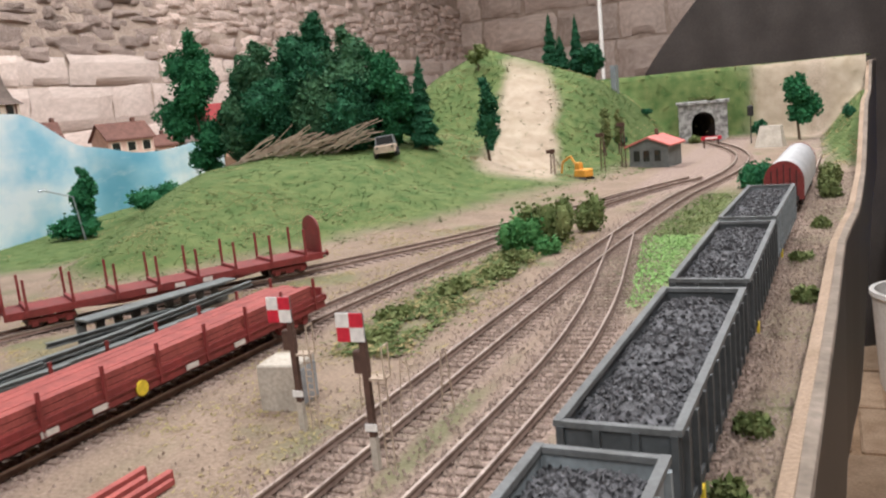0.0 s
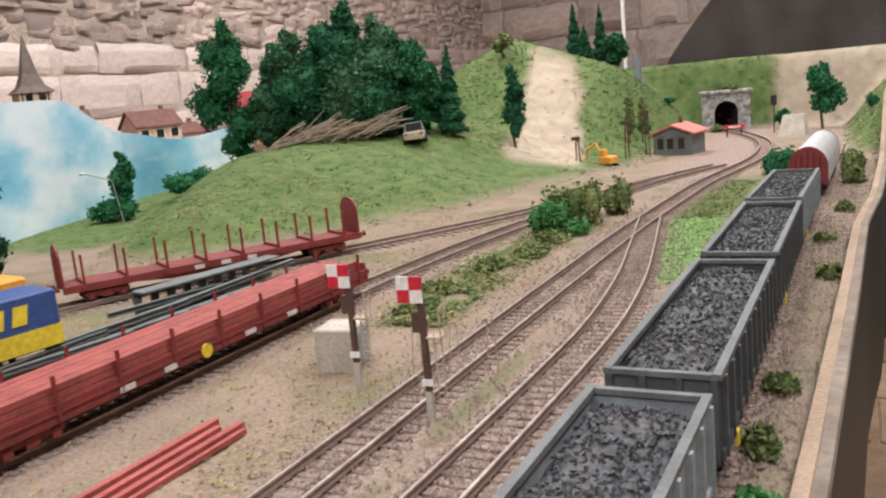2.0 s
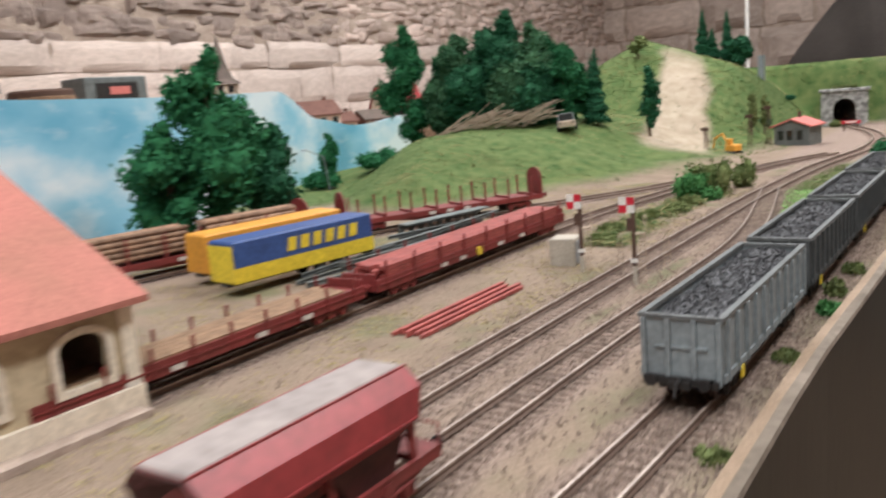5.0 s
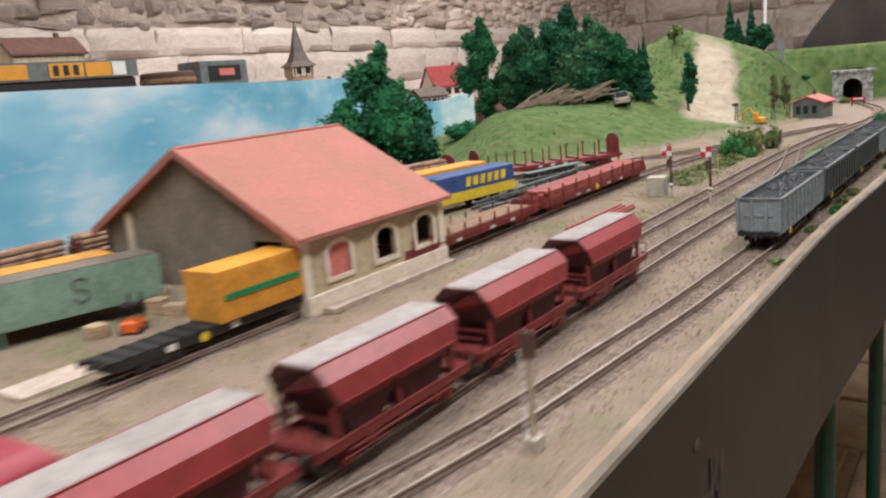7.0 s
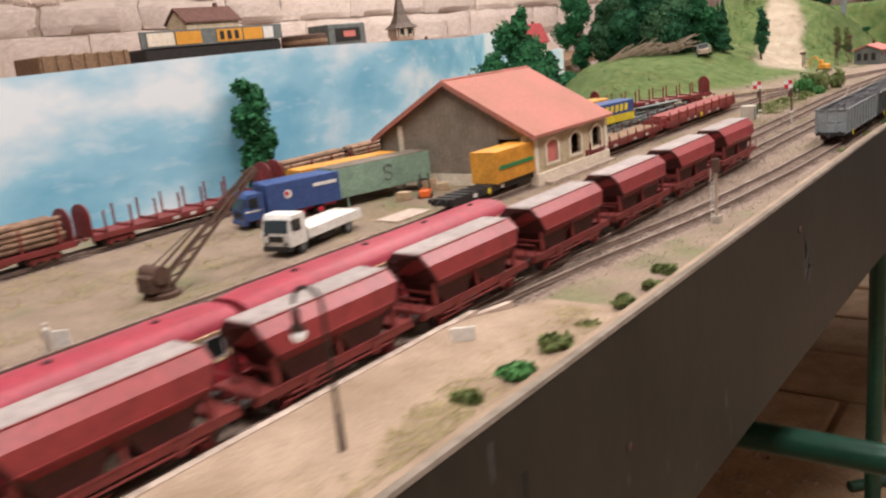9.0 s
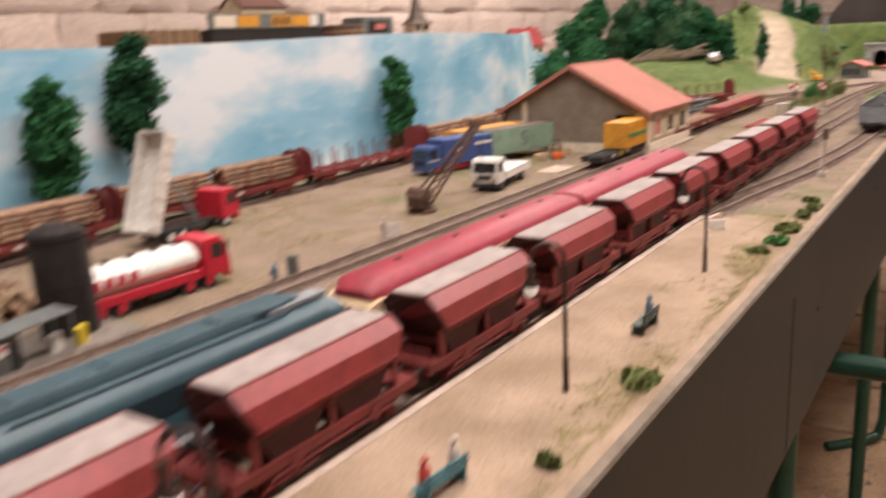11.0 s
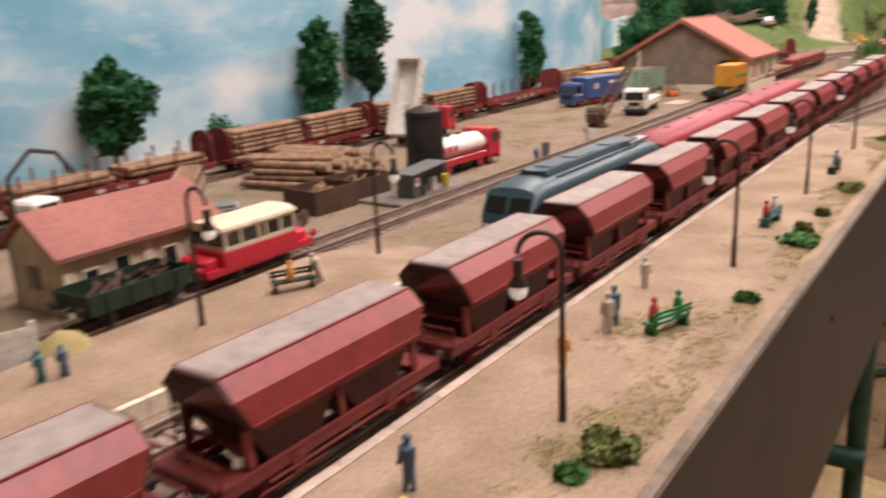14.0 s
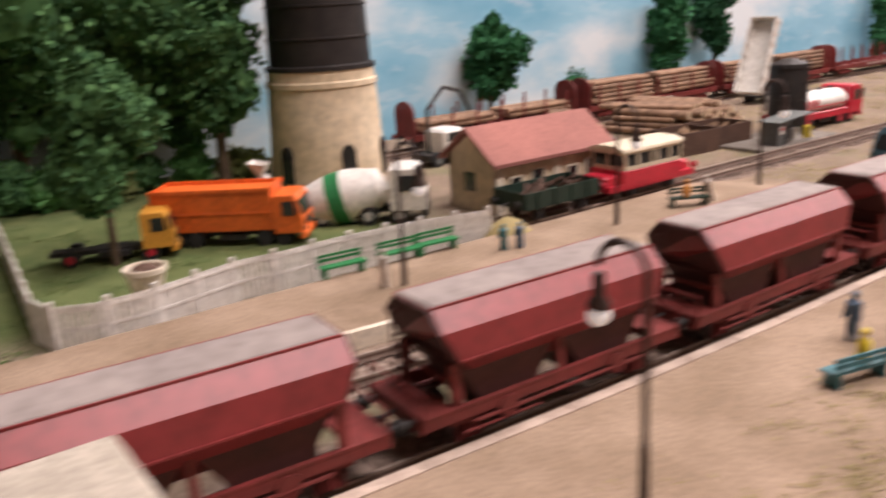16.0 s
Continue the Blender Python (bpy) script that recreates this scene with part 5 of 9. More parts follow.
def railcar(at, nose):
    """A red and cream railcar; nose: the end with the raked cab (-1 or 1)."""
    t = thing("railcar", "red and cream railcar with a dark red roof", "railcar", "railcar set", at=at)
    h = 0.1195

    def ring(y, w, z0, zs, zt):
        o = [(-w, z0), (w, z0), (w, zs)]
        for a in (0.25, 0.5, 0.75, 1.0):
            c = math.cos(a * math.pi / 2)
            o.append((w * c ** 0.7 if a < 1 else 0, zs + (zt - zs) * math.sin(a * math.pi / 2)))
        o += [(-x, z) for x, z in o[-2:2:-1]] + [(-w, zs)]
        return [(x, y, z) for x, z in o]

    def shell(z0, zs, zt, grow=0.0):
        r = []
        for q in range(2):
            e = (-1, 1)[q]
            if e == nose:
                part_rings = [ring(e * h, 0.0125 + grow, z0, min(zs, 0.026) if zt > 0.03 else zs, min(zt, 0.0275)), ring(e * (h - 0.003), 0.0150 + grow, z0, zs - (0.002 if zt > 0.03 else 0), zt - (0.004 if zt > 0.03 else 0)), ring(e * (h - 0.010), 0.0163 + grow, z0, zs, zt)]
            else:
                part_rings = [ring(e * h, 0.0160 + grow, z0, zs, zt), ring(e * (h - 0.004), 0.0163 + grow, z0, zs, zt)]
            r += part_rings if e < 0 else part_rings[::-1]
        return r

    part("lower_body", Mesh().loft(shell(0.0070, 0.0188, 0.0190)), "railcar_red", t, smooth=True)
    part("upper_body", Mesh().loft(shell(0.0189, 0.0318, 0.0322)), "railcar_cream", t, "cream window band", smooth=True)
    m = Mesh()
    rings = []
    for e in (-1, 1):
        rr = [ring(e * (h - (0.0065 if e == nose else 0.0)), 0.0118 if e == nose else 0.0155, 0.0316, 0.0324, 0.0350 if e == nose else 0.0398), ring(e * (h - 0.014), 0.0163, 0.0316, 0.0326, 0.0412)]
        rings += rr if e < 0 else rr[::-1]
    part("roof", m.loft(rings), "railcar_roof", t, smooth=True)
    for y in (-0.075, -0.02, 0.035, 0.085):
        part("roof_vent", Mesh().tube((0, y, 0.0408), (0, y, 0.0420), 0.0018, 10), "black", t)
    for s in (-1, 1):
        part("waist_line", Mesh().box(s * 0.0161, s * 0.0167, -h + 0.012, h - 0.012, 0.0184, 0.0192), "railcar_cream", t)
        part("eaves_line", Mesh().box(s * 0.0160, s * 0.0168, -h + 0.012, h - 0.012, 0.0318, 0.0326), "railcar_cream", t, "cream gutter line")
        for y, w in ((-0.098, 0.0055), (-0.084, 0.0055), (-0.062, 0.0125), (-0.036, 0.0125), (-0.010, 0.0125), (0.016, 0.0125), (0.042, 0.0125), (0.070, 0.0075), (0.088, 0.0055), (0.102, 0.0055)):
            m = Mesh().box(s * 0.0158, s * 0.0166, y - w + 0.001, y + w - 0.001, 0.0212, 0.0298, 0.0)
            win = part("window", m, "window", t)
            part("window_frame", Mesh().box(s * 0.0160, s * 0.01645, y - w, y + w, 0.0204, 0.0306), "aluminium", win)
        for y in (-0.091, 0.079, 0.095):
            part("door_line", Mesh().box(s * 0.0161, s * 0.01655, y - 0.0003, y + 0.0003, 0.0080, 0.0310), "black", t)
    e = nose
    for x in (-0.0062, 0.0062):
        part("windscreen", Mesh().box(x - 0.0050, x + 0.0050, e * (h - 0.0035), e * (h + 0.0002), 0.0212, 0.0285), "window", t)
    for x in (-0.0085, 0.0085):
        part("lamp", Mesh().tube((x, e * (h - 0.001), 0.0135), (x, e * (h + 0.0015), 0.0135), 0.0016, 10), "window_light", t)
    m = Mesh().box(-0.0135, 0.0135, -h + 0.004, h - 0.004, 0.0045, 0.0072)
    part("underframe", m, "black", t)
    for y in (-0.083, 0.083):
        bogie(t, y, 0.0125, "black")
    buffers(t, (e * (h + 0.005),), z=0.0110)
    return t


def on_track(rows, y, turn=0.0):
    c = lie(y, lerp_rows(rows, y), rows)
    return Matrix.Translation((0, 0, 0.0050)) @ c @ Matrix.Rotation(turn, 4, "Z")


def build_trains():
    # hoppers, standing along the platform
    first = hopper_wagon(on_track(T2, -0.1598))
    for k in range(1, 14):
        copy_thing(first, on_track(T2, -0.1598 - 0.1118 * k))
    # the loaded coal wagons
    for k, (c, lab) in enumerate((("coal_car_grey", "light grey open wagon heaped with coal"), ("coal_car_dark", "dark grey open wagon heaped with coal"), ("coal_car_dark", "dark grey open wagon heaped with coal"), ("coal_car_grey", "light grey open wagon heaped with coal"))):
        coal_wagon(on_track(T3, 0.0545 + 0.159 * k), c, lab, 20 + k)
    locomotive(on_track(T1, -1.185 + 0.0985))
    railcar(on_track(T1, -1.185 + 0.197 + 0.010 + 0.1195), -1)
    railcar(on_track(T1, -1.185 + 0.197 + 0.016 + 0.239 + 0.1195), 1)
    # stake wagons with and without logs on the far track
    stake_wagon(on_track(T5, 0.395), "empty red stake wagon with thin stanchions and round-topped ends", 0.225, 8, None, (-1, 1), 1)
    stake_wagon(on_track(T5, 0.150), "red stake wagon loaded with debarked logs", 0.225, 7, "logs", (-1, 1), 3)
    stake_wagon(on_track(T5, -0.047), "red stake wagon loaded with logs", 0.130, 5, "logs", (-1,), 15)
    stake_wagon(on_track(T5, -0.2495), "red stake wagon loaded with logs", 0.225, 7, "logs", (-1, 1), 5)
    stake_wagon(on_track(T5, -0.4855), "empty red stake wagon with thin stanchions and round-topped ends", 0.215, 8, None, (-1, 1), 7)
    stake_wagon(on_track(T5, -0.7215), "red stake wagon loaded with bark-brown logs", 0.225, 7, "logs", (-1, 1), 9)
    stake_wagon(on_track(T5, -0.9500), "red stake wagon loaded with bark-brown logs", 0.205, 7, "logs", (-1, 1), 11)
    stake_wagon(on_track(T5, -1.1690), "red stake wagon with a low load of brown logs", 0.195, 7, "low", (-1, 1), 13)
    plank_wagon(on_track(T4, 0.215), 0.270)
    plank_wagon(on_track(T4, -0.040), 0.215, False)


build_trains()


# ---- buildings ----
def gable(m, x0, x1, y, z0, ze, zr, th):
    xm = (x0 + x1) / 2
    m.prism([(x0, z0), (x1, z0), (x1, ze), (xm, zr), (x0, ze)], y, y + th)


def goods_shed():
    t = thing("goods_shed", "beige goods shed with a red roof and arched windows", "shed")
    x0, x1, y0, y1, zb, ze, zr = -0.452, -0.248, -0.256, -0.096, 0.0, 0.0520, 0.1075
    xm = (x0 + x1) / 2
    # east wall with three arched openings
    wins = [(-0.221, "filled"), (-0.170, "open"), (-0.121, "open")]
    w, s, spring, top = 0.0115, 0.0205, 0.0370, 0.0425

    def arch(c, half, spring_z, rise, n=8):
        return [(c + half * math.cos(math.pi * i / n), spring_z + rise * math.sin(math.pi * i / n)) for i in range(n + 1)]

    edges = [y0] + [e for c, _ in wins for e in (c - w, c + w)] + [y1]
    for a, b in zip(edges[0::2], edges[1::2]):
        part("wall_pier", Mesh().box(x1 - 0.003, x1, a, b, zb, ze), "wall_plaster", t)
    for c, _ in wins:
        part("parapet", Mesh().box(x1 - 0.003, x1, c - w, c + w, zb, s), "wall_plaster", t)
        o = [(c - w, ze), (c + w, ze)] + arch(c, w, spring, top - spring)
        part("arch_panel", Mesh().loft([[(x1 - 0.003, y, z) for y, z in o], [(x1, y, z) for y, z in o]]), "wall_plaster", t)
    part("west_wall", Mesh().box(x0, x0 + 0.003, y0, y1, zb, ze), "wall_plaster", t)
    m = Mesh()
    gable(m, x0, x1, y1 - 0.003, zb, ze, zr, 0.003)
    part("north_gable", m, "wall_wood", t)
    # south gable with the wagon door
    d0, d1, dz = -0.291, -0.2505, 0.0490
    m = Mesh()
    o = [(x0, zb), (d0, zb), (d0, dz), (d1, dz), (d1, zb), (x1, zb), (x1, ze), (xm, zr), (x0, ze)]
    m.loft([[(x, y0, z) for x, z in o], [(x, y0 + 0.003, z) for x, z in o]])
    part("south_gable", m, "wall_wood", t, "weathered brown boarded gable")
    for k, x in enumerate(np.arange(x0 + 0.006, d0, 0.006)):
        zt = ze + (zr - ze) * (1 - abs(x - xm) / (xm - x0)) - 0.002
        part("board", Mesh().box(x, x + 0.0058, y0 - 0.0007, y0 - 0.0001, zb, zt), "wall_wood", t)
    part("pilaster", Mesh().box(x0 + 0.030, x0 + 0.036, y0 - 0.003, y0 - 0.0001, zb, 0.066), "stone_trim", t, "pale pilaster")
    part("corner_stone", Mesh().box(x1 - 0.014, x1 + 0.0012, y0 - 0.0014, y0 - 0.0001, zb, ze), "stone_trim", t, "pale corner stones")
    for y in (y0 - 0.0012, y1 - 0.006):
        part("corner_stone", Mesh().box(x1 + 0.0001, x1 + 0.0014, y, y + 0.007, zb, ze - 0.001), "stone_trim", t, "pale corner stones")
    for c, kind in wins:
        m = Mesh()
        inner = [(c + w, s)] + arch(c, w, spring, top - spring) + [(c - w, s)]
        outer = [(c + w + 0.0032, s - 0.003)] + arch(c, w + 0.0032, spring, top - spring + 0.0034) + [(c - w - 0.0032, s - 0.003)]
        k = len(inner)
        vs = [(x1 - 0.0005, *p) for p in inner] + [(x1 + 0.0013, *p) for p in inner] + [(x1 - 0.0005, *p) for p in outer] + [(x1 + 0.0013, *p) for p in outer]
        fs = []
        for i in range(k):
            j = (i + 1) % k
            fs += [(k + i, k + j, 3 * k + j, 3 * k + i), (i, k + i, k + j, j), (2 * k + i, 2 * k + j, 3 * k + j, 3 * k + i)]
        m.add(vs, fs)
        win = part("window", m, "stone_trim", t, "pale arched stone surround")
        if kind == "filled":
            o = [(c - w, s)] + [(c + w, s)] + arch(c, w, spring, top - spring)
            part("infill", Mesh().loft([[(x1 - 0.002, y, z) for y, z in o], [(x1 - 0.0008, y, z) for y, z in o]]), "brick_pink", win, "pink boarded infill")
    part("plinth", Mesh().box(x0 - 0.001, x1 + 0.0032, y0 - 0.001, y1 + 0.001, 0.0, 0.0125), "stone_trim", t, "pale plinth course")
    # roof
    oh = 0.0065
    sl = (zr - ze) / (x1 - xm)
    for s2 in (-1, 1):
        xe = xm + s2 * (x1 - xm + oh)
        zeave = zr - sl * (x1 - xm + oh)
        m = Mesh()
        o = [(xm, zr + 0.0015), (xe, zeave + 0.0015), (xe, zeave + 0.0045), (xm, zr + 0.0048)]
        m.prism(o, y0 - 0.007, y1 + 0.007)
        roof = part("roof_slope", m, "roof_tile", t, "flat salmon red tiled slope")
        part("barge_board", Mesh().prism([(xm, zr - 0.0006), (xe, zeave - 0.0006), (xe, zeave + 0.0050), (xm, zr + 0.0054)], y0 - 0.0085, y0 - 0.0068), "roof_tile", roof)
    part("ridge", Mesh().tube((xm, y0 - 0.007, zr + 0.0046), (xm, y1 + 0.007, zr + 0.0046), 0.0016, 8), "roof_tile", t)
    # things kept inside
    m = Mesh().box(-0.335, -0.30, -0.185, -0.145, 0.0, 0.0295)
    solid("crate", m, "yellow", "yellow crate inside the goods shed", "crate")
    solid("crate", Mesh().box(-0.336, -0.299, -0.187, -0.143, 0.0296, 0.0345), "green", "green lid crate on the yellow one", "crate")
    solid("quay", Mesh().box(x1 + 0.0034, x1 + 0.013, -0.245, -0.10, 0.0, 0.0035), "kerb", "low stone quay beside the shed", "quay", kind="structure")


def small_house():
    t = thing("station_shed", "small beige station shed with a salmon red roof", "shed")
    x0, x1, y0, y1, ze, zr = -0.337, -0.291, -1.352, -1.258, 0.0335, 0.0500
    xm = (x0 + x1) / 2
    part("east_wall", Mesh().box(x1 - 0.002, x1, y0, y1, 0, ze), "cream", t)
    part("west_wall", Mesh().box(x0, x0 + 0.002, y0, y1, 0, ze), "cream", t)
    for y in (y0, y1 - 0.002):
        m = Mesh()
        gable(m, x0, x1, y, 0, ze, zr - 0.001, 0.002)
        part("gable", m, "cream", t)
    for s in (-1, 1):
        xe = xm + s * (x1 - xm + 0.005)
        ze2 = zr - (zr - ze) / (x1 - xm) * (x1 - xm + 0.005)
        part("roof_slope", Mesh().prism([(xm, zr), (xe, ze2), (xe, ze2 + 0.0022), (xm, zr + 0.0024)], y0 - 0.005, y1 + 0.005), "house_roof", t)
    for y in (y0, -1.3050, y1 - 0.005):
        part("corner_stone", Mesh().box(x1, x1 + 0.0012, y - 0.0006, y + 0.0052, 0, ze), "stone_trim", t)
    for y, z0, z1, wd in ((-1.337, 0.002, 0.0215, 0.0040), (-1.319, 0.012, 0.0240, 0.0045), (-1.289, 0.002, 0.0215, 0.0040), (-1.272, 0.012, 0.0240, 0.0045)):
        win = part("window" if z0 > 0.01 else "door", Mesh().box(x1 + 0.0002, x1 + 0.0008, y - wd, y + wd, z0, z1), "window", t)
        m = Mesh()
        for a, b, c, d in ((y - wd - 0.001, y - wd, z0, z1 + 0.001), (y + wd, y + wd + 0.001, z0, z1 + 0.001), (y - wd, y + wd, z1, z1 + 0.001), (y - wd, y + wd, z0 - 0.001, z0)):
            m.box(x1 + 0.0002, x1 + 0.0014, a, b, c, d)
        part("frame", m, "stone_trim", win)
    part("gable_window", Mesh().box(x1 - 0.030, x1 - 0.020, y0 - 0.0008, y0 - 0.0001, 0.012, 0.024), "window", t)


def water_tower():
    t = thing("water_tower", "cream masonry water tower with a tall black iron tank", "tower", at=pose(-0.490, -1.356, 0))
    part("masonry_base", Mesh().lathe([(0.0450, 0), (0.0432, 0.03), (0.0412, 0.070), (0.0424, 0.071), (0.0424, 0.0745), (0.0410, 0.0755), (0.0406, 0.083)], seg=40), "cream", t, "cream plastered round base", True)
    m = Mesh().lathe([(0.0416, 0.083), (0.0416, 0.086), (0.0385, 0.087), (0.0365, 0.150), (0.0350, 0.210), (0.0350, 0.215)], seg=40)
    tank = part("tank", m, "tank_black", t, "black riveted iron tank", True)
    m = Mesh()
    for z, r in ((0.105, 0.0382), (0.128, 0.0374), (0.151, 0.0366), (0.174, 0.0361), (0.197, 0.0355)):
        m.lathe([(r, z), (r + 0.0008, z + 0.0002), (r + 0.0008, z + 0.0014), (r, z + 0.0016)], seg=40)
    part("hoop", m, "tank_black", tank)
    for a in (-1.25, -0.15, 0.75):
        ax, ay = math.cos(a), math.sin(a)
        m = Mesh()
        o = [(-0.0055, 0.0), (0.0055, 0.0), (0.0055, 0.022), (0.003, 0.0265), (0, 0.028), (-0.003, 0.0265), (-0.0055, 0.022)]
        rot = Matrix.Rotation(a - math.pi / 2, 4, "Z")
        rings = [[rot @ Vector((x, d, z + 0.002)) for x, z in o] for d in (0.040, 0.0455)]
        m.loft(rings)
        part("arched_door", m, "window", t)


# ---- road vehicles ----
def wheel(parent, x, y, r=0.0055, w=0.0042, rim="grey_metal"):
    wh = part("wheel", Mesh().tube((x - w / 2, y, r), (x + w / 2, y, r), r, 18), "tyre", parent, smooth=True)
    s = 1 if x > 0 else -1
    part("rim", Mesh().tube((x + s * (w / 2 - 0.0004), y, r), (x + s * (w / 2 + 0.0003), y, r), r * 0.55, 12), rim, wh)


def lorry(name, at, label, cab, length=0.098, axles=(0.030, -0.024, -0.037), rim="grey_metal", frame="black", cab_len=0.021, cab_h=0.0335, cab_low=0.0085):
    """A lorry with its cab towards +y. Returns it with the y of the back of the cab."""
    t = thing(name, label, "lorry", "lorries", at=at)
    f, w = length / 2, 0.0138
    m = Mesh().box(-0.006, 0.006, -f + 0.002, f - 0.004, 0.0062, 0.0092)
    m.box(-0.012, -0.006, -0.012, 0.010, 0.0045, 0.0085, 0.0005)
    m.box(0.006, 0.012, -0.008, 0.012, 0.0045, 0.0085, 0.0005)
    part("chassis", m, frame, t)
    # cab with a raked windscreen
    b = f - cab_len
    o = [(b, cab_low), (f, cab_low), (f + 0.0004, cab_low + 0.0095), (f - 0.0030, cab_h - 0.0030), (f - 0.0052, cab_h), (b + 0.001, cab_h), (b, cab_h - 0.0012)]
    rings = [[(x, y, z) for y, z in o] for x in (-w, w)]
    tight = [[(x, b + (y - b) * 0.985, z - 0.0006 if z > 0.02 else z) for y, z in o] for x in (-w - 0.0006, w + 0.0006)]
    m = Mesh().loft([tight[0], rings[0], rings[1], tight[1]])
    c = part("cab", m, cab, t)
    z0, z1 = cab_low + 0.0112, cab_h - 0.0040

    def front(z):
        return f + 0.0004 - 0.0034 * (z - cab_low - 0.0095) / (cab_h - cab_low - 0.0125)

    m = Mesh()
    vs = [(x, front(z) + d, z) for d in (0.0004, -0.0008) for x, z in ((-w + 0.0015, z0), (w - 0.0015, z0), (w - 0.0020, z1), (-w + 0.0020, z1))]
    m.add(vs, [(0, 1, 2, 3), (4, 7, 6, 5), (0, 4, 5, 1), (1, 5, 6, 2), (2, 6, 7, 3), (3, 7, 4, 0)])
    part("windscreen", m, "window", c)
    for s in (-1, 1):
        part("door_window", Mesh().box(s * (w + 0.0001), s * (w + 0.0010), b + 0.0065, f - 0.0055, z0 + 0.0004, z1), "window", c)
        part("mirror", Mesh().box(s * (w + 0.0008), s * (w + 0.0026), f - 0.0030, f - 0.0022, z0 + 0.002, z1), "black", c)
        part("headlight", Mesh().box(s * 0.0095 - 0.0018, s * 0.0095 + 0.0018, f, f + 0.0011, cab_low + 0.0012, cab_low + 0.0036), "window_light", c)
    m = Mesh().box(-w, w, f - 0.003, f + 0.0014, 0.0048, cab_low + 0.0006, 0.0006)
    part("bumper", m, frame if cab == "white" else cab, t)
    part("grille", Mesh().box(-0.0072, 0.0072, f, f + 0.0009, cab_low + 0.004, cab_low + 0.0088), "black", c)
    for y in axles:
        for s in (-1, 1):
            wheel(t, s * 0.0112, y, rim=rim)
    return t, b


def bars(parent, x, y0, y1, z0, z1, count, material, lean=0.0, label="bars in place of lettering"):
    """Plain upright bars that stand for letters, on a side of a thing."""
    step = (y1 - y0) / count
    for i in range(count):
        a = y0 + i * step
        w = step * 0.62
        m = Mesh()
        sx = 0.0005 if x > 0 else -0.0005
        m.add([(x, a, z0), (x, a + w, z0), (x, a + w + lean, z1), (x, a + lean, z1), (x + sx, a, z0), (x + sx, a + w, z0), (x + sx, a + w + lean, z1), (x + sx, a + lean, z1)],
              [(0, 1, 2, 3), (4, 7, 6, 5), (0, 4, 5, 1), (1, 5, 6, 2), (2, 6, 7, 3), (3, 7, 4, 0)])
        part("letter_bar", m, material, parent, label)


def tanker(at):
    t, b = lorry("tanker_lorry", at, "red tanker lorry with a white tank", "red", 0.110, (0.038, 0.022, -0.028, -0.042), rim="red")
    part("tank_skirt", Mesh().box(-0.0140, 0.0140, -0.0545, b - 0.001, 0.0088, 0.0150, 0.001), "red", t, "red skirt")
    sec = [(0.0140 * math.cos(2 * math.pi * i / 20), 0.0222 + 0.0098 * math.sin(2 * math.pi * i / 20)) for i in range(20)]
    rings = []
    for y, k in ((-0.054, 0.86), (-0.0525, 0.97), (-0.050, 1.0), (b - 0.006, 1.0), (b - 0.003, 0.97), (b - 0.0018, 0.86)):
        rings.append([(x * k, y, 0.0222 + (z - 0.0222) * k) for x, z in sec])
    tank = part("tank", Mesh().loft(rings), "white", t, "white elliptical tank", True)
    m = Mesh()
    for y in np.linspace(-0.046, b - 0.010, 5):
        m.tube((0, y, 0.0315), (0, y, 0.0336), 0.0028, 12)
    part("manhole", m, "black", tank)
    for s in (-1, 1):
        part("stripe", Mesh().box(s * 0.0137, s * 0.0143, -0.052, b - 0.004, 0.0190, 0.0198), "red", tank)
        bars(tank, s * 0.01415, -0.046, -0.012, 0.0208, 0.0262, 4, "red")
    return t


def tipper(at):
    t, b = lorry("tipper_lorry", at, "red tipper lorry with its grey bed raised", "red", 0.100, (0.034, -0.020, -0.033), rim="white")
    bed = thing_part("tipping_bed", t, Matrix.Translation((0, -0.046, 0.0110)) @ Matrix.Rotation(radians(68), 4, "X"))
    L, w, h = 0.083, 0.0145, 0.0125
    m = Mesh().box(-w, w, 0, L, 0.0, 0.0012)
    for s in (-1, 1):
        m.box(s * w - 0.0006, s * w + 0.0006, 0, L, 0.0, h)
        for y in np.linspace(0.004, L - 0.004, 7):
            m.box(s * w - 0.0014, s * w + 0.0014, y - 0.0007, y + 0.0007, 0.0, h)
    m.box(-w, w, L - 0.0012, L, 0.0, h)
    part("bed_shell", m, "white", bed, "pale grey metal tipping bed")
    part("tailgate", Mesh().box(-w, w, -0.0012, 0.0, 0.0005, h), "white", bed)
    part("hydraulic_ram", Mesh().tube((0, 0.012, 0.009), (0, -0.012, 0.050), 0.0014, 8), "steel", t)
    return t


def thing_part(name, parent, m):
    ob = new(name)
    ob.empty_display_size = 0.01
    ob.parent = parent
    ob.matrix_local = m
    return ob


def flatbed(at):
    t, b = lorry("dropside_lorry", at, "white dropside lorry parked in the yard", "white", 0.100, (0.034, -0.030), rim="grey_metal")
    m = Mesh().box(-0.0145, 0.0145, -0.050, b - 0.002, 0.0100, 0.0118)
    for s in (-1, 1):
        m.box(s * 0.0140, s * 0.0147, -0.050, b - 0.002, 0.0100, 0.0178)
    m.box(-0.0145, 0.0145, -0.050, -0.0493, 0.0100, 0.0178)
    m.box(-0.0145, 0.0145, b - 0.0027, b - 0.002, 0.0100, 0.0200)
    part("dropside_bed", m, "white", t)
    part("cargo", Mesh().box(-0.0138, 0.0138, -0.049, b - 0.004, 0.0119, 0.0168), "white", t, "white sheeted load")
    return t


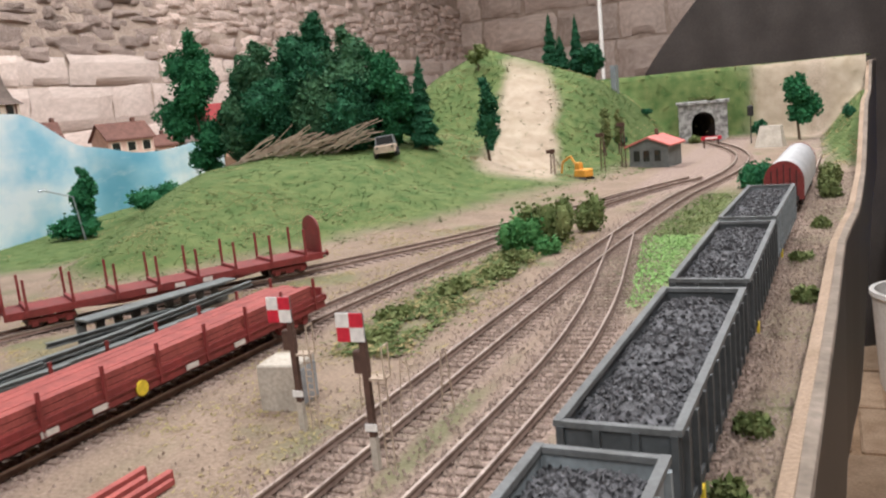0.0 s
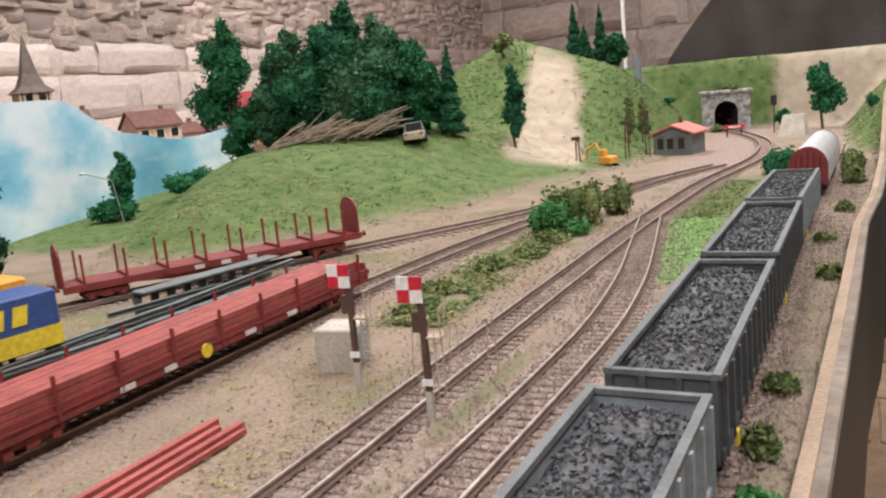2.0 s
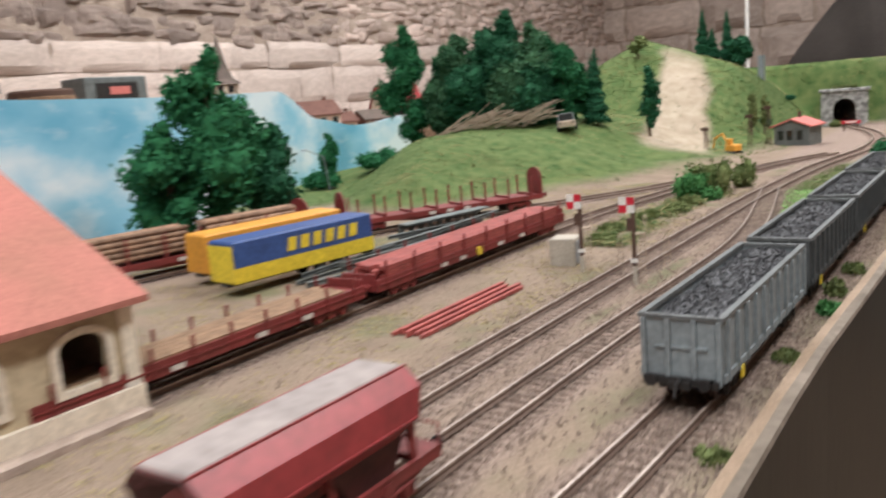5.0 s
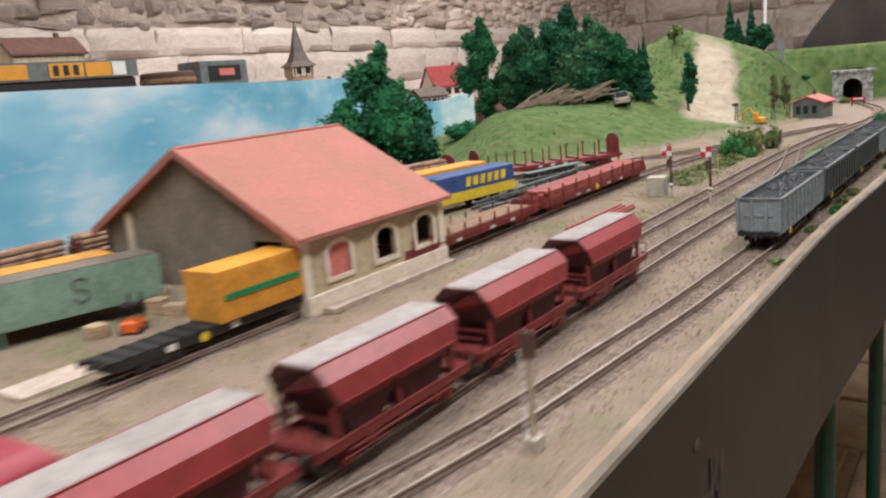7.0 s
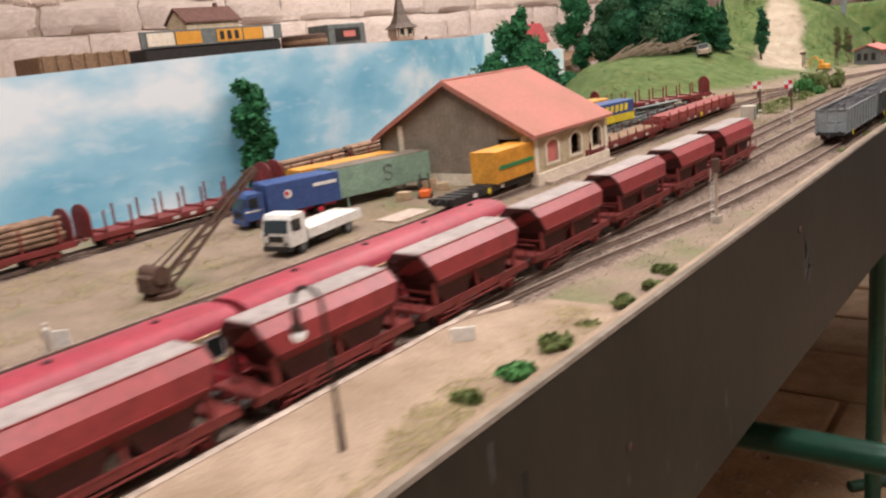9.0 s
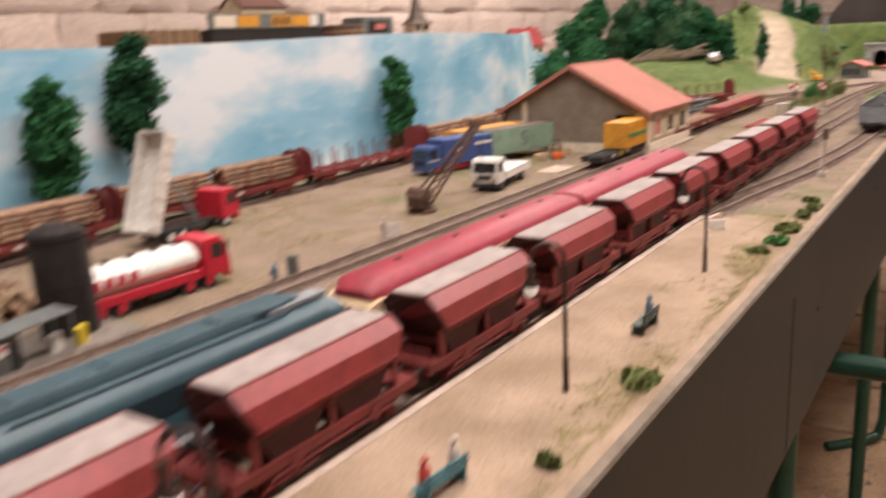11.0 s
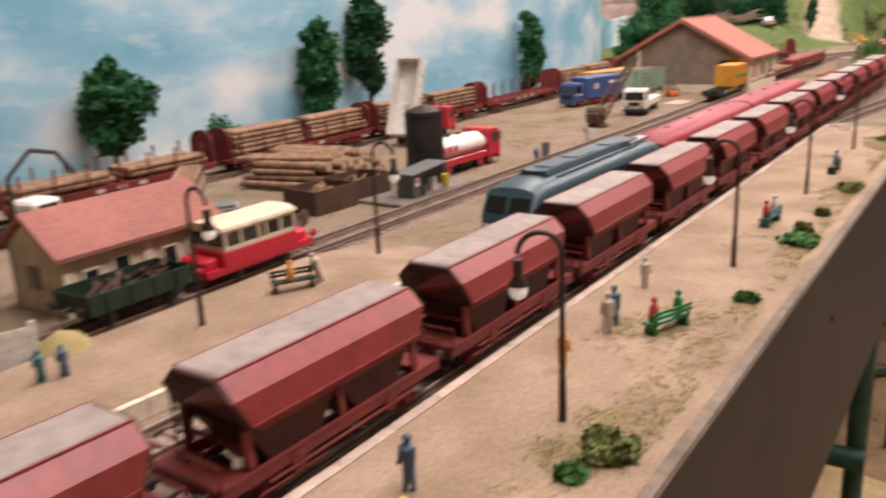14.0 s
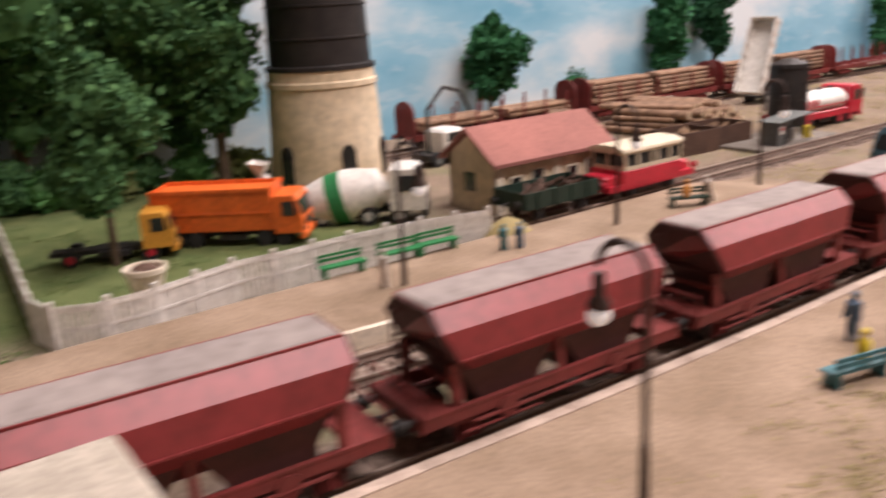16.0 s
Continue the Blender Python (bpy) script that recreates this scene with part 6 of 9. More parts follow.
def blue_lorry(at):
    t, b = lorry("covered_lorry", at, "blue lorry with a blue tarpaulin body and red wheels", "blue", 0.104, (0.036, -0.028), rim="red", frame="red")
    body = part("tarpaulin_body", Mesh().box(-0.0150, 0.0150, -0.052, b - 0.003, 0.0105, 0.0400, 0.0012), "blue", t)
    for s in (-1, 1):
        part("side_bar", Mesh().box(s * 0.0151, s * 0.0156, -0.048, -0.022, 0.0290, 0.0322), "white", body, "pale bar in place of lettering")
        part("round_mark", Mesh().tube((s * 0.0148, 0.006, 0.0270), (s * 0.0156, 0.006, 0.0270), 0.0042, 14), "white", body)
        part("round_mark", Mesh().tube((s * 0.0150, 0.0072, 0.0275), (s * 0.0158, 0.0072, 0.0275), 0.0022, 14), "red", body)
        part("cab_stripe", Mesh().box(s * 0.0145, s * 0.0149, 0.034, 0.051, 0.0170, 0.0180), "white", body)
    return t


def dump_lorry(at):
    t, b = lorry("dump_lorry", at, "orange dump lorry with a high orange body", "orange", 0.112, (0.040, 0.026, -0.026, -0.040), rim="tyre")
    m = Mesh()
    o = [(-0.0135, 0.0110), (0.0135, 0.0110), (0.0150, 0.0385), (0.0142, 0.0385), (0.0128, 0.0125), (-0.0128, 0.0125), (-0.0142, 0.0385), (-0.0150, 0.0385)]
    m.prism(o, -0.056, b - 0.001)
    m.box(-0.0145, 0.0145, -0.056, -0.055, 0.0110, 0.0385)
    m.box(-0.0145, 0.0145, b - 0.002, b - 0.001, 0.0110, 0.0400)
    part("dump_body", m, "orange", t)
    m = Mesh()
    for s in (-1, 1):
        m.box(s * 0.0148, s * 0.0160, -0.056, b, 0.0370, 0.0392)
        m.box(s * 0.0138, s * 0.0148, -0.056, b, 0.0225, 0.0235)
    part("body_rim", m, "orange", t)
    part("load_cover", Mesh().box(-0.0136, 0.0136, -0.0548, b - 0.0025, 0.0340, 0.0372, 0.002), "orange", t, "flat orange sheet over the load")
    return t


def mixer_lorry(at):
    t, b = lorry("mixer_lorry", at, "white concrete mixer lorry with a green band on its drum", "white", 0.100, (0.034, 0.015, -0.0125, -0.026), rim="aluminium")
    drum = thing_part("mixer_drum", t, Matrix.Translation((0, b - 0.003, 0.0215)) @ Matrix.Rotation(radians(104), 4, "X") @ Matrix.Scale(1.20, 4))
    part("drum_shell", Mesh().lathe([(0.004, 0.0), (0.0098, 0.003), (0.0136, 0.017), (0.0140, 0.021)], seg=24), "white", drum, "white drum", True)
    part("drum_band", Mesh().lathe([(0.0141, 0.021), (0.0138, 0.029)], seg=24), "green", drum, "green band", True)
    part("drum_cone", Mesh().lathe([(0.0137, 0.029), (0.0098, 0.046), (0.0058, 0.058), (0.0066, 0.060)], seg=24), "white", drum, "white drum", True)
    m = Mesh().box(-0.008, 0.008, -0.050, -0.040, 0.0095, 0.0200)
    m.tube((0, -0.046, 0.030), (0, -0.058, 0.018), 0.0030, 8)
    m.add([(-0.007, -0.045, 0.038), (0.007, -0.045, 0.038), (0.004, -0.050, 0.030), (-0.004, -0.050, 0.030), (-0.007, -0.056, 0.040), (0.007, -0.056, 0.040)], [(0, 1, 2, 3), (3, 2, 5, 4), (0, 3, 4), (1, 5, 2)])
    part("chute", m, "white", t)
    part("water_tank", Mesh().tube((-0.012, b - 0.002, 0.018), (0.012, b - 0.002, 0.018), 0.0035, 10), "white", t)
    return t


def old_lorry(at):
    t, b = lorry("cab_lorry", at, "yellow-orange lorry cab with a bare chassis", "container_orange", 0.085, (0.026, -0.026), rim="red")
    return t


def trailer(at, top, low, label, lettered):
    t = thing("lorry_trailer", label, "trailer", "lorry trailers", at=at)
    L = 0.068
    part("lower_side", Mesh().box(-0.0147, 0.0147, -L, L, 0.0105, 0.0215), low, t)
    part("tarpaulin", Mesh().box(-0.0148, 0.0148, -L, L, 0.0216, 0.0405, 0.0012), top, t)
    if lettered:
        for s in (-1, 1):
            bars(t, s * 0.01485, -0.020, 0.054, 0.0255, 0.0355, 6, "yellow", 0.002)
        part("rear_frame", Mesh().box(-0.0147, 0.0147, -L - 0.0005, -L, 0.0110, 0.0375), "yellow", t)
    m = Mesh().box(-0.005, 0.005, -L, L, 0.0075, 0.0105)
    m.box(-0.0135, -0.011, -0.02, 0.02, 0.004, 0.0105)
    m.box(-0.010, -0.008, 0.040, 0.043, 0.0005, 0.0105)
    m.box(0.008, 0.010, 0.040, 0.043, 0.0005, 0.0105)
    part("chassis", m, "black", t)
    for y in (0.012, 0.030) if lettered else (-0.030, -0.046):
        for s in (-1, 1):
            wheel(t, s * 0.0112, y)
    return t


def container(at, colour, label, length, legs, mark=None):
    t = thing("container", label, "container", "containers", at=at)
    L, z = length / 2, legs
    m = Mesh().box(-0.0142, 0.0142, -L, L, z, z + 0.0300)
    shell = part("shell", m, colour, t)
    for s in (-1, 1):
        for y in np.arange(-L + 0.003, L - 0.002, 0.0038):
            part("side_rib", Mesh().box(s * 0.0142, s * 0.0146, y, y + 0.0017, z + 0.0015, z + 0.0285), colour, shell)
        for e in (-1, 1):
            part("corner_post", Mesh().box(s * 0.0136, s * 0.0149, e * (L - 0.0012), e * (L + 0.0004), z, z + 0.0302), colour, t)
    if legs > 0.005:
        for s in (-1, 1):
            for e in (-1, 1):
                part("leg", Mesh().box(s * 0.0125 - 0.0007, s * 0.0125 + 0.0007, e * (L - 0.016) - 0.0007, e * (L - 0.016) + 0.0007, 0.0, z), colour, t)
    if mark == "ring" or legs > 0.005:
        part("roof_sheet", Mesh().box(-0.0140, 0.0140, -L + 0.0006, L - 0.0006, z + 0.0301, z + 0.0308), "fascia_edge" if mark else colour, t, "rusty brown roof sheet" if mark else "")
    if mark == "ring":
        m = Mesh()
        for c, sgn in ((0.0205, 1), (0.0125, -1)):
            pts = [(0.01475, 0.006 + sgn * 0.0046 * math.cos(a), z + c + sgn * 0.0040 * math.sin(a)) for a in np.linspace(0.3, 4.7, 12)]
            m.path(pts, 0.0008, 5)
        part("painted_mark", m, "grey_metal", t, "dark painted curl")
    if mark == "stripe":
        part("painted_stripe", Mesh().box(0.0146, 0.0152, -L + 0.004, L - 0.002, z + 0.0125, z + 0.0160), "green", t, "green stripe")
    return t


def forklift(at):
    t = thing("forklift", "orange and black forklift", "forklift", at=at)
    part("body", Mesh().box(-0.006, 0.006, -0.009, 0.007, 0.002, 0.009, 0.0012), "orange", t)
    m = Mesh()
    for s in (-1, 1):
        m.path([(s * 0.0055, 0.005, 0.008), (s * 0.005, 0.003, 0.019), (s * 0.005, -0.006, 0.019), (s * 0.0055, -0.008, 0.009)], 0.0005, 5)
        m.box(s * 0.004 - 0.0006, s * 0.004 + 0.0006, 0.0088, 0.0100, 0.001, 0.024)
        m.box(s * 0.003 - 0.0006, s * 0.003 + 0.0006, 0.010, 0.020, 0.0012, 0.0018)
    m.box(-0.0055, 0.0055, -0.006, 0.003, 0.0188, 0.0196)
    part("mast", m, "black", t)
    for y in (-0.006, 0.005):
        for s in (-1, 1):
            wheel(t, s * 0.0058, y, 0.0026, 0.002)


def yard_crane():
    t = thing("yard_crane", "brown iron yard crane with a slanting lattice jib", "crane", at=pose(-0.318, -0.652, 0))
    part("turntable", Mesh().lathe([(0.013, 0), (0.013, 0.003), (0.010, 0.004), (0.010, 0.006)], seg=20), "rust_brown", t)
    m = Mesh().box(-0.008, 0.008, -0.014, 0.004, 0.006, 0.018, 0.0015)
    m.tube((-0.010, -0.004, 0.017), (0.010, -0.004, 0.017), 0.0065, 14)
    part("winch", m, "rust_brown", t)
    tip = Vector((0.012, 0.088, 0.074))
    m = Mesh()
    foot = [Vector((s * 0.008, 0.004, 0.008)) for s in (-1, 1)]
    head = [tip + Vector((s * 0.0025, 0, 0)) for s in (-1, 1)]
    for a, b in zip(foot, head):
        m.tube(a, b, 0.0014, 6)
        m.tube(a + Vector((0, -0.004, 0.006)), b + Vector((0, -0.001, 0.002)), 0.0009, 6)
    for k in range(9):
        u, v = k / 9, (k + 1) / 9
        m.tube(foot[0].lerp(head[0], u), foot[1].lerp(head[1], v), 0.0006, 5)
        m.tube(foot[1].lerp(head[1], u), foot[0].lerp(head[0], v), 0.0006, 5)
    part("jib", m, "rust_brown", t)
    m = Mesh().tube((0, -0.010, 0.020), tip, 0.0005, 5)
    m.tube(tip, tip + Vector((0, 0.001, -0.050)), 0.0004, 5)
    part("cable", m, "black", t)
    part("hook", Mesh().ball(tip + Vector((0, 0.001, -0.051)), 0.0018, 8), "black", t)


def build_yard():
    goods_shed()
    small_house()
    water_tower()
    tanker(pose(-0.327, -0.946, 0, 0, 0, -2))
    tipper(pose(-0.463, -0.800, 0, 0, 0, 6))
    flatbed(pose(-0.321, -0.498, 0, 0, 0, 189))
    blue_lorry(pose(-0.424, -0.432, 0, 0, 0, 164))
    trailer(pose(-0.376, 0.146, 0, 0, 0, -8), "blue", "yellow", "blue and yellow covered lorry trailer", True)
    trailer(pose(-0.428, 0.168, 0, 0, 0, -9), "container_orange", "container_orange", "orange box trailer beside the blue one", False)
    container(pose(-0.398, -0.330, 0, 0, 0, -14), "container_green", "weathered pale green container on legs", 0.122, 0.011, "ring")
    container(pose(-0.432, -0.340, 0, 0, 0, -14), "container_orange", "faded orange container on legs", 0.122, 0.011)
    t = thing("container_wagon", "black container flat wagon", "wagon", at=on_track(T4, -0.298) @ Matrix.Diagonal((0.84, 1, 1, 1)))
    m = Mesh().box(-0.0135, 0.0135, -0.098, 0.098, 0.0105, 0.0125)
    for s in (-1, 1):
        m.box(s * 0.0118, s * 0.0138, -0.098, 0.098, 0.0070, 0.0125)
    m.box(-0.0135, 0.0135, -0.100, -0.098, 0.007, 0.0135)
    part("deck", m, "black", t)
    for y in np.arange(-0.09, 0.09, 0.012):
        part("cross_bearer", Mesh().box(-0.0132, 0.0132, y, y + 0.002, 0.0125, 0.0134), "black", t)
    for y in (-0.066, -0.02):
        part("marking_plate", Mesh().box(0.0139, 0.0144, y, y + 0.006, 0.008, 0.0115), "white", t)
    part("yellow_disc", Mesh().tube((0.0139, -0.040, 0.009), (0.0146, -0.040, 0.009), 0.0028, 12), "yellow", t)
    bogie(t, -0.070, colour="black")
    bogie(t, 0.070, colour="black")
    buffers(t, (-0.105, 0.105))
    container(on_track(T4, -0.2925) @ Matrix.Translation((0, 0, 0.0132)), "container_orange", "yellow-orange container with a green stripe", 0.068, 0.0, "stripe")
    forklift(pose(-0.342, -0.320, 0, 0, 0, 35))
    for k, (x, y, n) in enumerate(((-0.356, -0.338, 4), (-0.362, -0.285, 5), (-0.376, -0.272, 6), (-0.345, -0.285, 4))):
        t = thing("pallet_stack", "stack of pale wooden pallets", "pallet", "pallets", at=pose(x, y, 0, 0, 0, 12 * k))
        for q in range(n):
            m = Mesh()
            for d in (-0.005, 0, 0.005):
                m.box(-0.0065, 0.0065, d - 0.0006, d + 0.0006, q * 0.0024, q * 0.0024 + 0.0012)
            for d in np.linspace(-0.0058, 0.0046, 5):
                m.box(d, d + 0.0012, -0.006, 0.006, q * 0.0024 + 0.0012, q * 0.0024 + 0.0017)
            part("pallet", m, "log_end", t)
    yard_crane()
    # a loading ramp of planks by the wagon
    solid("plank_ramp", Mesh().box(-0.318, -0.292, -0.425, -0.375, 0.0, 0.0016), "kerb", "flat pale planks lying by the yard track", "planks")
    # black storage tank on its pad
    solid("concrete_pad", Mesh().box(-0.335, -0.280, -1.090, -0.985, 0.0, 0.003, 0.0008), "pad_grey", "dark grey concrete pad under the oil tank", "pad")
    t = thing("oil_tank", "upright black oil tank with a railing", "tank", at=pose(-0.3145, -1.009, 0.003) @ Matrix.Diagonal((0.95, 0.95, 1.09, 1)))
    part("shell", Mesh().lathe([(0.0165, 0), (0.0165, 0.052), (0.0160, 0.0535), (0.006, 0.0570), (0.002, 0.0575)], seg=28), "tank_black", t, smooth=True)
    m = Mesh()
    for z in (0.004, 0.026, 0.050):
        m.lathe([(0.0165, z), (0.0170, z), (0.0170, z + 0.001), (0.0165, z + 0.001)], seg=28)
    part("hoop", m, "tank_black", t)
    m = Mesh()
    for i in range(12):
        a = 2 * math.pi * i / 12
        m.tube((0.0155 * math.cos(a), 0.0155 * math.sin(a), 0.052), (0.0155 * math.cos(a), 0.0155 * math.sin(a), 0.0585), 0.0003, 4)
    m.tube((0.0175, -0.002, 0), (0.0175, -0.002, 0.056), 0.0004, 5)
    m.tube((0.0175, 0.002, 0), (0.0175, 0.002, 0.056), 0.0004, 5)
    part("railing", m, "black", t)
    t = thing("fuel_kiosk", "dark grey fuel kiosk with a thin flat canopy", "kiosk", at=pose(-0.2905, -1.062, 0.003))
    part("cabin", Mesh().box(-0.0075, 0.0075, -0.009, 0.006, 0, 0.0180), "rim_grey", t)
    part("door_panel", Mesh().box(0.0076, 0.0080, 0.0005, 0.0050, 0.001, 0.0150), "tank_black", t)
    part("canopy", Mesh().add([(-0.010, -0.012, 0.0181), (0.010, -0.012, 0.0181), (0.010, 0.036, 0.0215), (-0.010, 0.036, 0.0215), (-0.010, -0.012, 0.0190), (0.010, -0.012, 0.0190), (0.010, 0.036, 0.0224), (-0.010, 0.036, 0.0224)], [(0, 1, 2, 3), (4, 7, 6, 5), (0, 4, 5, 1), (1, 5, 6, 2), (2, 6, 7, 3), (3, 7, 4, 0)]), "grey_metal", t)
    for x in (-0.009, 0.009):
        part("canopy_post", Mesh().tube((x, 0.034, 0), (x, 0.034, 0.0212), 0.0006, 6), "grey_metal", t)
    part("notice", Mesh().box(0.0076, 0.0081, -0.0065, -0.0015, 0.009, 0.0150), "white", t, "white notice board")
    part("notice_bar", Mesh().box(0.0082, 0.0085, -0.006, -0.002, 0.0125, 0.0140), "red", t)
    solid("fuel_pump", Mesh().box(-0.294, -0.289, -1.036, -1.030, 0.003, 0.0125, 0.0006), "white", "white and red fuel pump under the canopy", "pump")
    solid("fuel_pump", Mesh().box(-0.291, -0.286, -1.022, -1.017, 0.003, 0.0130, 0.0006), "yellow", "yellow fuel pump on the concrete pad", "pump")
    # two open iron bins with scrap
    for y0, y1 in ((-1.135, -1.093), (-1.090, -1.050)):
        t = thing("scrap_bin", "open brown iron bin with scrap wood", "bin", "scrap bins", at=pose(-0.338, (y0 + y1) / 2, 0, 0, 0, -4))
        h2 = (y1 - y0) / 2
        m = Mesh()
        for s in (-1, 1):
            m.box(s * 0.017 - 0.0005, s * 0.017 + 0.0005, -h2, h2, 0, 0.018)
        for s in (-1, 1):
            m.box(-0.017, 0.017, s * h2 - 0.0005, s * h2 + 0.0005, 0, 0.018)
        m.box(-0.017, 0.017, -h2, h2, 0, 0.010)
        part("bin_shell", m, "rust_brown", t)
        for k in range(7):
            x, y = rnd.uniform(-0.011, 0.011), rnd.uniform(-h2 + 0.006, h2 - 0.006)
            a = rnd.uniform(0, 3)
            part("scrap_piece", Mesh().tube((x - 0.005 * math.cos(a), y - 0.005 * math.sin(a), 0.0115), (x + 0.005 * math.cos(a), y + 0.005 * math.sin(a), 0.0165), 0.0012, 6), "timber", t)
    # wheelsets lying in front of the bins
    for k in range(4):
        t = thing("spare_wheelset", "rusty spare wheelset on the ground", "wheelset", "spare wheelsets", at=pose(-0.322 + 0.002 * k, -1.160 - 0.012 * k, 0, 0, 0, 20))
        for s in (-1, 1):
            part("wheel", Mesh().tube((s * 0.008 - 0.001, 0, 0.0055), (s * 0.008 + 0.001, 0, 0.0055), 0.0055, 16), "rust_brown", t)
        part("axle", Mesh().tube((-0.008, 0, 0.0055), (0.008, 0, 0.0055), 0.001, 6), "rust_brown", t)
    # log stacks
    def stack(x, y, w, rows, length, turn, label):
        t = thing("log_stack", label, "logs", "log stacks", at=pose(x, y, 0, 0, 0, turn))
        for row in range(rows):
            n = int(w / 0.0066) - int(row * 1.2)
            for i in range(max(n, 1)):
                r = rnd.uniform(0.0022, 0.0040)
                px = (i - (n - 1) / 2) * 0.0066 + rnd.uniform(-0.0014, 0.0014)
                z = 0.0034 + row * 0.0052 + rnd.uniform(0, 0.0012)
                half, sh, yaw = length / 2 * rnd.uniform(0.70, 1.05), rnd.uniform(-0.011, 0.004), rnd.uniform(-0.13, 0.13)
                p, q = Vector((px - half * yaw, -half + sh, z)), Vector((px + half * yaw, half + sh, z + rnd.uniform(-0.0015, 0.0015)))
                d = (q - p).normalized()
                r2 = r * rnd.uniform(0.8, 1.0)
                log = part("log", Mesh().tube(p, q, r, 10, r2), "bark", t, smooth=True)
                part("cut_end", Mesh().tube(p - d * 0.0003, p + d * 0.0002, r * 0.90, 10), "log_end", log)
                part("cut_end", Mesh().tube(q - d * 0.0002, q + d * 0.0003, r2 * 0.90, 10), "log_end", log)
    stack(-0.425, -1.038, 0.090, 5, 0.085, 102, "stack of brown logs with pale cut ends")
    stack(-0.390, -1.030, 0.074, 4, 0.042, 92, "low stack of brown logs with pale cut ends")
    t = thing("log_trailer", "small timber trailer loaded with logs", "trailer", at=pose(-0.445, -1.150, 0, 0, 0, 45) @ Matrix.Scale(0.8, 4))
    part("chassis", Mesh().box(-0.010, 0.010, -0.035, 0.035, 0.009, 0.0108), "grey_metal", t)
    for row in range(4):
        for i in range(5 - row // 2):
            r = rnd.uniform(0.0026, 0.0036)
            px, z = (i - 2 + row * 0.25) * 0.0062, 0.0142 + row * 0.0058
            log = part("log", Mesh().tube((px, -0.040 + rnd.uniform(-0.005, 0.005), z), (px, 0.040, z), r, 9), "bark", t, smooth=True)
            part("cut_end", Mesh().tube((px, -0.0462, z), (px, -0.0445, z), r * 0.9, 9), "log_end", log)
    for y in (-0.022, 0.022):
        for s in (-1, 1):
            wheel(t, s * 0.012, y, 0.006, 0.0035, "aluminium")
    # grey van
    t = thing("grey_van", "old grey delivery van", "van", at=pose(-0.347, -1.205, 0, 0, 0, -38))
    o = [(-0.026, 0.004), (0.026, 0.004), (0.026, 0.011), (0.018, 0.0125), (0.013, 0.0205), (-0.025, 0.0215), (-0.026, 0.020)]
    part("body", Mesh().loft([[(x, y, z) for y, z in o] for x in (-0.0098, 0.0098)]), "aluminium", t)
    part("roof", Mesh().box(-0.0095, 0.0095, -0.025, 0.012, 0.0214, 0.0224, 0.0005), "grey_metal", t)
    for s in (-1, 1):
        part("side_window", Mesh().box(s * 0.0098, s * 0.0102, 0.004, 0.0125, 0.0135, 0.0190), "window", t)
        for y in (-0.016, 0.016):
            wheel(t, s * 0.0088, y, 0.0038, 0.0028)
    part("windscreen", Mesh().add([(-0.0085, 0.0182, 0.0130), (0.0085, 0.0182, 0.0130), (0.008, 0.0142, 0.0195), (-0.008, 0.0142, 0.0195), (-0.0085, 0.0172, 0.0130), (0.0085, 0.0172, 0.0130), (0.008, 0.0132, 0.0195), (-0.008, 0.0132, 0.0195)], [(0, 1, 2, 3), (4, 7, 6, 5), (0, 4, 5, 1), (1, 5, 6, 2), (2, 6, 7, 3), (3, 7, 4, 0)]), "window", t)
    # the small railcar and its trailer on the yard track
    t = thing("rail_tractor", "small red rail tractor with a cream cab", "railcar", at=on_track(T4, -1.258) @ Matrix.Diagonal((1, 0.80, 0.97, 1)))
    part("frame", Mesh().box(-0.0135, 0.0135, -0.050, 0.050, 0.0068, 0.0105), "red", t)
    part("lower_body", Mesh().box(-0.0138, 0.0138, -0.036, 0.034, 0.0085, 0.0190, 0.0008), "red", t)
    hood = part("hood", Mesh().box(-0.0100, 0.0100, -0.049, -0.036, 0.0100, 0.0165, 0.0015), "red", t)
    part("hood", Mesh().box(-0.0100, 0.0100, 0.034, 0.049, 0.0100, 0.0165, 0.0015), "red", t)
    m = Mesh()
    zc = [0.0190, 0.0215, 0.0285, 0.0305]
    m.box(-0.0136, 0.0136, -0.034, 0.032, 0.0190, 0.0212)
    m.box(-0.0136, 0.0136, -0.034, 0.032, 0.0288, 0.0305)
    for s in (-1, 1):
        for y in (-0.034, -0.020, -0.004, 0.003, 0.017, 0.0305):
            m.box(s * 0.0136 - 0.0006, s * 0.0136 + 0.0006, y, y + 0.0016, 0.0210, 0.0290)
    for y in (-0.034, 0.0308):
        for x in (-0.0136, -0.001, 0.0122):
            m.box(x, x + 0.0014, y, y + 0.0012, 0.0210, 0.0290)
    cab = part("cab", m, "tractor_cream", t, "cream windowed cab")
    part("roof", Mesh().loft([[(-0.0145, y, 0.0305), (0.0145, y, 0.0305), (0.0140, y, 0.0322), (0.007, y, 0.0342), (-0.007, y, 0.0342), (-0.0140, y, 0.0322)] for y in (-0.036, 0.034)]), "tractor_cream", t)
    part("glazing", Mesh().box(-0.0130, 0.0130, -0.0332, 0.0312, 0.0212, 0.0288), "window", cab)
    wheelset(t, -0.022, axlebox="black")
    wheelset(t, 0.022, axlebox="black")
    buffers(t, (-0.055, 0.055), colour="red")
    t = thing("low_wagon", "dark green low wagon loaded with scrap", "wagon", at=on_track(T4, -1.337) @ Matrix.Diagonal((1, 0.66, 1, 1)))
    m = Mesh().box(-0.0135, 0.0135, -0.044, 0.044, 0.0090, 0.0110)
    for s in (-1, 1):
        m.box(s * 0.0130, s * 0.0138, -0.044, 0.044, 0.0090, 0.0185)
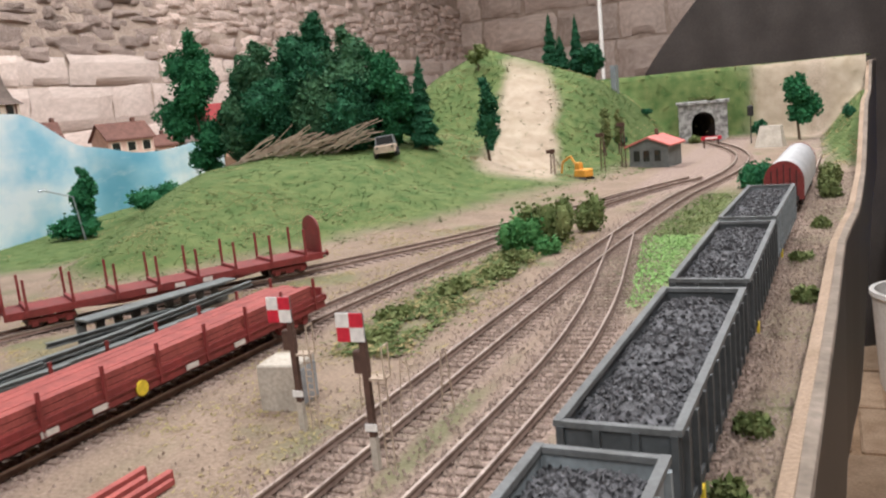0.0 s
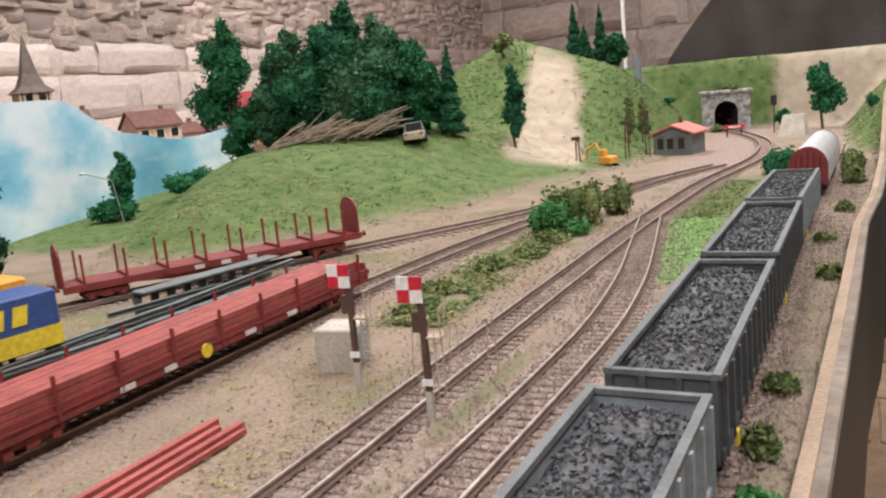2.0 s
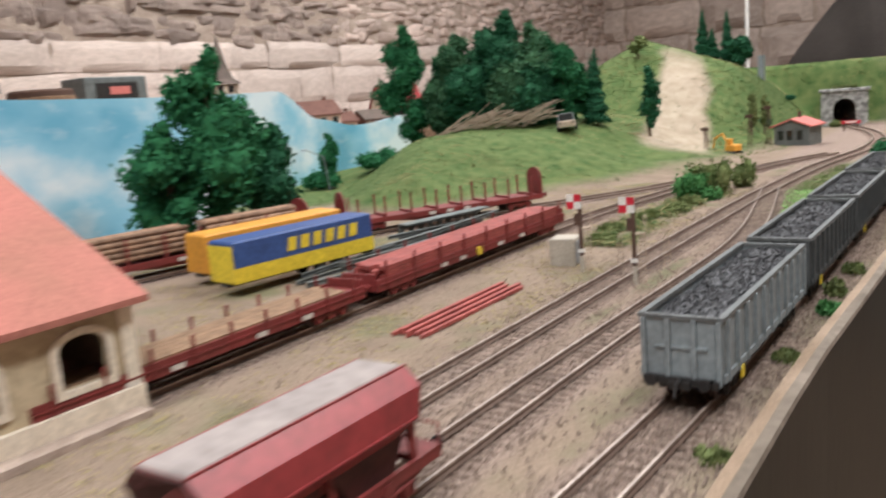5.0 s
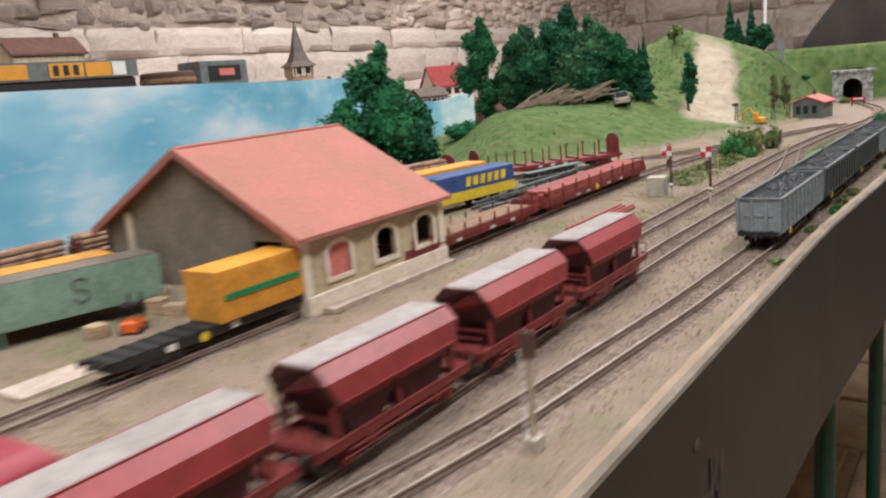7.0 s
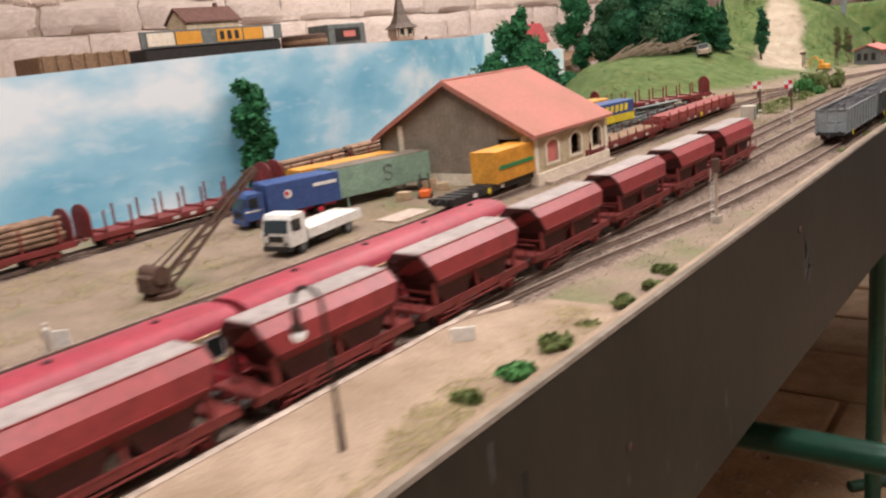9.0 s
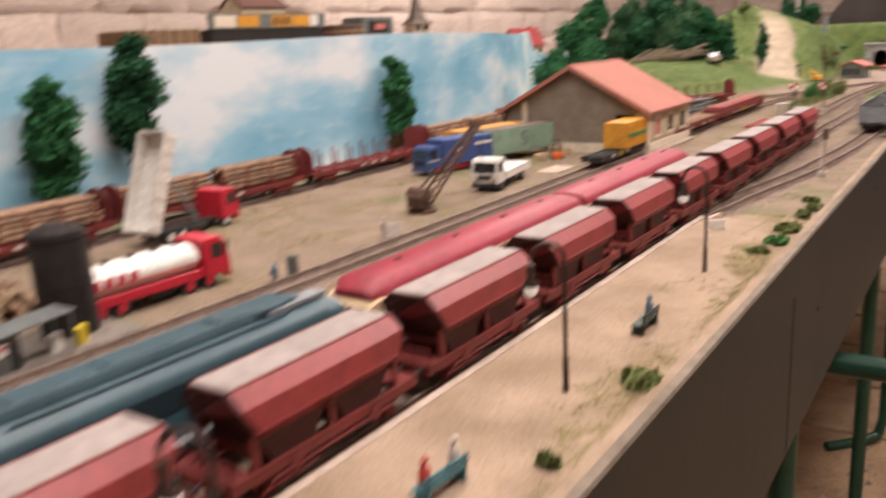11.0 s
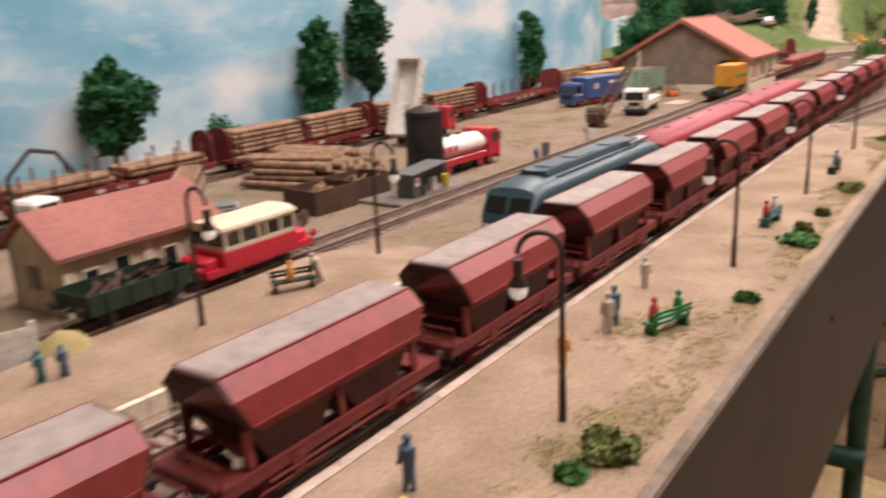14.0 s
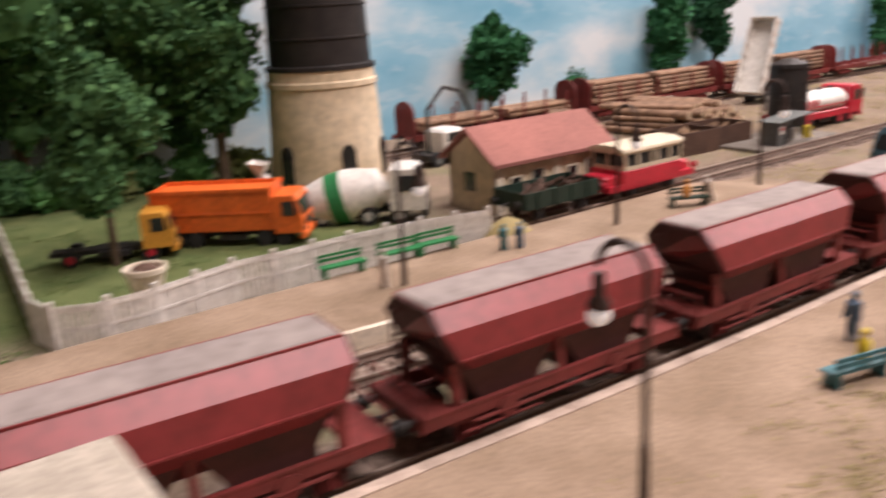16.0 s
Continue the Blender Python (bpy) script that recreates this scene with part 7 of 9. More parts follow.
        m.box(-0.0135, 0.0135, s * 0.0432, s * 0.0440, 0.0090, 0.0185)
        for y in (-0.030, -0.010, 0.010, 0.030):
            m.box(s * 0.0138, s * 0.0146, y - 0.0008, y + 0.0008, 0.0080, 0.0185)
    part("body", m, "green_dark", t)
    for k in range(14):
        x, y, a = rnd.uniform(-0.009, 0.009), rnd.uniform(-0.036, 0.036), rnd.uniform(0, 3)
        part("scrap_piece", Mesh().tube((x - 0.004 * math.cos(a), y - 0.006 * math.sin(a), 0.0150), (x + 0.004 * math.cos(a), y + 0.006 * math.sin(a), 0.0195), 0.0015, 6), "rust_brown", t)
    wheelset(t, -0.026, axlebox="black")
    wheelset(t, 0.026, axlebox="black")
    buffers(t, (-0.050, 0.050))
    # lorries behind the fence
    mixer_lorry(pose(-0.3520, -1.4215, 0, 0, 0, -38))
    dump_lorry(pose(-0.360, -1.490, 0, 0, 0, -40) @ Matrix.Diagonal((0.88, 0.76, 0.86, 1)))
    old_lorry(pose(-0.380, -1.553, 0, 0, 0, -24) @ Matrix.Diagonal((0.85, 0.80, 0.78, 1)))
    t = thing("timber_crane", "white timber loader with a folded black crane arm", "crane", at=pose(-0.462, -1.262, 0, 0, 0, 10))
    part("cab", Mesh().box(-0.012, 0.012, -0.014, 0.010, 0.010, 0.028, 0.002), "white", t)
    part("cab_window", Mesh().box(-0.0124, 0.0124, -0.010, 0.006, 0.0185, 0.025), "window", t)
    part("chassis", Mesh().box(-0.011, 0.011, -0.030, 0.026, 0.005, 0.010), "black", t)
    for y in (-0.022, 0.016):
        for s in (-1, 1):
            wheel(t, s * 0.0108, y, 0.0058, 0.004)
    part("crane_arm", Mesh().path([(0, -0.020, 0.010), (0, -0.020, 0.045), (-0.004, 0.004, 0.060), (-0.010, 0.030, 0.054), (-0.016, 0.048, 0.036)], 0.0016, 6), "black", t)
    for k in range(5):
        r = rnd.uniform(0.003, 0.004)
        solid("fallen_log", Mesh().tube((-0.39 - 0.012 * k, -1.215 - 0.01 * k, 0.004), (-0.46 - 0.008 * k, -1.180 - 0.012 * k, 0.004), r, 9), "bark", "brown log lying on the ground", "log", "fallen logs", smooth=True)
    # wooden spoil heap
    m = Mesh()
    m.lathe([(0.020, 0.0), (0.017, 0.006), (0.010, 0.013), (0.004, 0.0165), (0.0008, 0.017)], seg=18)
    for i, v in enumerate(m.v):
        d = noise.noise((v[0] * 150, v[1] * 150, v[2] * 150)) * 0.0025
        m.v[i] = (v[0] + d, v[1] + d, max(v[2] + d, 0))
    solid("sand_heap", m, "grass_dry", "small heap of yellow sand", "sand heap", smooth=True, at=pose(-0.243, -1.385, 0) @ Matrix.Scale(0.8, 4))
    # steel frames and old rails by the flat wagon
    t = thing("steel_frame", "grey steel frame with slots, lying by the track", "frame", at=pose(-0.3730, 0.345, 0, 0, 0, -12))
    m = Mesh()
    for k in range(9):
        y = -0.055 + k * 0.0125
        m.box(-0.002, 0.000, y, y + 0.0055, 0.0, 0.0155)
    m.box(-0.002, 0.000, -0.055, 0.0575, 0.0, 0.0045)
    m.box(-0.002, 0.000, -0.055, 0.0575, 0.0115, 0.0165)
    m.box(-0.002, 0.012, -0.055, 0.0575, 0.0155, 0.0167)
    part("girder", m, "grey_metal", t)
    for k in range(16):
        a = rnd.uniform(-0.16, 0.16) - 0.10
        y, x, lift = 0.160 + 0.013 * k, -0.334 - 0.010 * (k % 3) - 0.0012 * k, 0.0022 * (k % 4)
        ln, wd = rnd.uniform(0.035, 0.060), rnd.uniform(0.0010, 0.0017)
        m = Mesh().box(-wd * 1.5, wd * 1.5, -ln, ln, 0.0, 0.0006)
        m.box(-wd * 0.4, wd * 0.4, -ln, ln, 0.0006, wd * 1.8)
        m.box(-wd * 1.3, wd * 1.3, -ln, ln, wd * 1.8, wd * 1.8 + 0.0006)
        solid("iron_girder", m, "grey_metal", "dark grey iron girder lying beside the track", "girder", "iron girders", at=pose(x, y, 0.0006 + lift, rnd.uniform(-2, 2), 0, math.degrees(a)))
    for k in range(7):
        x = -0.204 + 0.0032 * k
        solid("spare_rail", Mesh().box(x, x + 0.0020, 0.035 + 0.004 * (k % 3), 0.158 - 0.003 * (k % 4), 0.0006, 0.0026 + 0.0012 * (k % 2)), "plank_red", "red painted spare rail lying on the ballast", "rail", "spare rails", at=pose(0, 0, 0.0, 0, 0, 0))


build_yard()


# ---- platforms and their furniture ----
PLAT_EDGE = [(-2.0, -0.108), (-1.62, -0.0825), (-1.5, -0.0764), (-1.40, -0.0738), (-0.62, -0.0730), (-0.57, -0.060)]


def build_platforms():
    ys = np.linspace(-2.0, -0.57, 90)

    def slab(edge_w, edge_e, ys, top, name, label):
        m = Mesh()
        rings = []
        for y in ys:
            a, b, z = edge_w(y), edge_e(y), top(y)
            rings.append([(a, y, -0.004), (b, y, -0.004)] + [(b + (a - b) * k / 8, y, z + 0.0004 * noise.noise((k * 3.1, y * 30, 2))) for k in range(9)])
        m.loft(rings)
        return solid(name, m, "sand", label, "platform", kind="structure")

    p1 = slab(lambda y: lerp_rows(PLAT_EDGE, y) + 0.0035, lambda y: lerp_rows(EDGE, y) - 0.0012, ys, lambda y: PLAT * ease(-0.57, -0.66, y) + 0.0006, "platform_front", "sandy station platform along the front board")
    y = -2.0
    while y < -0.60:
        x, x2 = lerp_rows(PLAT_EDGE, y), lerp_rows(PLAT_EDGE, y + 0.026)
        z = PLAT * ease(-0.57, -0.66, y) + 0.0012
        m = Mesh().loft([[(x, y, 0), (x + 0.0042, y, 0), (x + 0.0042, y, z), (x, y, z)], [(x2, y + 0.0255, 0), (x2 + 0.0042, y + 0.0255, 0), (x2 + 0.0042, y + 0.0255, z), (x2, y + 0.0255, z)]])
        part("kerb_stone", m, "kerb", p1)
        y += 0.026
    ys2 = np.linspace(-2.0, -1.17, 60)
    west_edge = lambda y: lerp_rows([(-2.0, -0.241), (-1.17, -0.2415)], y)
    p2 = slab(west_edge, lambda y: lerp_rows(T1, y) - 0.0255, ys2, lambda y: 0.0065 * ease(-1.17, -1.24, y) + 0.0005, "platform_middle", "sandy island platform between the tracks")
    y = -2.0
    while y < -1.20:
        x, x2 = lerp_rows(T1, y) - 0.0254, lerp_rows(T1, y + 0.02) - 0.0254
        z = 0.0065 * ease(-1.17, -1.24, y) + 0.0012
        m = Mesh().loft([[(x, y, 0), (x + 0.0030, y, 0), (x + 0.0030, y, z), (x, y, z)], [(x2, y + 0.0195, 0), (x2 + 0.0030, y + 0.0195, 0), (x2 + 0.0030, y + 0.0195, z), (x2, y + 0.0195, z)]])
        part("kerb_stone", m, "stone_trim", p2)
        y += 0.02


build_platforms()


def street_lamp(at, side):
    t = thing("platform_lamp", "dark brown swan-neck lamp with a white globe", "street lamp", "platform lamps", at=at)
    part("post", Mesh().tube((0, 0, 0), (0, 0, 0.016), 0.0014, 8, 0.0012).tube((0, 0, 0.016), (0, 0, 0.0575), 0.0009, 8), "lamp_post", t, smooth=True)
    pts = [(side * 0.0068 * (1 - math.cos(a)), 0, 0.0575 + 0.0068 * math.sin(a)) for a in np.linspace(0, math.pi, 11)]
    part("swan_neck", Mesh().bent(pts, 0.0009, 7), "lamp_post", t, smooth=True)
    x = side * 0.0136
    part("shade", Mesh().lathe([(0.0016, 0.0555), (0.0016, 0.0500), (0.0030, 0.0478), (0.0030, 0.0470)], (x, 0, 0), 14), "lamp_post", t, smooth=True)
    part("globe", Mesh().ball((x, 0, 0.0452), 0.0029, 14), "lamp_globe", t, "white glass globe", True)


for x, y, turn in ((-0.0250, -0.775, 5), (-0.0250, -0.971, 32), (-0.0235, -1.155, 12), (-0.0265, -1.344, 26), (-0.0295, -1.527, 4)):
    street_lamp(pose(x, y, PLAT, 0, 0, turn), -1)
for y in (-1.209, -1.338, -1.475):
    street_lamp(pose(-0.2085, y, 0.0065, 0, 0, rnd.uniform(-8, 8)), 1)


def bench(at, colour, label):
    t = thing("bench", label, "bench", "benches", at=at)
    part("seat", Mesh().box(-0.0030, 0.0026, -0.0115, 0.0115, 0.0050, 0.0060), colour, t)
    for z in (0.0075, 0.0095):
        part("back_slat", Mesh().box(0.0026, 0.0032, -0.0115, 0.0115, z, z + 0.0013), colour, t)
    for y in (-0.0100, 0.0090):
        part("leg", Mesh().box(-0.0028, 0.0030, y, y + 0.0012, 0, 0.0050).box(0.0024, 0.0032, y, y + 0.0012, 0.0050, 0.0108), colour, t)


def figurine(x, y, z, colour, h=0.0185, lean=0, turn=0, seated=False):
    m = Mesh()
    if seated:
        m.lathe([(0.0016, 0.0), (0.0022, 0.001), (0.0020, 0.006), (0.0011, 0.0072), (0.0009, 0.0076)], seg=10)
        m.ball((0, 0, 0.0092), 0.0014, 10)
    else:
        for side in (-1, 1):
            m.tube((side * 0.0011, 0.0005 * side, 0.0), (side * 0.0008, 0, h * 0.48), 0.0009, 7, 0.0012)
            m.tube((side * 0.0021, 0, h * 0.79), (side * 0.0026, -0.0012, h * 0.46), 0.0007, 6, 0.0006)
        m.lathe([(0.0016, h * 0.44), (0.0021, h * 0.52), (0.0019, h * 0.62), (0.0023, h * 0.76), (0.0012, h * 0.82), (0.0008, h * 0.86)], seg=10)
        m.ball((0, 0, h * 0.92), h * 0.075, 10)
    solid("figurine", m, colour, "tiny painted figurine standing on the layout" if not seated else "tiny painted figurine sitting on a bench", "figurine", "figurines", smooth=True, at=pose(x, y, z, lean, 0, turn))


bench(pose(-0.0240, -1.252, PLAT, 0, 0, -22), "green", "dark green bench on the sandy platform")
bench(pose(-0.0275, -1.062, PLAT, 0, 0, -6), "bench_teal", "teal bench on the sandy platform")
bench(pose(-0.0300, -1.430, PLAT, 0, 0, -14), "bench_teal", "teal bench on the sandy platform")
bench(pose(-0.0220, -0.886, PLAT, 0, 0, 0), "green_dark", "dark green bench on the sandy platform")
for x, y in ((-0.2400, -1.4340), (-0.2400, -1.4560), (-0.2420, -1.4870)):
    bench(pose(x, y, 0.0065, 0, 0, 176), "green", "bright green bench beside the white fence")
bench(pose(-0.2060, -1.281, 0.0065, 0, 0, 150), "green_dark", "dark green bench on the island platform")
figurine(-0.0440, -1.266, PLAT, "figure_a", turn=20)
figurine(-0.0450, -1.257, PLAT, "bench_teal")
figurine(-0.0510, -1.205, PLAT, "figure_a", 0.016, turn=50)
figurine(-0.0430, -1.310, PLAT, "figure_b", turn=70)
figurine(-0.0220, -0.880, PLAT + 0.006, "figure_c", seated=True)
figurine(-0.0460, -1.402, PLAT, "figure_c")
figurine(-0.0270, -1.259, PLAT + 0.006, "figure_d", seated=True)
figurine(-0.0215, -1.246, PLAT + 0.006, "green", seated=True)
figurine(-0.0275, -1.053, PLAT + 0.006, "figure_a", seated=True)
figurine(-0.0285, -1.069, PLAT + 0.006, "figure_d", seated=True)
figurine(-0.0300, -1.426, PLAT + 0.006, "yellow", seated=True)
figurine(-0.2030, -1.264, 0.0065, "figure_a", lean=20)
figurine(-0.2060, -1.283, 0.0125, "figure_b", seated=True)
figurine(-0.2120, -1.483, 0.0065, "figure_a")
figurine(-0.2170, -1.410, 0.0065, "bench_teal", 0.014)
figurine(-0.2140, -1.402, 0.0065, "figure_c", 0.014)
figurine(-0.2760, -0.885, 0.0, "figure_c", 0.015)
figurine(-0.2860, -0.752, 0.0, "figure_a")
solid("notice_stone", Mesh().box(-0.0038, 0.0038, -0.0012, 0.0012, 0, 0.0165, 0.0005), "grey_metal", "grey upright cabinet standing in the yard", "cabinet", at=pose(-0.275, -0.869, 0, 0, 0, 30))
solid("white_board", Mesh().box(-0.005, 0.005, -0.0005, 0.0005, 0.002, 0.0125), "white", "white board carried in the yard", "board", at=pose(-0.2800, -0.7470, 0, 0, 0, 40))


def white_fence():
    t = thing("white_fence", "white slatted fence curving round the garden", "fence")
    pts = [Vector((-0.2480, -1.3940, 0)), Vector((-0.2590, -1.4360, 0)), Vector((-0.2620, -1.4790, 0)), Vector((-0.2600, -1.5100, 0)), Vector((-0.2620, -1.5300, 0)), Vector((-0.2500, -1.5750, 0)), Vector((-0.2500, -1.5950, 0)), Vector((-0.2570, -1.6100, 0)), Vector((-0.2750, -1.6140, 0)), Vector((-0.4400, -1.6000, 0))]
    dense = []
    for a, b in zip(pts, pts[1:]):
        n = max(2, int((b - a).length / 0.0024))
        dense += [a.lerp(b, i / n) for i in range(n)]
    for k, p in enumerate(dense):
        q = dense[min(k + 1, len(dense) - 1)]
        d = (q - p).normalized() if q != p else Vector((0, -1, 0))
        nrm = Vector((-d.y, d.x, 0))
        tall = 0.0190 if k % 8 else 0.0212
        wd = 0.0010 if k % 8 else 0.0012
        m = Mesh()
        a, b = p - d * wd, p + d * wd
        o = nrm * (0.0004 if k % 8 else 0.0009)
        m.loft([[a - o, b - o, b + o, a + o], [v + Vector((0, 0, tall)) for v in (a - o, b - o, b + o, a + o)]])
        part("post" if k % 8 == 0 else "slat", m, "white", t)
    for z in (0.0085, 0.0165):
        m = Mesh()
        m.loft([[p + Vector(o) for o in ((-0.0006, -0.0006, z), (0.0006, 0.0006, z), (0.0006, 0.0006, z + 0.0012), (-0.0006, -0.0006, z + 0.0012))] for p in dense[::3]])
        part("fence_rail", m, "white", t)


white_fence()
t = thing("planter", "pale stone urn planter with reddish soil", "planter", at=pose(-0.2890, -1.5630, 0) @ Matrix.Diagonal((0.85, 0.85, 1.2, 1)))
part("urn", Mesh().lathe([(0.007, 0), (0.0065, 0.003), (0.009, 0.008), (0.0105, 0.0125), (0.0115, 0.0130), (0.0115, 0.0150), (0.0100, 0.0150), (0.0095, 0.0125)], seg=22), "stone_trim", t, smooth=True)
part("soil", Mesh().lathe([(0.0094, 0.0122), (0.006, 0.0150), (0.0005, 0.0162)], seg=18), "rust_brown", t, smooth=True)


# ---- signals and trackside ----
def checker_signal(at, h, turn):
    t = thing("railway_signal", "brown signal post with a red and white checkered board", "signal", "signals", at=at)
    part("post", Mesh().box(-0.0011, 0.0011, -0.0011, 0.0011, 0.006, h - 0.010), "rust_brown", t)
    part("post_foot", Mesh().box(-0.0012, 0.0012, -0.0012, 0.0012, 0, 0.0125), "concrete", t, "pale post foot")
    c = -0.0035
    for i in range(2):
        for j in range(2):
            m = Mesh().box(c - 0.0050 + i * 0.0050, c + i * 0.0050, -0.0018, -0.0012, h - 0.0100 + j * 0.0050, h - 0.0050 + j * 0.0050)
            part("board_square", m, "red" if i == j else "white", t, "red square" if i == j else "white square")
    part("board_back", Mesh().box(c - 0.0050, c + 0.0050, -0.0011, -0.0004, h - 0.0100, h), "grey_metal", t)
    part("lamp_case", Mesh().box(-0.0042, 0.0012, -0.0010, 0.0018, h - 0.0215, h - 0.0135, 0.0004), "rust_brown", t)
    part("name_plate", Mesh().box(-0.0020, 0.0024, -0.0019, -0.0013, 0.0150, 0.0175), "white", t)
    m = Mesh()
    for x in (0.0035, 0.0065):
        m.tube((x, 0.001, 0.0005), (x, 0.001, h - 0.022), 0.0003, 4)
    for z in np.arange(0.003, h - 0.022, 0.0028):
        m.tube((0.0035, 0.001, z), (0.0065, 0.001, z), 0.00025, 4)
    part("ladder", m, "brushwood", t)
    m = Mesh().box(-0.0010, 0.0070, -0.001, 0.004, h - 0.0240, h - 0.0232)
    m.path([(0.0070, 0.004, h - 0.0235), (0.0070, 0.004, h - 0.012), (0.0070, -0.001, h - 0.012), (0.0070, -0.001, h - 0.0235)], 0.0003, 4)
    part("service_platform", m, "brushwood", t)


checker_signal(pose(-0.1165, 0.1800, 0, 0, 0, 4), 0.0570, 0)
checker_signal(pose(-0.1640, 0.2050, 0, 0, 0, 6), 0.0555, 0)
m = Mesh().box(-0.0095, 0.0095, -0.0095, 0.0095, 0, 0.0205, 0.0007)
t = solid("concrete_cabinet", m, "concrete", "weathered concrete cabinet beside the track", "cabinet", at=pose(-0.1885, 0.2310, 0, 0, 0, 8))
part("metal_door", Mesh().box(0.0096, 0.0102, -0.0075, 0.0075, 0.002, 0.0175), "steel", t, "blue-grey metal door")
for k in range(3):
    m = Mesh()
    for s in (-1, 1):
        m.tube((s * 0.003, 0, 0), (s * 0.0012, 0, 0.026), 0.0003, 4)
    for z in np.arange(0.004, 0.025, 0.004):
        m.tube((-0.0028 + z * 0.06, 0, z), (0.0028 - z * 0.06, 0, z), 0.00025, 4)
    solid("wire_mast", m, "brushwood", "thin pale wire mast beside the signal", "mast", "wire masts", at=pose(-0.140 + 0.013 * k, 0.215 + 0.01 * k, 0, 0, 0, 30 * k))
# the small signal by the siding, with a ladder
t = thing("shunting_signal", "thin brown shunting signal with a pale ladder", "signal", at=pose(-0.0255, -0.368, 0) @ Matrix.Diagonal((1, 1, 1.35, 1)))
part("post", Mesh().box(-0.0009, 0.0009, -0.0009, 0.0009, 0, 0.036), "brushwood", t)
part("head", Mesh().box(-0.0028, 0.0028, -0.0012, 0.0012, 0.028, 0.036, 0.0005), "rust_brown", t)
m = Mesh()
for x in (-0.0045, -0.0018):
    m.tube((x, 0.001, 0), (x, 0.001, 0.030), 0.0003, 4)
for z in np.arange(0.002, 0.030, 0.0026):
    m.tube((-0.0045, 0.001, z), (-0.0018, 0.001, z), 0.00025, 4)
part("ladder", m, "white", t)
part("foot", Mesh().box(-0.003, 0.003, -0.003, 0.003, 0, 0.004), "concrete", t)
# wooden posts with wires along the front
for x, y, h in ((-0.062, -0.700, 0.020),):
    solid("white_sign", Mesh().box(-0.006, 0.006, -0.0006, 0.0006, 0.004, 0.011), "white", "small white sign on the platform end", "sign", at=pose(-0.049, -0.663, 0.0045, 0, 0, 35))


def tunnel_portal():
    y0, xt = 1.600, lerp_rows(T1, 1.60)
    t = thing("tunnel_portal", "grey stone tunnel portal with an arched mouth", "tunnel portal", at=Matrix.Translation((xt, y0, 0)) @ Matrix.Rotation(radians(12), 4, "Z"))
    w, sp, n = 0.0215, 0.036, 12
    arc = [(w * math.cos(math.pi * i / n), sp + w * math.sin(math.pi * i / n)) for i in range(n + 1)]
    o = [(-0.044, 0), (-w, 0)] + arc[::-1] + [(w, 0), (0.044, 0), (0.044, 0.072), (-0.044, 0.072)]
    part("face_wall", Mesh().loft([[(x, -0.002, z) for x, z in o], [(x, 0.012, z) for x, z in o]]), "portal_stone", t, "pale grey coursed stone")
    for i in range(n):
        a, b = math.pi * i / n, math.pi * (i + 1) / n - 0.02
        pts = [(r * math.cos(q), sp + r * math.sin(q)) for r, q in ((w, a), (w + 0.006, a), (w + 0.006, b), (w, b))]
        part("arch_stone", Mesh().loft([[(x, -0.004, z) for x, z in pts], [(x, -0.0015, z) for x, z in pts]]), "portal_stone", t)
    r = random.Random(4)
    for row in range(9):
        z = 0.002 + row * 0.0076
        x = -0.043
        while x < 0.040:
            wd = r.uniform(0.006, 0.012)
            xa, xb = x, min(x + wd - 0.0006, 0.0435)
            cx = max(abs(xa), abs(xb))
            inner = w + 0.0068 if z < sp else 0
            far = min(abs(xa), abs(xb)) if xa * xb > 0 else 0
            if math.hypot(far, max(0, z - sp)) > w + 0.0070 and (z >= sp or far > inner):
                part("face_stone", Mesh().box(xa, xb, -0.0030, -0.0018, z, z + 0.0070), "portal_stone", t)
            x += wd
    part("coping", Mesh().box(-0.048, 0.048, -0.006, 0.014, 0.0722, 0.0780, 0.001), "portal_stone", t, "dark stone coping")
    tube = [(w * 1.02, 0)] + [(x * 1.02, z) for x, z in arc] + [(-w * 1.02, 0)]
    m = Mesh()
    m.loft([[(x, 0.004, z) for x, z in tube], [(x - 0.02, 0.11, z) for x, z in tube], [(x - 0.06, 0.22, z) for x, z in tube]], cap=False, closed=False)
    m.add([(x - 0.06, 0.22, z) for x, z in tube], [tuple(range(len(tube)))])
    part("tunnel_lining", m, "tunnel_dark", t, "dark tunnel lining")


tunnel_portal()
# small brick hut by the line
t = thing("trackside_hut", "small grey trackside hut with a red roof", "hut", at=pose(-0.205, 1.187, 0, 0, 0, -8) @ Matrix.Scale(1.1, 4))
part("house_wall", Mesh().box(-0.026, 0.026, -0.028, 0.028, 0, 0.030), "grey_metal", t)
for s in (-1, 1):
    part("roof_slope", Mesh().prism([(0, 0.040), (s * 0.031, 0.0285), (s * 0.031, 0.0305), (0, 0.0422)], -0.033, 0.033), "brick_pink", t)
part("gable", Mesh().prism([(-0.026, 0.030), (0.026, 0.030), (0, 0.0398)], -0.028, 0.028), "grey_metal", t)
for x in (-0.016, -0.003, 0.012):
    part("window", Mesh().box(x - 0.004, x + 0.004, -0.0288, -0.0282, 0.010, 0.024), "window", t)
part("chimney", Mesh().box(-0.002, 0.002, 0.006, 0.010, 0.036, 0.050), "rust_brown", t)
# yellow digger and lattice masts
t = thing("digger", "small yellow tracked digger", "digger", at=pose(-0.272, 1.030, 0, 0, 0, 60))
part("cab", Mesh().box(-0.008, 0.008, -0.012, 0.010, 0.008, 0.018, 0.0015).box(-0.007, 0.001, 0.000, 0.009, 0.018, 0.027, 0.001), "container_orange", t)
part("crawler", Mesh().box(-0.010, -0.005, -0.014, 0.014, 0, 0.007, 0.002).box(0.005, 0.010, -0.014, 0.014, 0, 0.007, 0.002), "black", t)
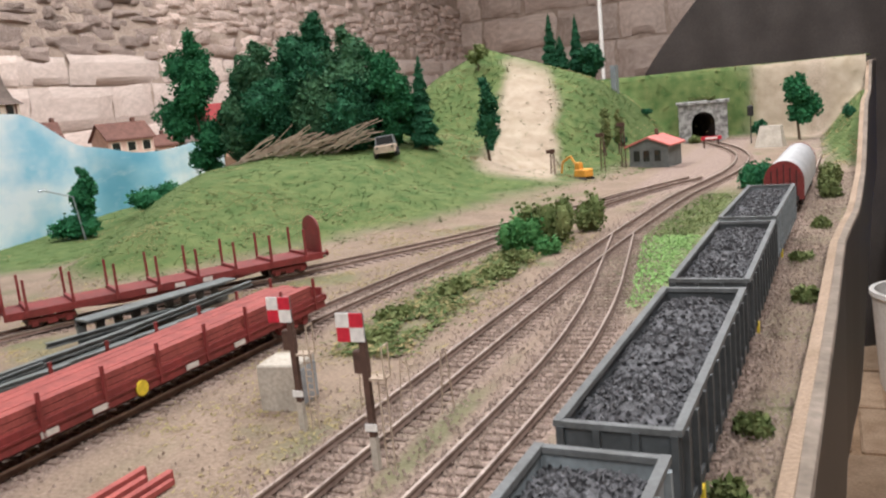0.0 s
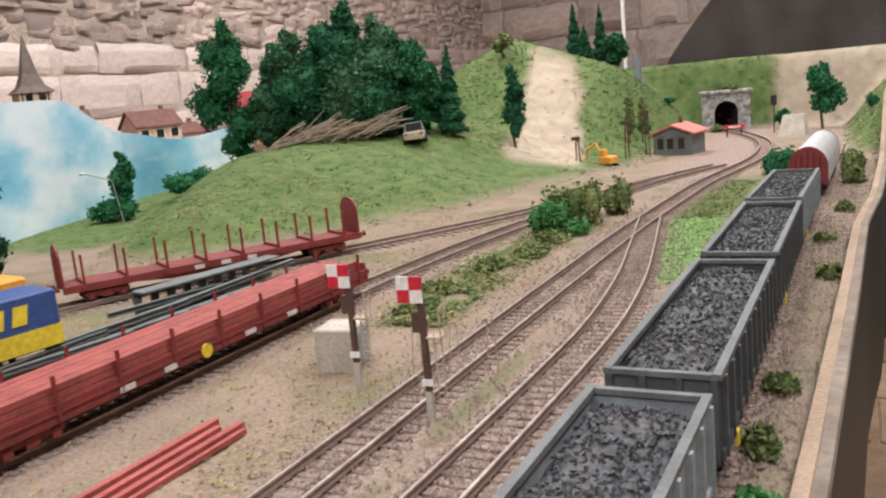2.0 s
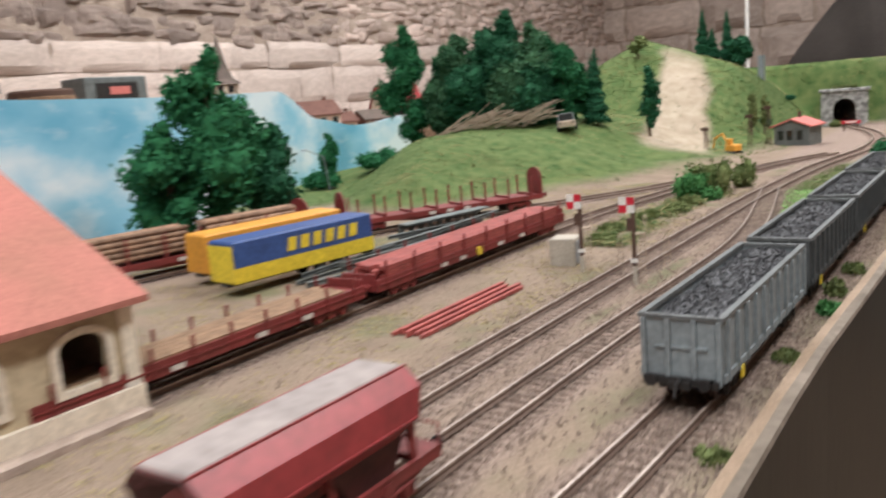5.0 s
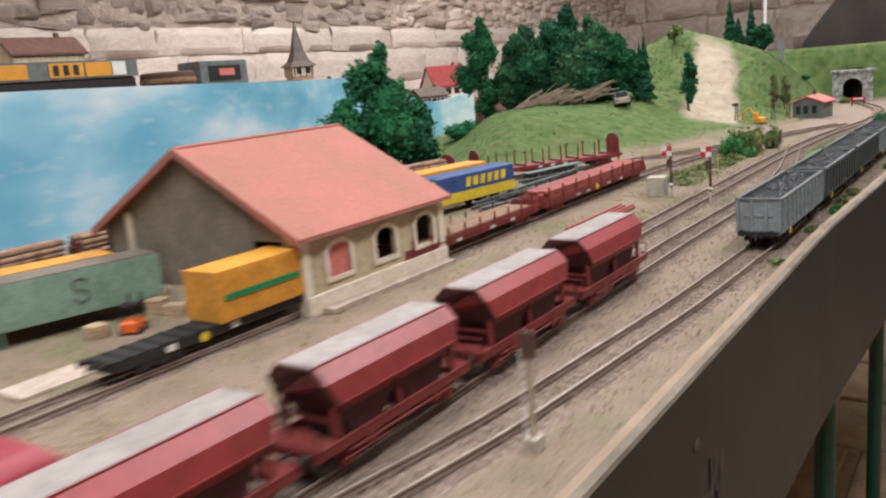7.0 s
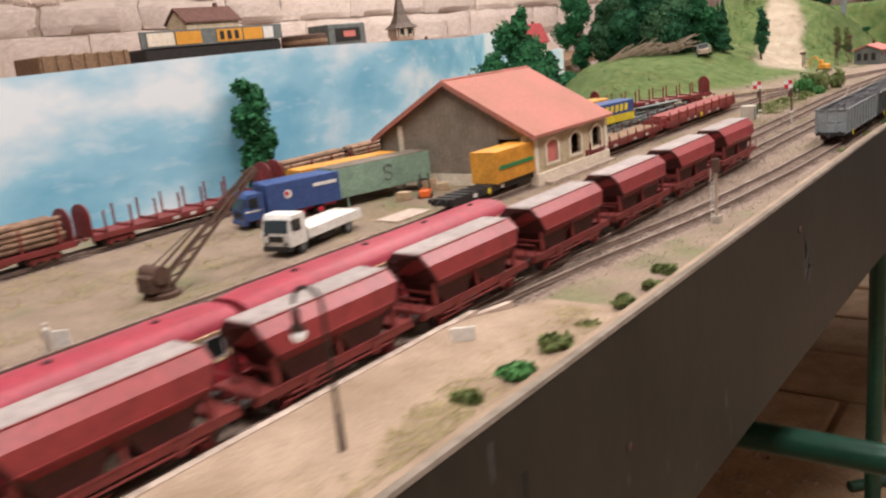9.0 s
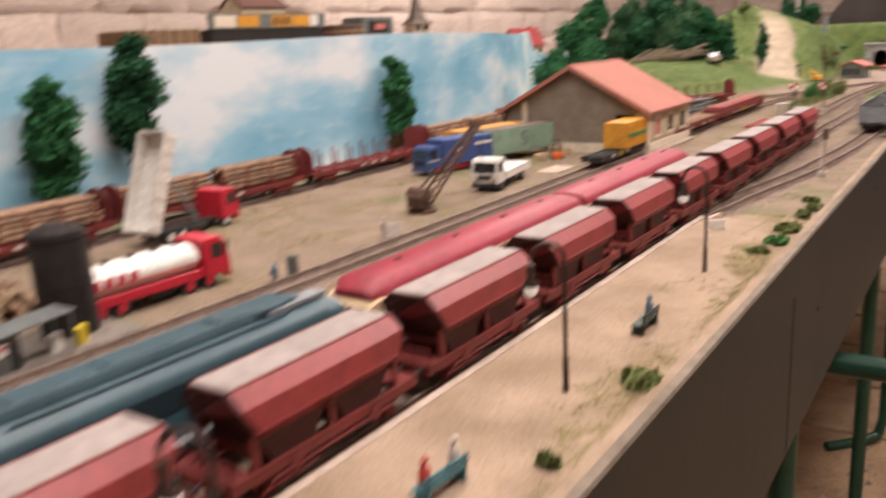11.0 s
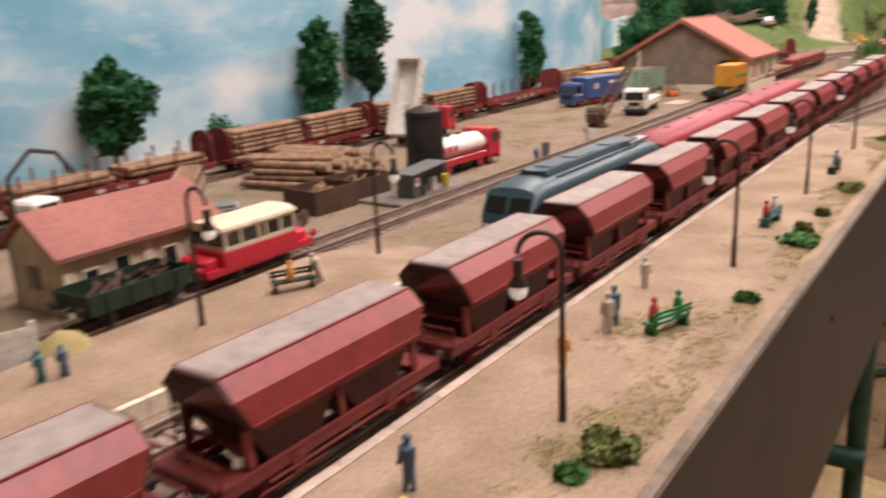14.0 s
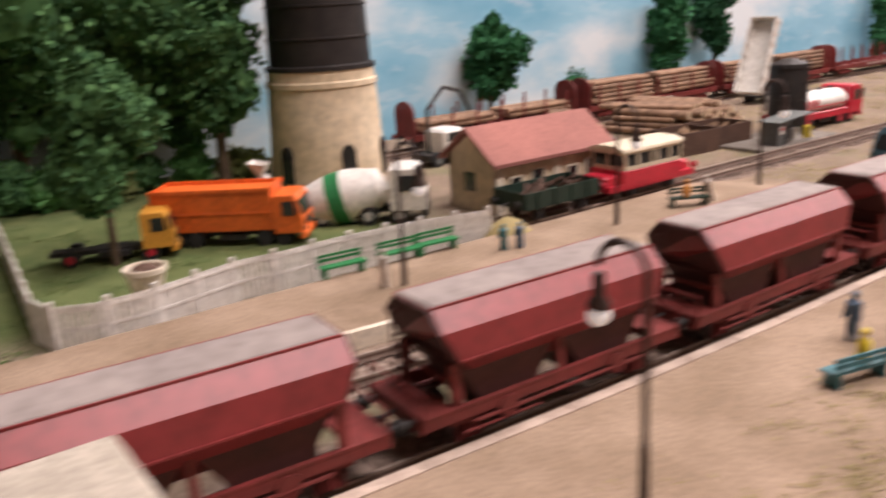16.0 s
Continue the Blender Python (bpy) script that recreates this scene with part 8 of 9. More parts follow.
part("boom", Mesh().path([(0.004, 0.010, 0.014), (0.004, 0.026, 0.034), (0.004, 0.042, 0.026), (0.004, 0.046, 0.010)], 0.0016, 6), "container_orange", t)
for x, y, h in ((-0.318, 1.045, 0.046), (-0.262, 1.10, 0.060), (-0.246, 1.16, 0.070)):
    m = Mesh()
    for sx in (-1, 1):
        for sy in (-1, 1):
            m.tube((sx * 0.003, sy * 0.003, 0), (sx * 0.0015, sy * 0.0015, h), 0.0005, 4)
    for k in range(int(h / 0.006)):
        z = k * 0.006
        m.tube((-0.003, -0.003, z), (0.003, -0.003, z + 0.006), 0.0003, 4)
        m.tube((0.003, -0.003, z), (0.003, 0.003, z + 0.006), 0.0003, 4)
    m.box(-0.008, 0.004, -0.001, 0.001, h - 0.006, h - 0.001)
    solid("lattice_mast", m, "rust_brown", "rusty brown lattice mast beside the line", "mast", "lattice masts", at=pose(x, y, 0))
t = thing("buffer_stop", "red and white buffer stop before the tunnel", "buffer stop", at=pose(-0.160, 1.46, 0, 0, 0, 12))
part("beam", Mesh().box(-0.017, 0.017, -0.002, 0.002, 0.014, 0.020), "red", t)
part("white_panel", Mesh().box(-0.010, 0.010, -0.0026, -0.0021, 0.0155, 0.0185), "white", t)
for x in (-0.012, 0.012):
    part("strut", Mesh().box(x - 0.001, x + 0.001, -0.001, 0.012, 0, 0.015), "rust_brown", t)
t = thing("main_signal", "tall thin signal post beside the tunnel line", "signal", at=pose(-0.098, 1.50, 0))
part("post", Mesh().tube((0, 0, 0), (0, 0, 0.062), 0.0010, 6), "black", t)
part("head", Mesh().box(-0.005, 0.005, -0.002, 0.002, 0.048, 0.066, 0.002), "black", t)
solid("ramp_block", Mesh().loft([[(-0.022, -0.01, 0), (0.022, -0.01, 0), (0.022, 0.02, 0), (-0.022, 0.02, 0)], [(-0.016, 0.004, 0.034), (0.016, 0.004, 0.034), (0.016, 0.018, 0.034), (-0.016, 0.018, 0.034)]]), "concrete", "sloping brown-grey concrete ramp block", "block", at=pose(-0.062, 1.40, 0, 0, 0, -10))


def covered_wagon(at):
    t = thing("covered_wagon", "covered wagon with a pale arched tarpaulin and dark red ends", "wagon", at=at)
    L, w = 0.088, 0.0158

    def arch(k):
        return [(w * k * math.cos(a), 0.0255 + 0.0175 * k * math.sin(a)) for a in np.linspace(0, math.pi, 13)]

    o = [(w, 0.012)] + arch(1) + [(-w, 0.012)]
    part("tarpaulin", Mesh().prism(o, -L, L), "aluminium", t, "pale grey arched tarpaulin", True)
    o2 = [(w * 1.01, 0.010)] + arch(1.02) + [(-w * 1.01, 0.010)]
    for e in (-1, 1):
        end = part("end_wall", Mesh().prism(o2, e * L, e * (L + 0.002)), "wagon_red", t, "dark red ribbed end wall")
        m = Mesh()
        for x in (-0.010, -0.005, 0.0, 0.005, 0.010):
            m.box(x - 0.0005, x + 0.0005, e * (L + 0.002), e * (L + 0.0028), 0.012, 0.040 - abs(x) * 0.5)
        part("end_rib", m, "wagon_dark", end)
    part("underframe", Mesh().box(-0.0135, 0.0135, -L, L, 0.0085, 0.0120), "black", t)
    bogie(t, -0.058, colour="black")
    bogie(t, 0.058, colour="black")
    buffers(t, (-L - 0.008, L + 0.008))


covered_wagon(on_track(T3, 0.795))

t = thing("road_lamp", "thin grey road lamp with a long arm before the painted sky", "street lamp", at=pose(-0.800, 0.672, 0.0))
part("post", Mesh().tube((0, 0, 0), (0, -0.008, 0.054), 0.0010, 8, 0.0007), "steel", t, smooth=True)
part("arm", Mesh().tube((0, -0.008, 0.054), (0, -0.046, 0.0665), 0.0007, 7), "steel", t, smooth=True)
part("lamp_head", Mesh().box(-0.0016, 0.0016, -0.0545, -0.0450, 0.0660, 0.0684, 0.0006), "steel", t)

# ---- on the hill ----
def jeep(at):
    t = thing("jeep", "small muddy grey-brown jeep on the hill", "jeep", at=at)
    part("body", Mesh().box(-0.0105, 0.0105, -0.020, 0.020, 0.0050, 0.0125, 0.0012), "brushwood", t)
    part("cabin", Mesh().loft([[(-0.0100, -0.018, 0.0125), (0.0100, -0.018, 0.0125), (0.0100, 0.006, 0.0125), (-0.0100, 0.006, 0.0125)], [(-0.0085, -0.016, 0.0215), (0.0085, -0.016, 0.0215), (0.0085, 0.003, 0.0215), (-0.0085, 0.003, 0.0215)]]), "grey_metal", t)
    part("windscreen", Mesh().add([(-0.0085, 0.0064, 0.0132), (0.0085, 0.0064, 0.0132), (0.0078, 0.0040, 0.0205), (-0.0078, 0.0040, 0.0205), (-0.0085, 0.0050, 0.0132), (0.0085, 0.0050, 0.0132), (0.0078, 0.0026, 0.0205), (-0.0078, 0.0026, 0.0205)], [(0, 1, 2, 3), (4, 7, 6, 5), (0, 4, 5, 1), (1, 5, 6, 2), (2, 6, 7, 3), (3, 7, 4, 0)]), "window", t)
    for s in (-1, 1):
        part("headlight", Mesh().tube((s * 0.0075, 0.020, 0.0100), (s * 0.0075, 0.0208, 0.0100), 0.0016, 10), "window_light", t)
        for y in (-0.0125, 0.0125):
            wheel(t, s * 0.0100, y, 0.0044, 0.0034)


jeep(pose(-0.490, 0.893, ground_z(-0.490, 0.893) - 0.001, 2, 4, 205) @ Matrix.Scale(1.3, 4))
t = thing("brushwood_pile", "heap of dry brown branches on the hill", "branches")
for k in range(110):
    u = rnd.random()
    x, y = -0.715 + 0.155 * u + rnd.uniform(-0.015, 0.015), 0.865 + 0.05 * u + rnd.uniform(-0.02, 0.02)
    L = rnd.uniform(0.03, 0.065)
    a = 0.22 + rnd.uniform(-0.25, 0.25)
    up = rnd.uniform(0.10, 0.62)
    z = ground_z(x, y) + rnd.uniform(0.001, 0.022) * u ** 0.7
    m = Mesh()
    p = Vector((x, y, z))
    pts = [p]
    for q in range(3):
        p = p + Vector((math.cos(a), math.sin(a), up)) * L / 3
        a += rnd.uniform(-0.25, 0.25)
        up += rnd.uniform(-0.25, 0.15)
        pts.append(Vector(p))
    m.path(pts, rnd.uniform(0.0006, 0.0013), 4)
    part("branch", m, "brushwood", t)


# ---- plants ----
def leaf_cloud(blobs, n, size, seed, squash=1.0):
    """Leaves of two triangles on and in a set of (centre, radii) blobs."""
    r = np.random.default_rng(seed)
    vol = np.array([b[1][0] * b[1][1] for b in blobs])
    pick = r.choice(len(blobs), n, p=vol / vol.sum())
    d = r.normal(size=(n, 3))
    d /= np.linalg.norm(d, axis=1)[:, None]
    lump = np.array([noise.noise(Vector((v[0] * 2.3 + p * 7.7, v[1] * 2.3, v[2] * 2.3 + seed))) for v, p in zip(d, pick)])
    rad = (0.80 + 0.42 * lump[:, None]) * (r.random((n, 1)) ** 0.22)
    c = np.array([blobs[p][0] for p in pick]) + d * np.array([blobs[p][1] for p in pick]) * rad
    u = r.normal(size=(n, 3)) + d * 0.3
    u /= np.linalg.norm(u, axis=1)[:, None]
    w = np.cross(u, r.normal(size=(n, 3)))
    w /= np.linalg.norm(w, axis=1)[:, None]
    s = size * r.uniform(0.6, 1.4, (n, 1))
    v = np.stack([c - u * s, c + w * s * 0.7, c + u * s, c - w * s * 0.7], 1).reshape(-1, 3)
    v[:, 2] = np.maximum(v[:, 2], min(b[0][2] - b[1][2] for b in blobs))
    f = np.arange(4 * n).reshape(-1, 4)
    return v, f


def cloud_part(name, v, f, material, parent, label=""):
    me = bpy.data.meshes.new(name)
    me.from_pydata(v.tolist(), [], f.tolist())
    me.materials.append(M[material])
    ob = new(name, me)
    if parent is not None:
        ob.parent = parent
    if label:
        ob["label"] = label
    return ob


def core(blobs, k=0.66):
    m = Mesh()
    for c, rr in blobs:
        n = len(m.v)
        m.ball((0, 0, 0), 1.0, 9)
        for i in range(n, len(m.v)):
            x, y, z = m.v[i]
            q = k * (0.9 + 0.35 * noise.noise((x * 2 + c[0] * 90, y * 2 + c[1] * 90, z * 2)))
            m.v[i] = (c[0] + x * rr[0] * q, c[1] + y * rr[1] * q, c[2] + z * rr[2] * q)
    return m


def tree(x, y, z, h, spread, seed, leaf="leaf", label="leafy green model tree", n=3600, low=0.25, slim=False, size=0.0030):
    r = random.Random(seed)
    t = thing("tree", label, "tree", "trees", at=pose(x, y, z))
    blobs = []
    count = 15 if not slim else 11
    spread *= 1.22
    n = int(n * 1.5)
    for k in range(count):
        u = k / (count - 1)
        prof = math.sin(math.pi * (0.14 + 0.76 * u)) if not slim else (0.55 + 0.45 * math.sin(math.pi * u))
        a = r.uniform(0, 6.28)
        off = spread * prof * r.uniform(0.15, 0.62) * (0.6 if slim else 1)
        rr = spread * prof * r.uniform(0.50, 0.78)
        blobs.append(((off * math.cos(a), off * math.sin(a), h * (low + (0.93 - low) * u)), (rr, rr, max(rr * r.uniform(0.75, 1.1), h * 0.075))))
    lean = r.uniform(-0.006, 0.006)
    m = Mesh().tube((0, 0, -0.004), (lean, 0, h * 0.5), max(0.0016, h * 0.022), 8, h * 0.012)
    part("trunk", m, "trunk", t, smooth=True)
    for c, rr in blobs[::2]:
        part("limb", Mesh().tube((lean * 0.7, 0, h * max(low, 0.12)), c, h * 0.009, 5, h * 0.003), "trunk", t)
    crown = part("crown", core(blobs), leaf, t, smooth=True)
    v, f = leaf_cloud(blobs, n, size, seed)
    cloud_part("leaves", v, f, leaf, crown)
    return t


def conifer(x, y, z, h, spread, seed, leaf="leaf_dark", label="dark green pointed conifer", n=2600):
    r = np.random.default_rng(seed)
    t = thing("conifer", label, "tree", "conifers", at=pose(x, y, z))
    part("trunk", Mesh().tube((0, 0, -0.003), (0, 0, h * 0.9), h * 0.02, 7, h * 0.004), "trunk", t)
    m = Mesh()
    for k in range(8):
        u = k / 8
        m.lathe([(spread * (1 - u) * 0.85 + 0.001, h * (0.08 + 0.86 * u)), (0.0006, h * (0.08 + 0.86 * u) + h * 0.2 * (1 - 0.5 * u))], seg=9)
    crown = part("crown", m, leaf, t)
    u = 1 - np.sqrt(r.random(n))
    a = r.uniform(0, 2 * np.pi, n)
    lay_r = spread * (1 - u) * (0.80 + 0.32 * r.random(n)) * (0.86 + 0.2 * np.sin(u * 40 + a))
    c = np.stack([lay_r * np.cos(a), lay_r * np.sin(a), h * (0.06 + 0.92 * u) - lay_r * 0.15], 1)
    d = np.stack([np.cos(a), np.sin(a), -0.35 + 0 * a], 1) + r.normal(size=(n, 3)) * 0.35
    d /= np.linalg.norm(d, axis=1)[:, None]
    w = np.cross(d, r.normal(size=(n, 3)))
    w /= np.linalg.norm(w, axis=1)[:, None]
    s = 0.0030 * r.uniform(0.6, 1.3, (n, 1))
    v = np.stack([c - d * s, c + w * s * 0.35, c + d * s, c - w * s * 0.35], 1).reshape(-1, 3)
    cloud_part("needles", v, np.arange(4 * n).reshape(-1, 4), leaf, crown)
    return t


def bush(x, y, z, w, h, seed, leaf="leaf_olive", label="low green bush", n=900, size=0.0018):
    r = random.Random(seed)
    t = thing("bush", label, "bush", "bushes", at=pose(x, y, z))
    blobs = []
    for k in range(6):
        a = r.uniform(0, 6.28)
        o = w * r.uniform(0.0, 0.55)
        rr = w * r.uniform(0.35, 0.6)
        hz = h * r.uniform(0.35, 0.55)
        blobs.append(((o * math.cos(a), o * math.sin(a), hz * 0.8), (rr, rr, hz)))
    foot = part("crown", core(blobs), leaf, t)
    v, f = leaf_cloud(blobs, n, size, seed)
    v[:, 2] = np.maximum(v[:, 2], -0.001)
    cloud_part("leaves", v, f, leaf, foot)
    return t


def gz(x, y):
    return ground_z(x, y) - 0.001


def build_plants():
    # wood on the hill
    wood = ((-0.815, 0.93, 0.222, 0.046), (-0.770, 0.985, 0.150, 0.042), (-0.730, 0.98, 0.170, 0.046), (-0.690, 1.00, 0.165, 0.048), (-0.650, 0.99, 0.200, 0.048), (-0.605, 1.00, 0.175, 0.046), (-0.560, 1.00, 0.145, 0.040), (-0.700, 0.955, 0.110, 0.046), (-0.625, 0.955, 0.115, 0.046), (-0.525, 0.985, 0.130, 0.030), (-0.575, 0.960, 0.105, 0.042), (-0.760, 0.950, 0.100, 0.040))
    for k, (x, y, h, s) in enumerate(wood):
        tree(x, y, gz(x, y), h, s, 100 + k, ("leaf", "leaf_dark", "leaf_wood")[k % 3], "dense dark green foliage tree on the hill", 8200, 0.08, False, 0.0026)
    conifer(-0.478, 0.985, gz(-0.478, 0.985), 0.135, 0.020, 7)
    conifer(-0.505, 1.03, gz(-0.505, 1.03), 0.115, 0.018, 8)
    for k, (x, y, h) in enumerate(((-0.450, 1.50, 0.118), (-0.405, 1.52, 0.130), (-0.428, 1.49, 0.075))):
        conifer(x, y, gz(x, y) - 0.004, h, 0.020, 20 + k)
    tree(-0.372, 1.50, gz(-0.372, 1.50) - 0.004, 0.075, 0.022, 35, "leaf_dark", "dark green bushy tree beside the conifers", 2000, 0.2)
    tree(-0.415, 1.06, gz(-0.415, 1.06) - 0.004, 0.125, 0.022, 31, "leaf_dark", "thin leaning dark green tree on the slope", 1500, 0.2, True, 0.0022)
    tree(-0.020, 1.52, gz(-0.02, 1.52) - 0.004, 0.122, 0.030, 32, "leaf", "broad green tree above the tunnel line", 3000, 0.32)
    tree(-0.530, 1.33, gz(-0.53, 1.33) - 0.003, 0.050, 0.017, 33, "leaf_olive", "sparse olive shrub on the peak", 500, 0.4)
    tree(-0.085, 1.56, gz(-0.085, 1.56) - 0.002, 0.040, 0.015, 34, "leaf_dark", "small dark shrub beside the tunnel", 800, 0.3)
    for k, (x, y, h) in enumerate(((-0.285, 1.22, 0.060), (-0.272, 1.25, 0.075), (-0.300, 1.28, 0.050))):
        tree(x, y, gz(x, y) - 0.002, h, 0.010, 40 + k, "leaf_olive", "slender olive tree by the cutting", 700, 0.3, True, 0.0018)
    # trees before the painted sky
    tree(-0.560, 0.245, 0.0, 0.198, 0.046, 50, "leaf", "tall dark green tree before the painted sky", 5200, 0.12)
    tree(-0.590, 0.200, 0.0, 0.130, 0.040, 51, "leaf", "dark green tree before the painted sky", 3000, 0.12)
    tree(-0.550, 0.300, 0.0, 0.115, 0.036, 52, "leaf_dark", "dark green tree before the painted sky", 2600, 0.12)
    tree(-0.810, 0.690, 0.002, 0.088, 0.017, 53, "leaf", "small bushy tree at the foot of the hill", 1600, 0.15)
    bush(-0.825, 0.675, 0.002, 0.040, 0.035, 54, "leaf", "dark green bush before the painted sky", 1500, 0.0024)
    bush(-0.800, 0.800, 0.020, 0.045, 0.040, 55, "leaf", "dark green bush at the hill's foot", 1600, 0.0024)
    tree(-0.575, -0.845, 0.0, 0.138, 0.032, 56, "leaf", "oval dark green tree before the painted sky", 3200, 0.25, True)
    tree(-0.575, -0.752, 0.0, 0.176, 0.032, 57, "leaf_dark", "tall dark tree before the painted sky", 3200, 0.3, True)
    tree(-0.575, -0.335, 0.0, 0.134, 0.030, 58, "leaf", "narrow green tree before the painted sky", 2600, 0.12, True)
    bush(-0.572, -0.995, 0.0, 0.030, 0.064, 59, "leaf", "rounded green bush behind the log train", 1500, 0.0024)
    tree(-0.572, -1.122, 0.0, 0.116, 0.030, 60, "leaf", "round-headed dark green tree", 3400, 0.3)
    # the dark wood at the garden's end
    for k, (x, y, h, s) in enumerate(((-0.560, -1.480, 0.25, 0.060), (-0.565, -1.560, 0.26, 0.065), (-0.560, -1.640, 0.26, 0.070), (-0.520, -1.700, 0.25, 0.070), (-0.440, -1.690, 0.24, 0.060), (-0.520, -1.430, 0.22, 0.040), (-0.572, -1.440, 0.16, 0.040), (-0.565, -1.520, 0.20, 0.045))):
        tree(x, y, 0.0, h, s * 1.1, 200 + k, "leaf_forest", "large shadowy tree at the garden's end", 8500, 0.22, False, 0.0032)
    tree(-0.368, -1.556, 0.0, 0.115, 0.030, 230, "leaf_forest", "green young tree in the fenced garden", 5200, 0.32, False, 0.0024)
    for k in range(9):
        bush(-0.535 - 0.012 * (k % 3), -1.415 - 0.032 * k, 0.0, 0.032, 0.034 + 0.008 * (k % 2), 250 + k, ("leaf_olive", "leaf_bright", "leaf_forest")[k % 3], "low green undergrowth below the garden trees", 1500, 0.0026)
    # bushes along the tracks
    for k, (x, y, w, h, leaf) in enumerate(((-0.198, 0.565, 0.022, 0.040, "leaf_bright"), (-0.178, 0.612, 0.027, 0.046, "leaf_olive"), (-0.168, 0.655, 0.024, 0.044, "leaf_olive"), (-0.172, 0.552, 0.014, 0.018, "leaf_bright"), (-0.200, 0.600, 0.022, 0.042, "leaf_olive"),
                                            (-0.196, 0.318, 0.016, 0.009, "leaf_olive"), (-0.206, 0.365, 0.016, 0.010, "leaf_olive"), (-0.196, 0.430, 0.020, 0.011, "leaf_olive"), (-0.184, 0.475, 0.020, 0.011, "leaf_olive"), (-0.188, 0.520, 0.018, 0.012, "leaf_olive"),
                                            (-0.034, 0.865, 0.026, 0.042, "leaf"), (-0.050, 0.900, 0.020, 0.034, "leaf"), (0.026, 0.800, 0.016, 0.026, "leaf_olive"), (0.030, 0.900, 0.018, 0.028, "leaf_olive"),
                                            (0.001, 0.178, 0.011, 0.012, "leaf_olive"), (0.004, 0.236, 0.010, 0.011, "leaf_olive"), (0.003, 0.140, 0.010, 0.009, "leaf_bright"), (0.014, 0.414, 0.008, 0.012, "leaf_olive"), (0.010, 0.520, 0.010, 0.010, "leaf_olive"), (0.020, 0.640, 0.010, 0.012, "leaf_olive"),
                                            (-0.001, 0.060, 0.009, 0.007, "leaf_olive"), (-0.003, -0.05, 0.008, 0.005, "leaf_olive"), (-0.012, -0.500, 0.010, 0.006, "leaf_olive"), (0.055, 1.35, 0.014, 0.026, "leaf_dark"),
                                            (-0.280, 1.30, 0.020, 0.018, "leaf_dark"), (-0.205, 1.585, 0.020, 0.02, "leaf_olive"), (-0.245, 1.54, 0.020, 0.02, "leaf_olive"), (-0.300, 1.60, 0.016, 0.014, "leaf_dark"))):
        bush(x, y, gz(x, y), w, h, 300 + k, leaf, "green foam bush beside the track", 1100 if w > 0.015 else 600)
    for k in range(4):
        bush(-0.175 - 0.012 * k + 0.0, 1.604 + 0.006 * (k % 2), 0.0775, 0.010, 0.010, 350 + k, "leaf_olive", "olive bush growing on the tunnel coping", 400)
    for k, (x, y, w, h) in enumerate(((-0.003, -1.100, 0.013, 0.009), (-0.006, -1.075, 0.009, 0.008), (-0.003, -1.030, 0.006, 0.006), (-0.001, -0.950, 0.011, 0.007), (-0.003, -0.690, 0.014, 0.008), (-0.004, -0.655, 0.012, 0.008), (-0.005, -0.720, 0.009, 0.006), (-0.006, -1.356, 0.014, 0.007), (-0.010, -1.372, 0.008, 0.004), (-0.006, -0.570, 0.010, 0.007), (-0.004, -0.535, 0.009, 0.005), (-0.010, -0.610, 0.009, 0.006), (-0.004, -1.205, 0.007, 0.005))):
        bush(x, y, PLAT if y < -0.62 else 0.001, w, h, 400 + k, "leaf_olive" if k % 4 else "leaf_bright", "low tuft of green ground cover on the platform", 420)

    # grass over the hills: past counting
    r = np.random.default_rng(17)
    tufts = {"grass_tuft": [], "leaf_olive": [], "grass_dry": [], "grass_lime_lit": [], "grass_pale": []}

    def put(kind, x, y, z, s):
        tufts[kind].append((x, y, z, s))

    for x, y in zip(r.uniform(-1.0, 0.09, 60000), r.uniform(0.3, 1.9, 60000)):
        if not lerp_rows(BACK, y) < x < lerp_rows(EDGE, y) - 0.003:
            continue
        h, raw = hill(x, y)
        if raw < 0.002 and not (x < -0.50 and y > 0.42 and 0.23 * -(x + 0.60) + (y - 0.50) * 0.55 > 0.025):
            continue
        if abs(x + 0.368 + 0.26 * (y - 1.05)) < 0.050 - 0.055 * (y - 1.05) and 1.0 < y < 1.42 or (x > -0.10 and 1.55 < y < 1.66):
            if r.random() > 0.12:
                continue
        n = noise.noise((x * 14, y * 14, 4.0)) + 0.6 * noise.noise((x * 45, y * 45, 2.0))
        put("leaf_olive" if n > 0.50 else "grass_dry" if n < (-0.40 if y < 1.0 else -0.12) else "grass_tuft", x, y, h, 0.0030 if y < 1.0 else 0.0042)
    # grass by the coal track; its bright part paints in a soft light spot
    for x, y in zip(r.normal(-0.088, 0.017, 5200), r.uniform(0.40, 0.86, 5200)):
        if abs(x - lerp_rows(T3, y)) > 0.018 and x > lerp_rows(T2, min(y, 0.6)) + 0.016 and x > lerp_rows(T1, y) + 0.018:
            put("grass_lime_lit" if y < 0.62 else "leaf_olive", x, y, 0.0006, 0.0024)
    for x, y in zip(r.uniform(-0.50, -0.25, 9000), r.uniform(-1.72, -1.40, 9000)):
        if noise.noise((x * 18, y * 18, 8.0)) > -0.2:
            put("grass_tuft" if r.random() < 0.7 else "leaf_olive", x, y, 0.0, 0.0024)
    for x, y in zip(r.uniform(-0.050, 0.004, 46000), r.uniform(-1.9, -0.6, 46000)):
        n = noise.noise((x * 30, y * 14, 6.0)) + 0.4 * noise.noise((x * 90, y * 70, 6.0)) + 15 * (x + 0.026)
        if n > 0.42 + r.normal(0, 0.20):
            put("grass_pale" if r.random() < 0.75 else "grass_dry", x, y, PLAT + 0.0012, 0.0012)
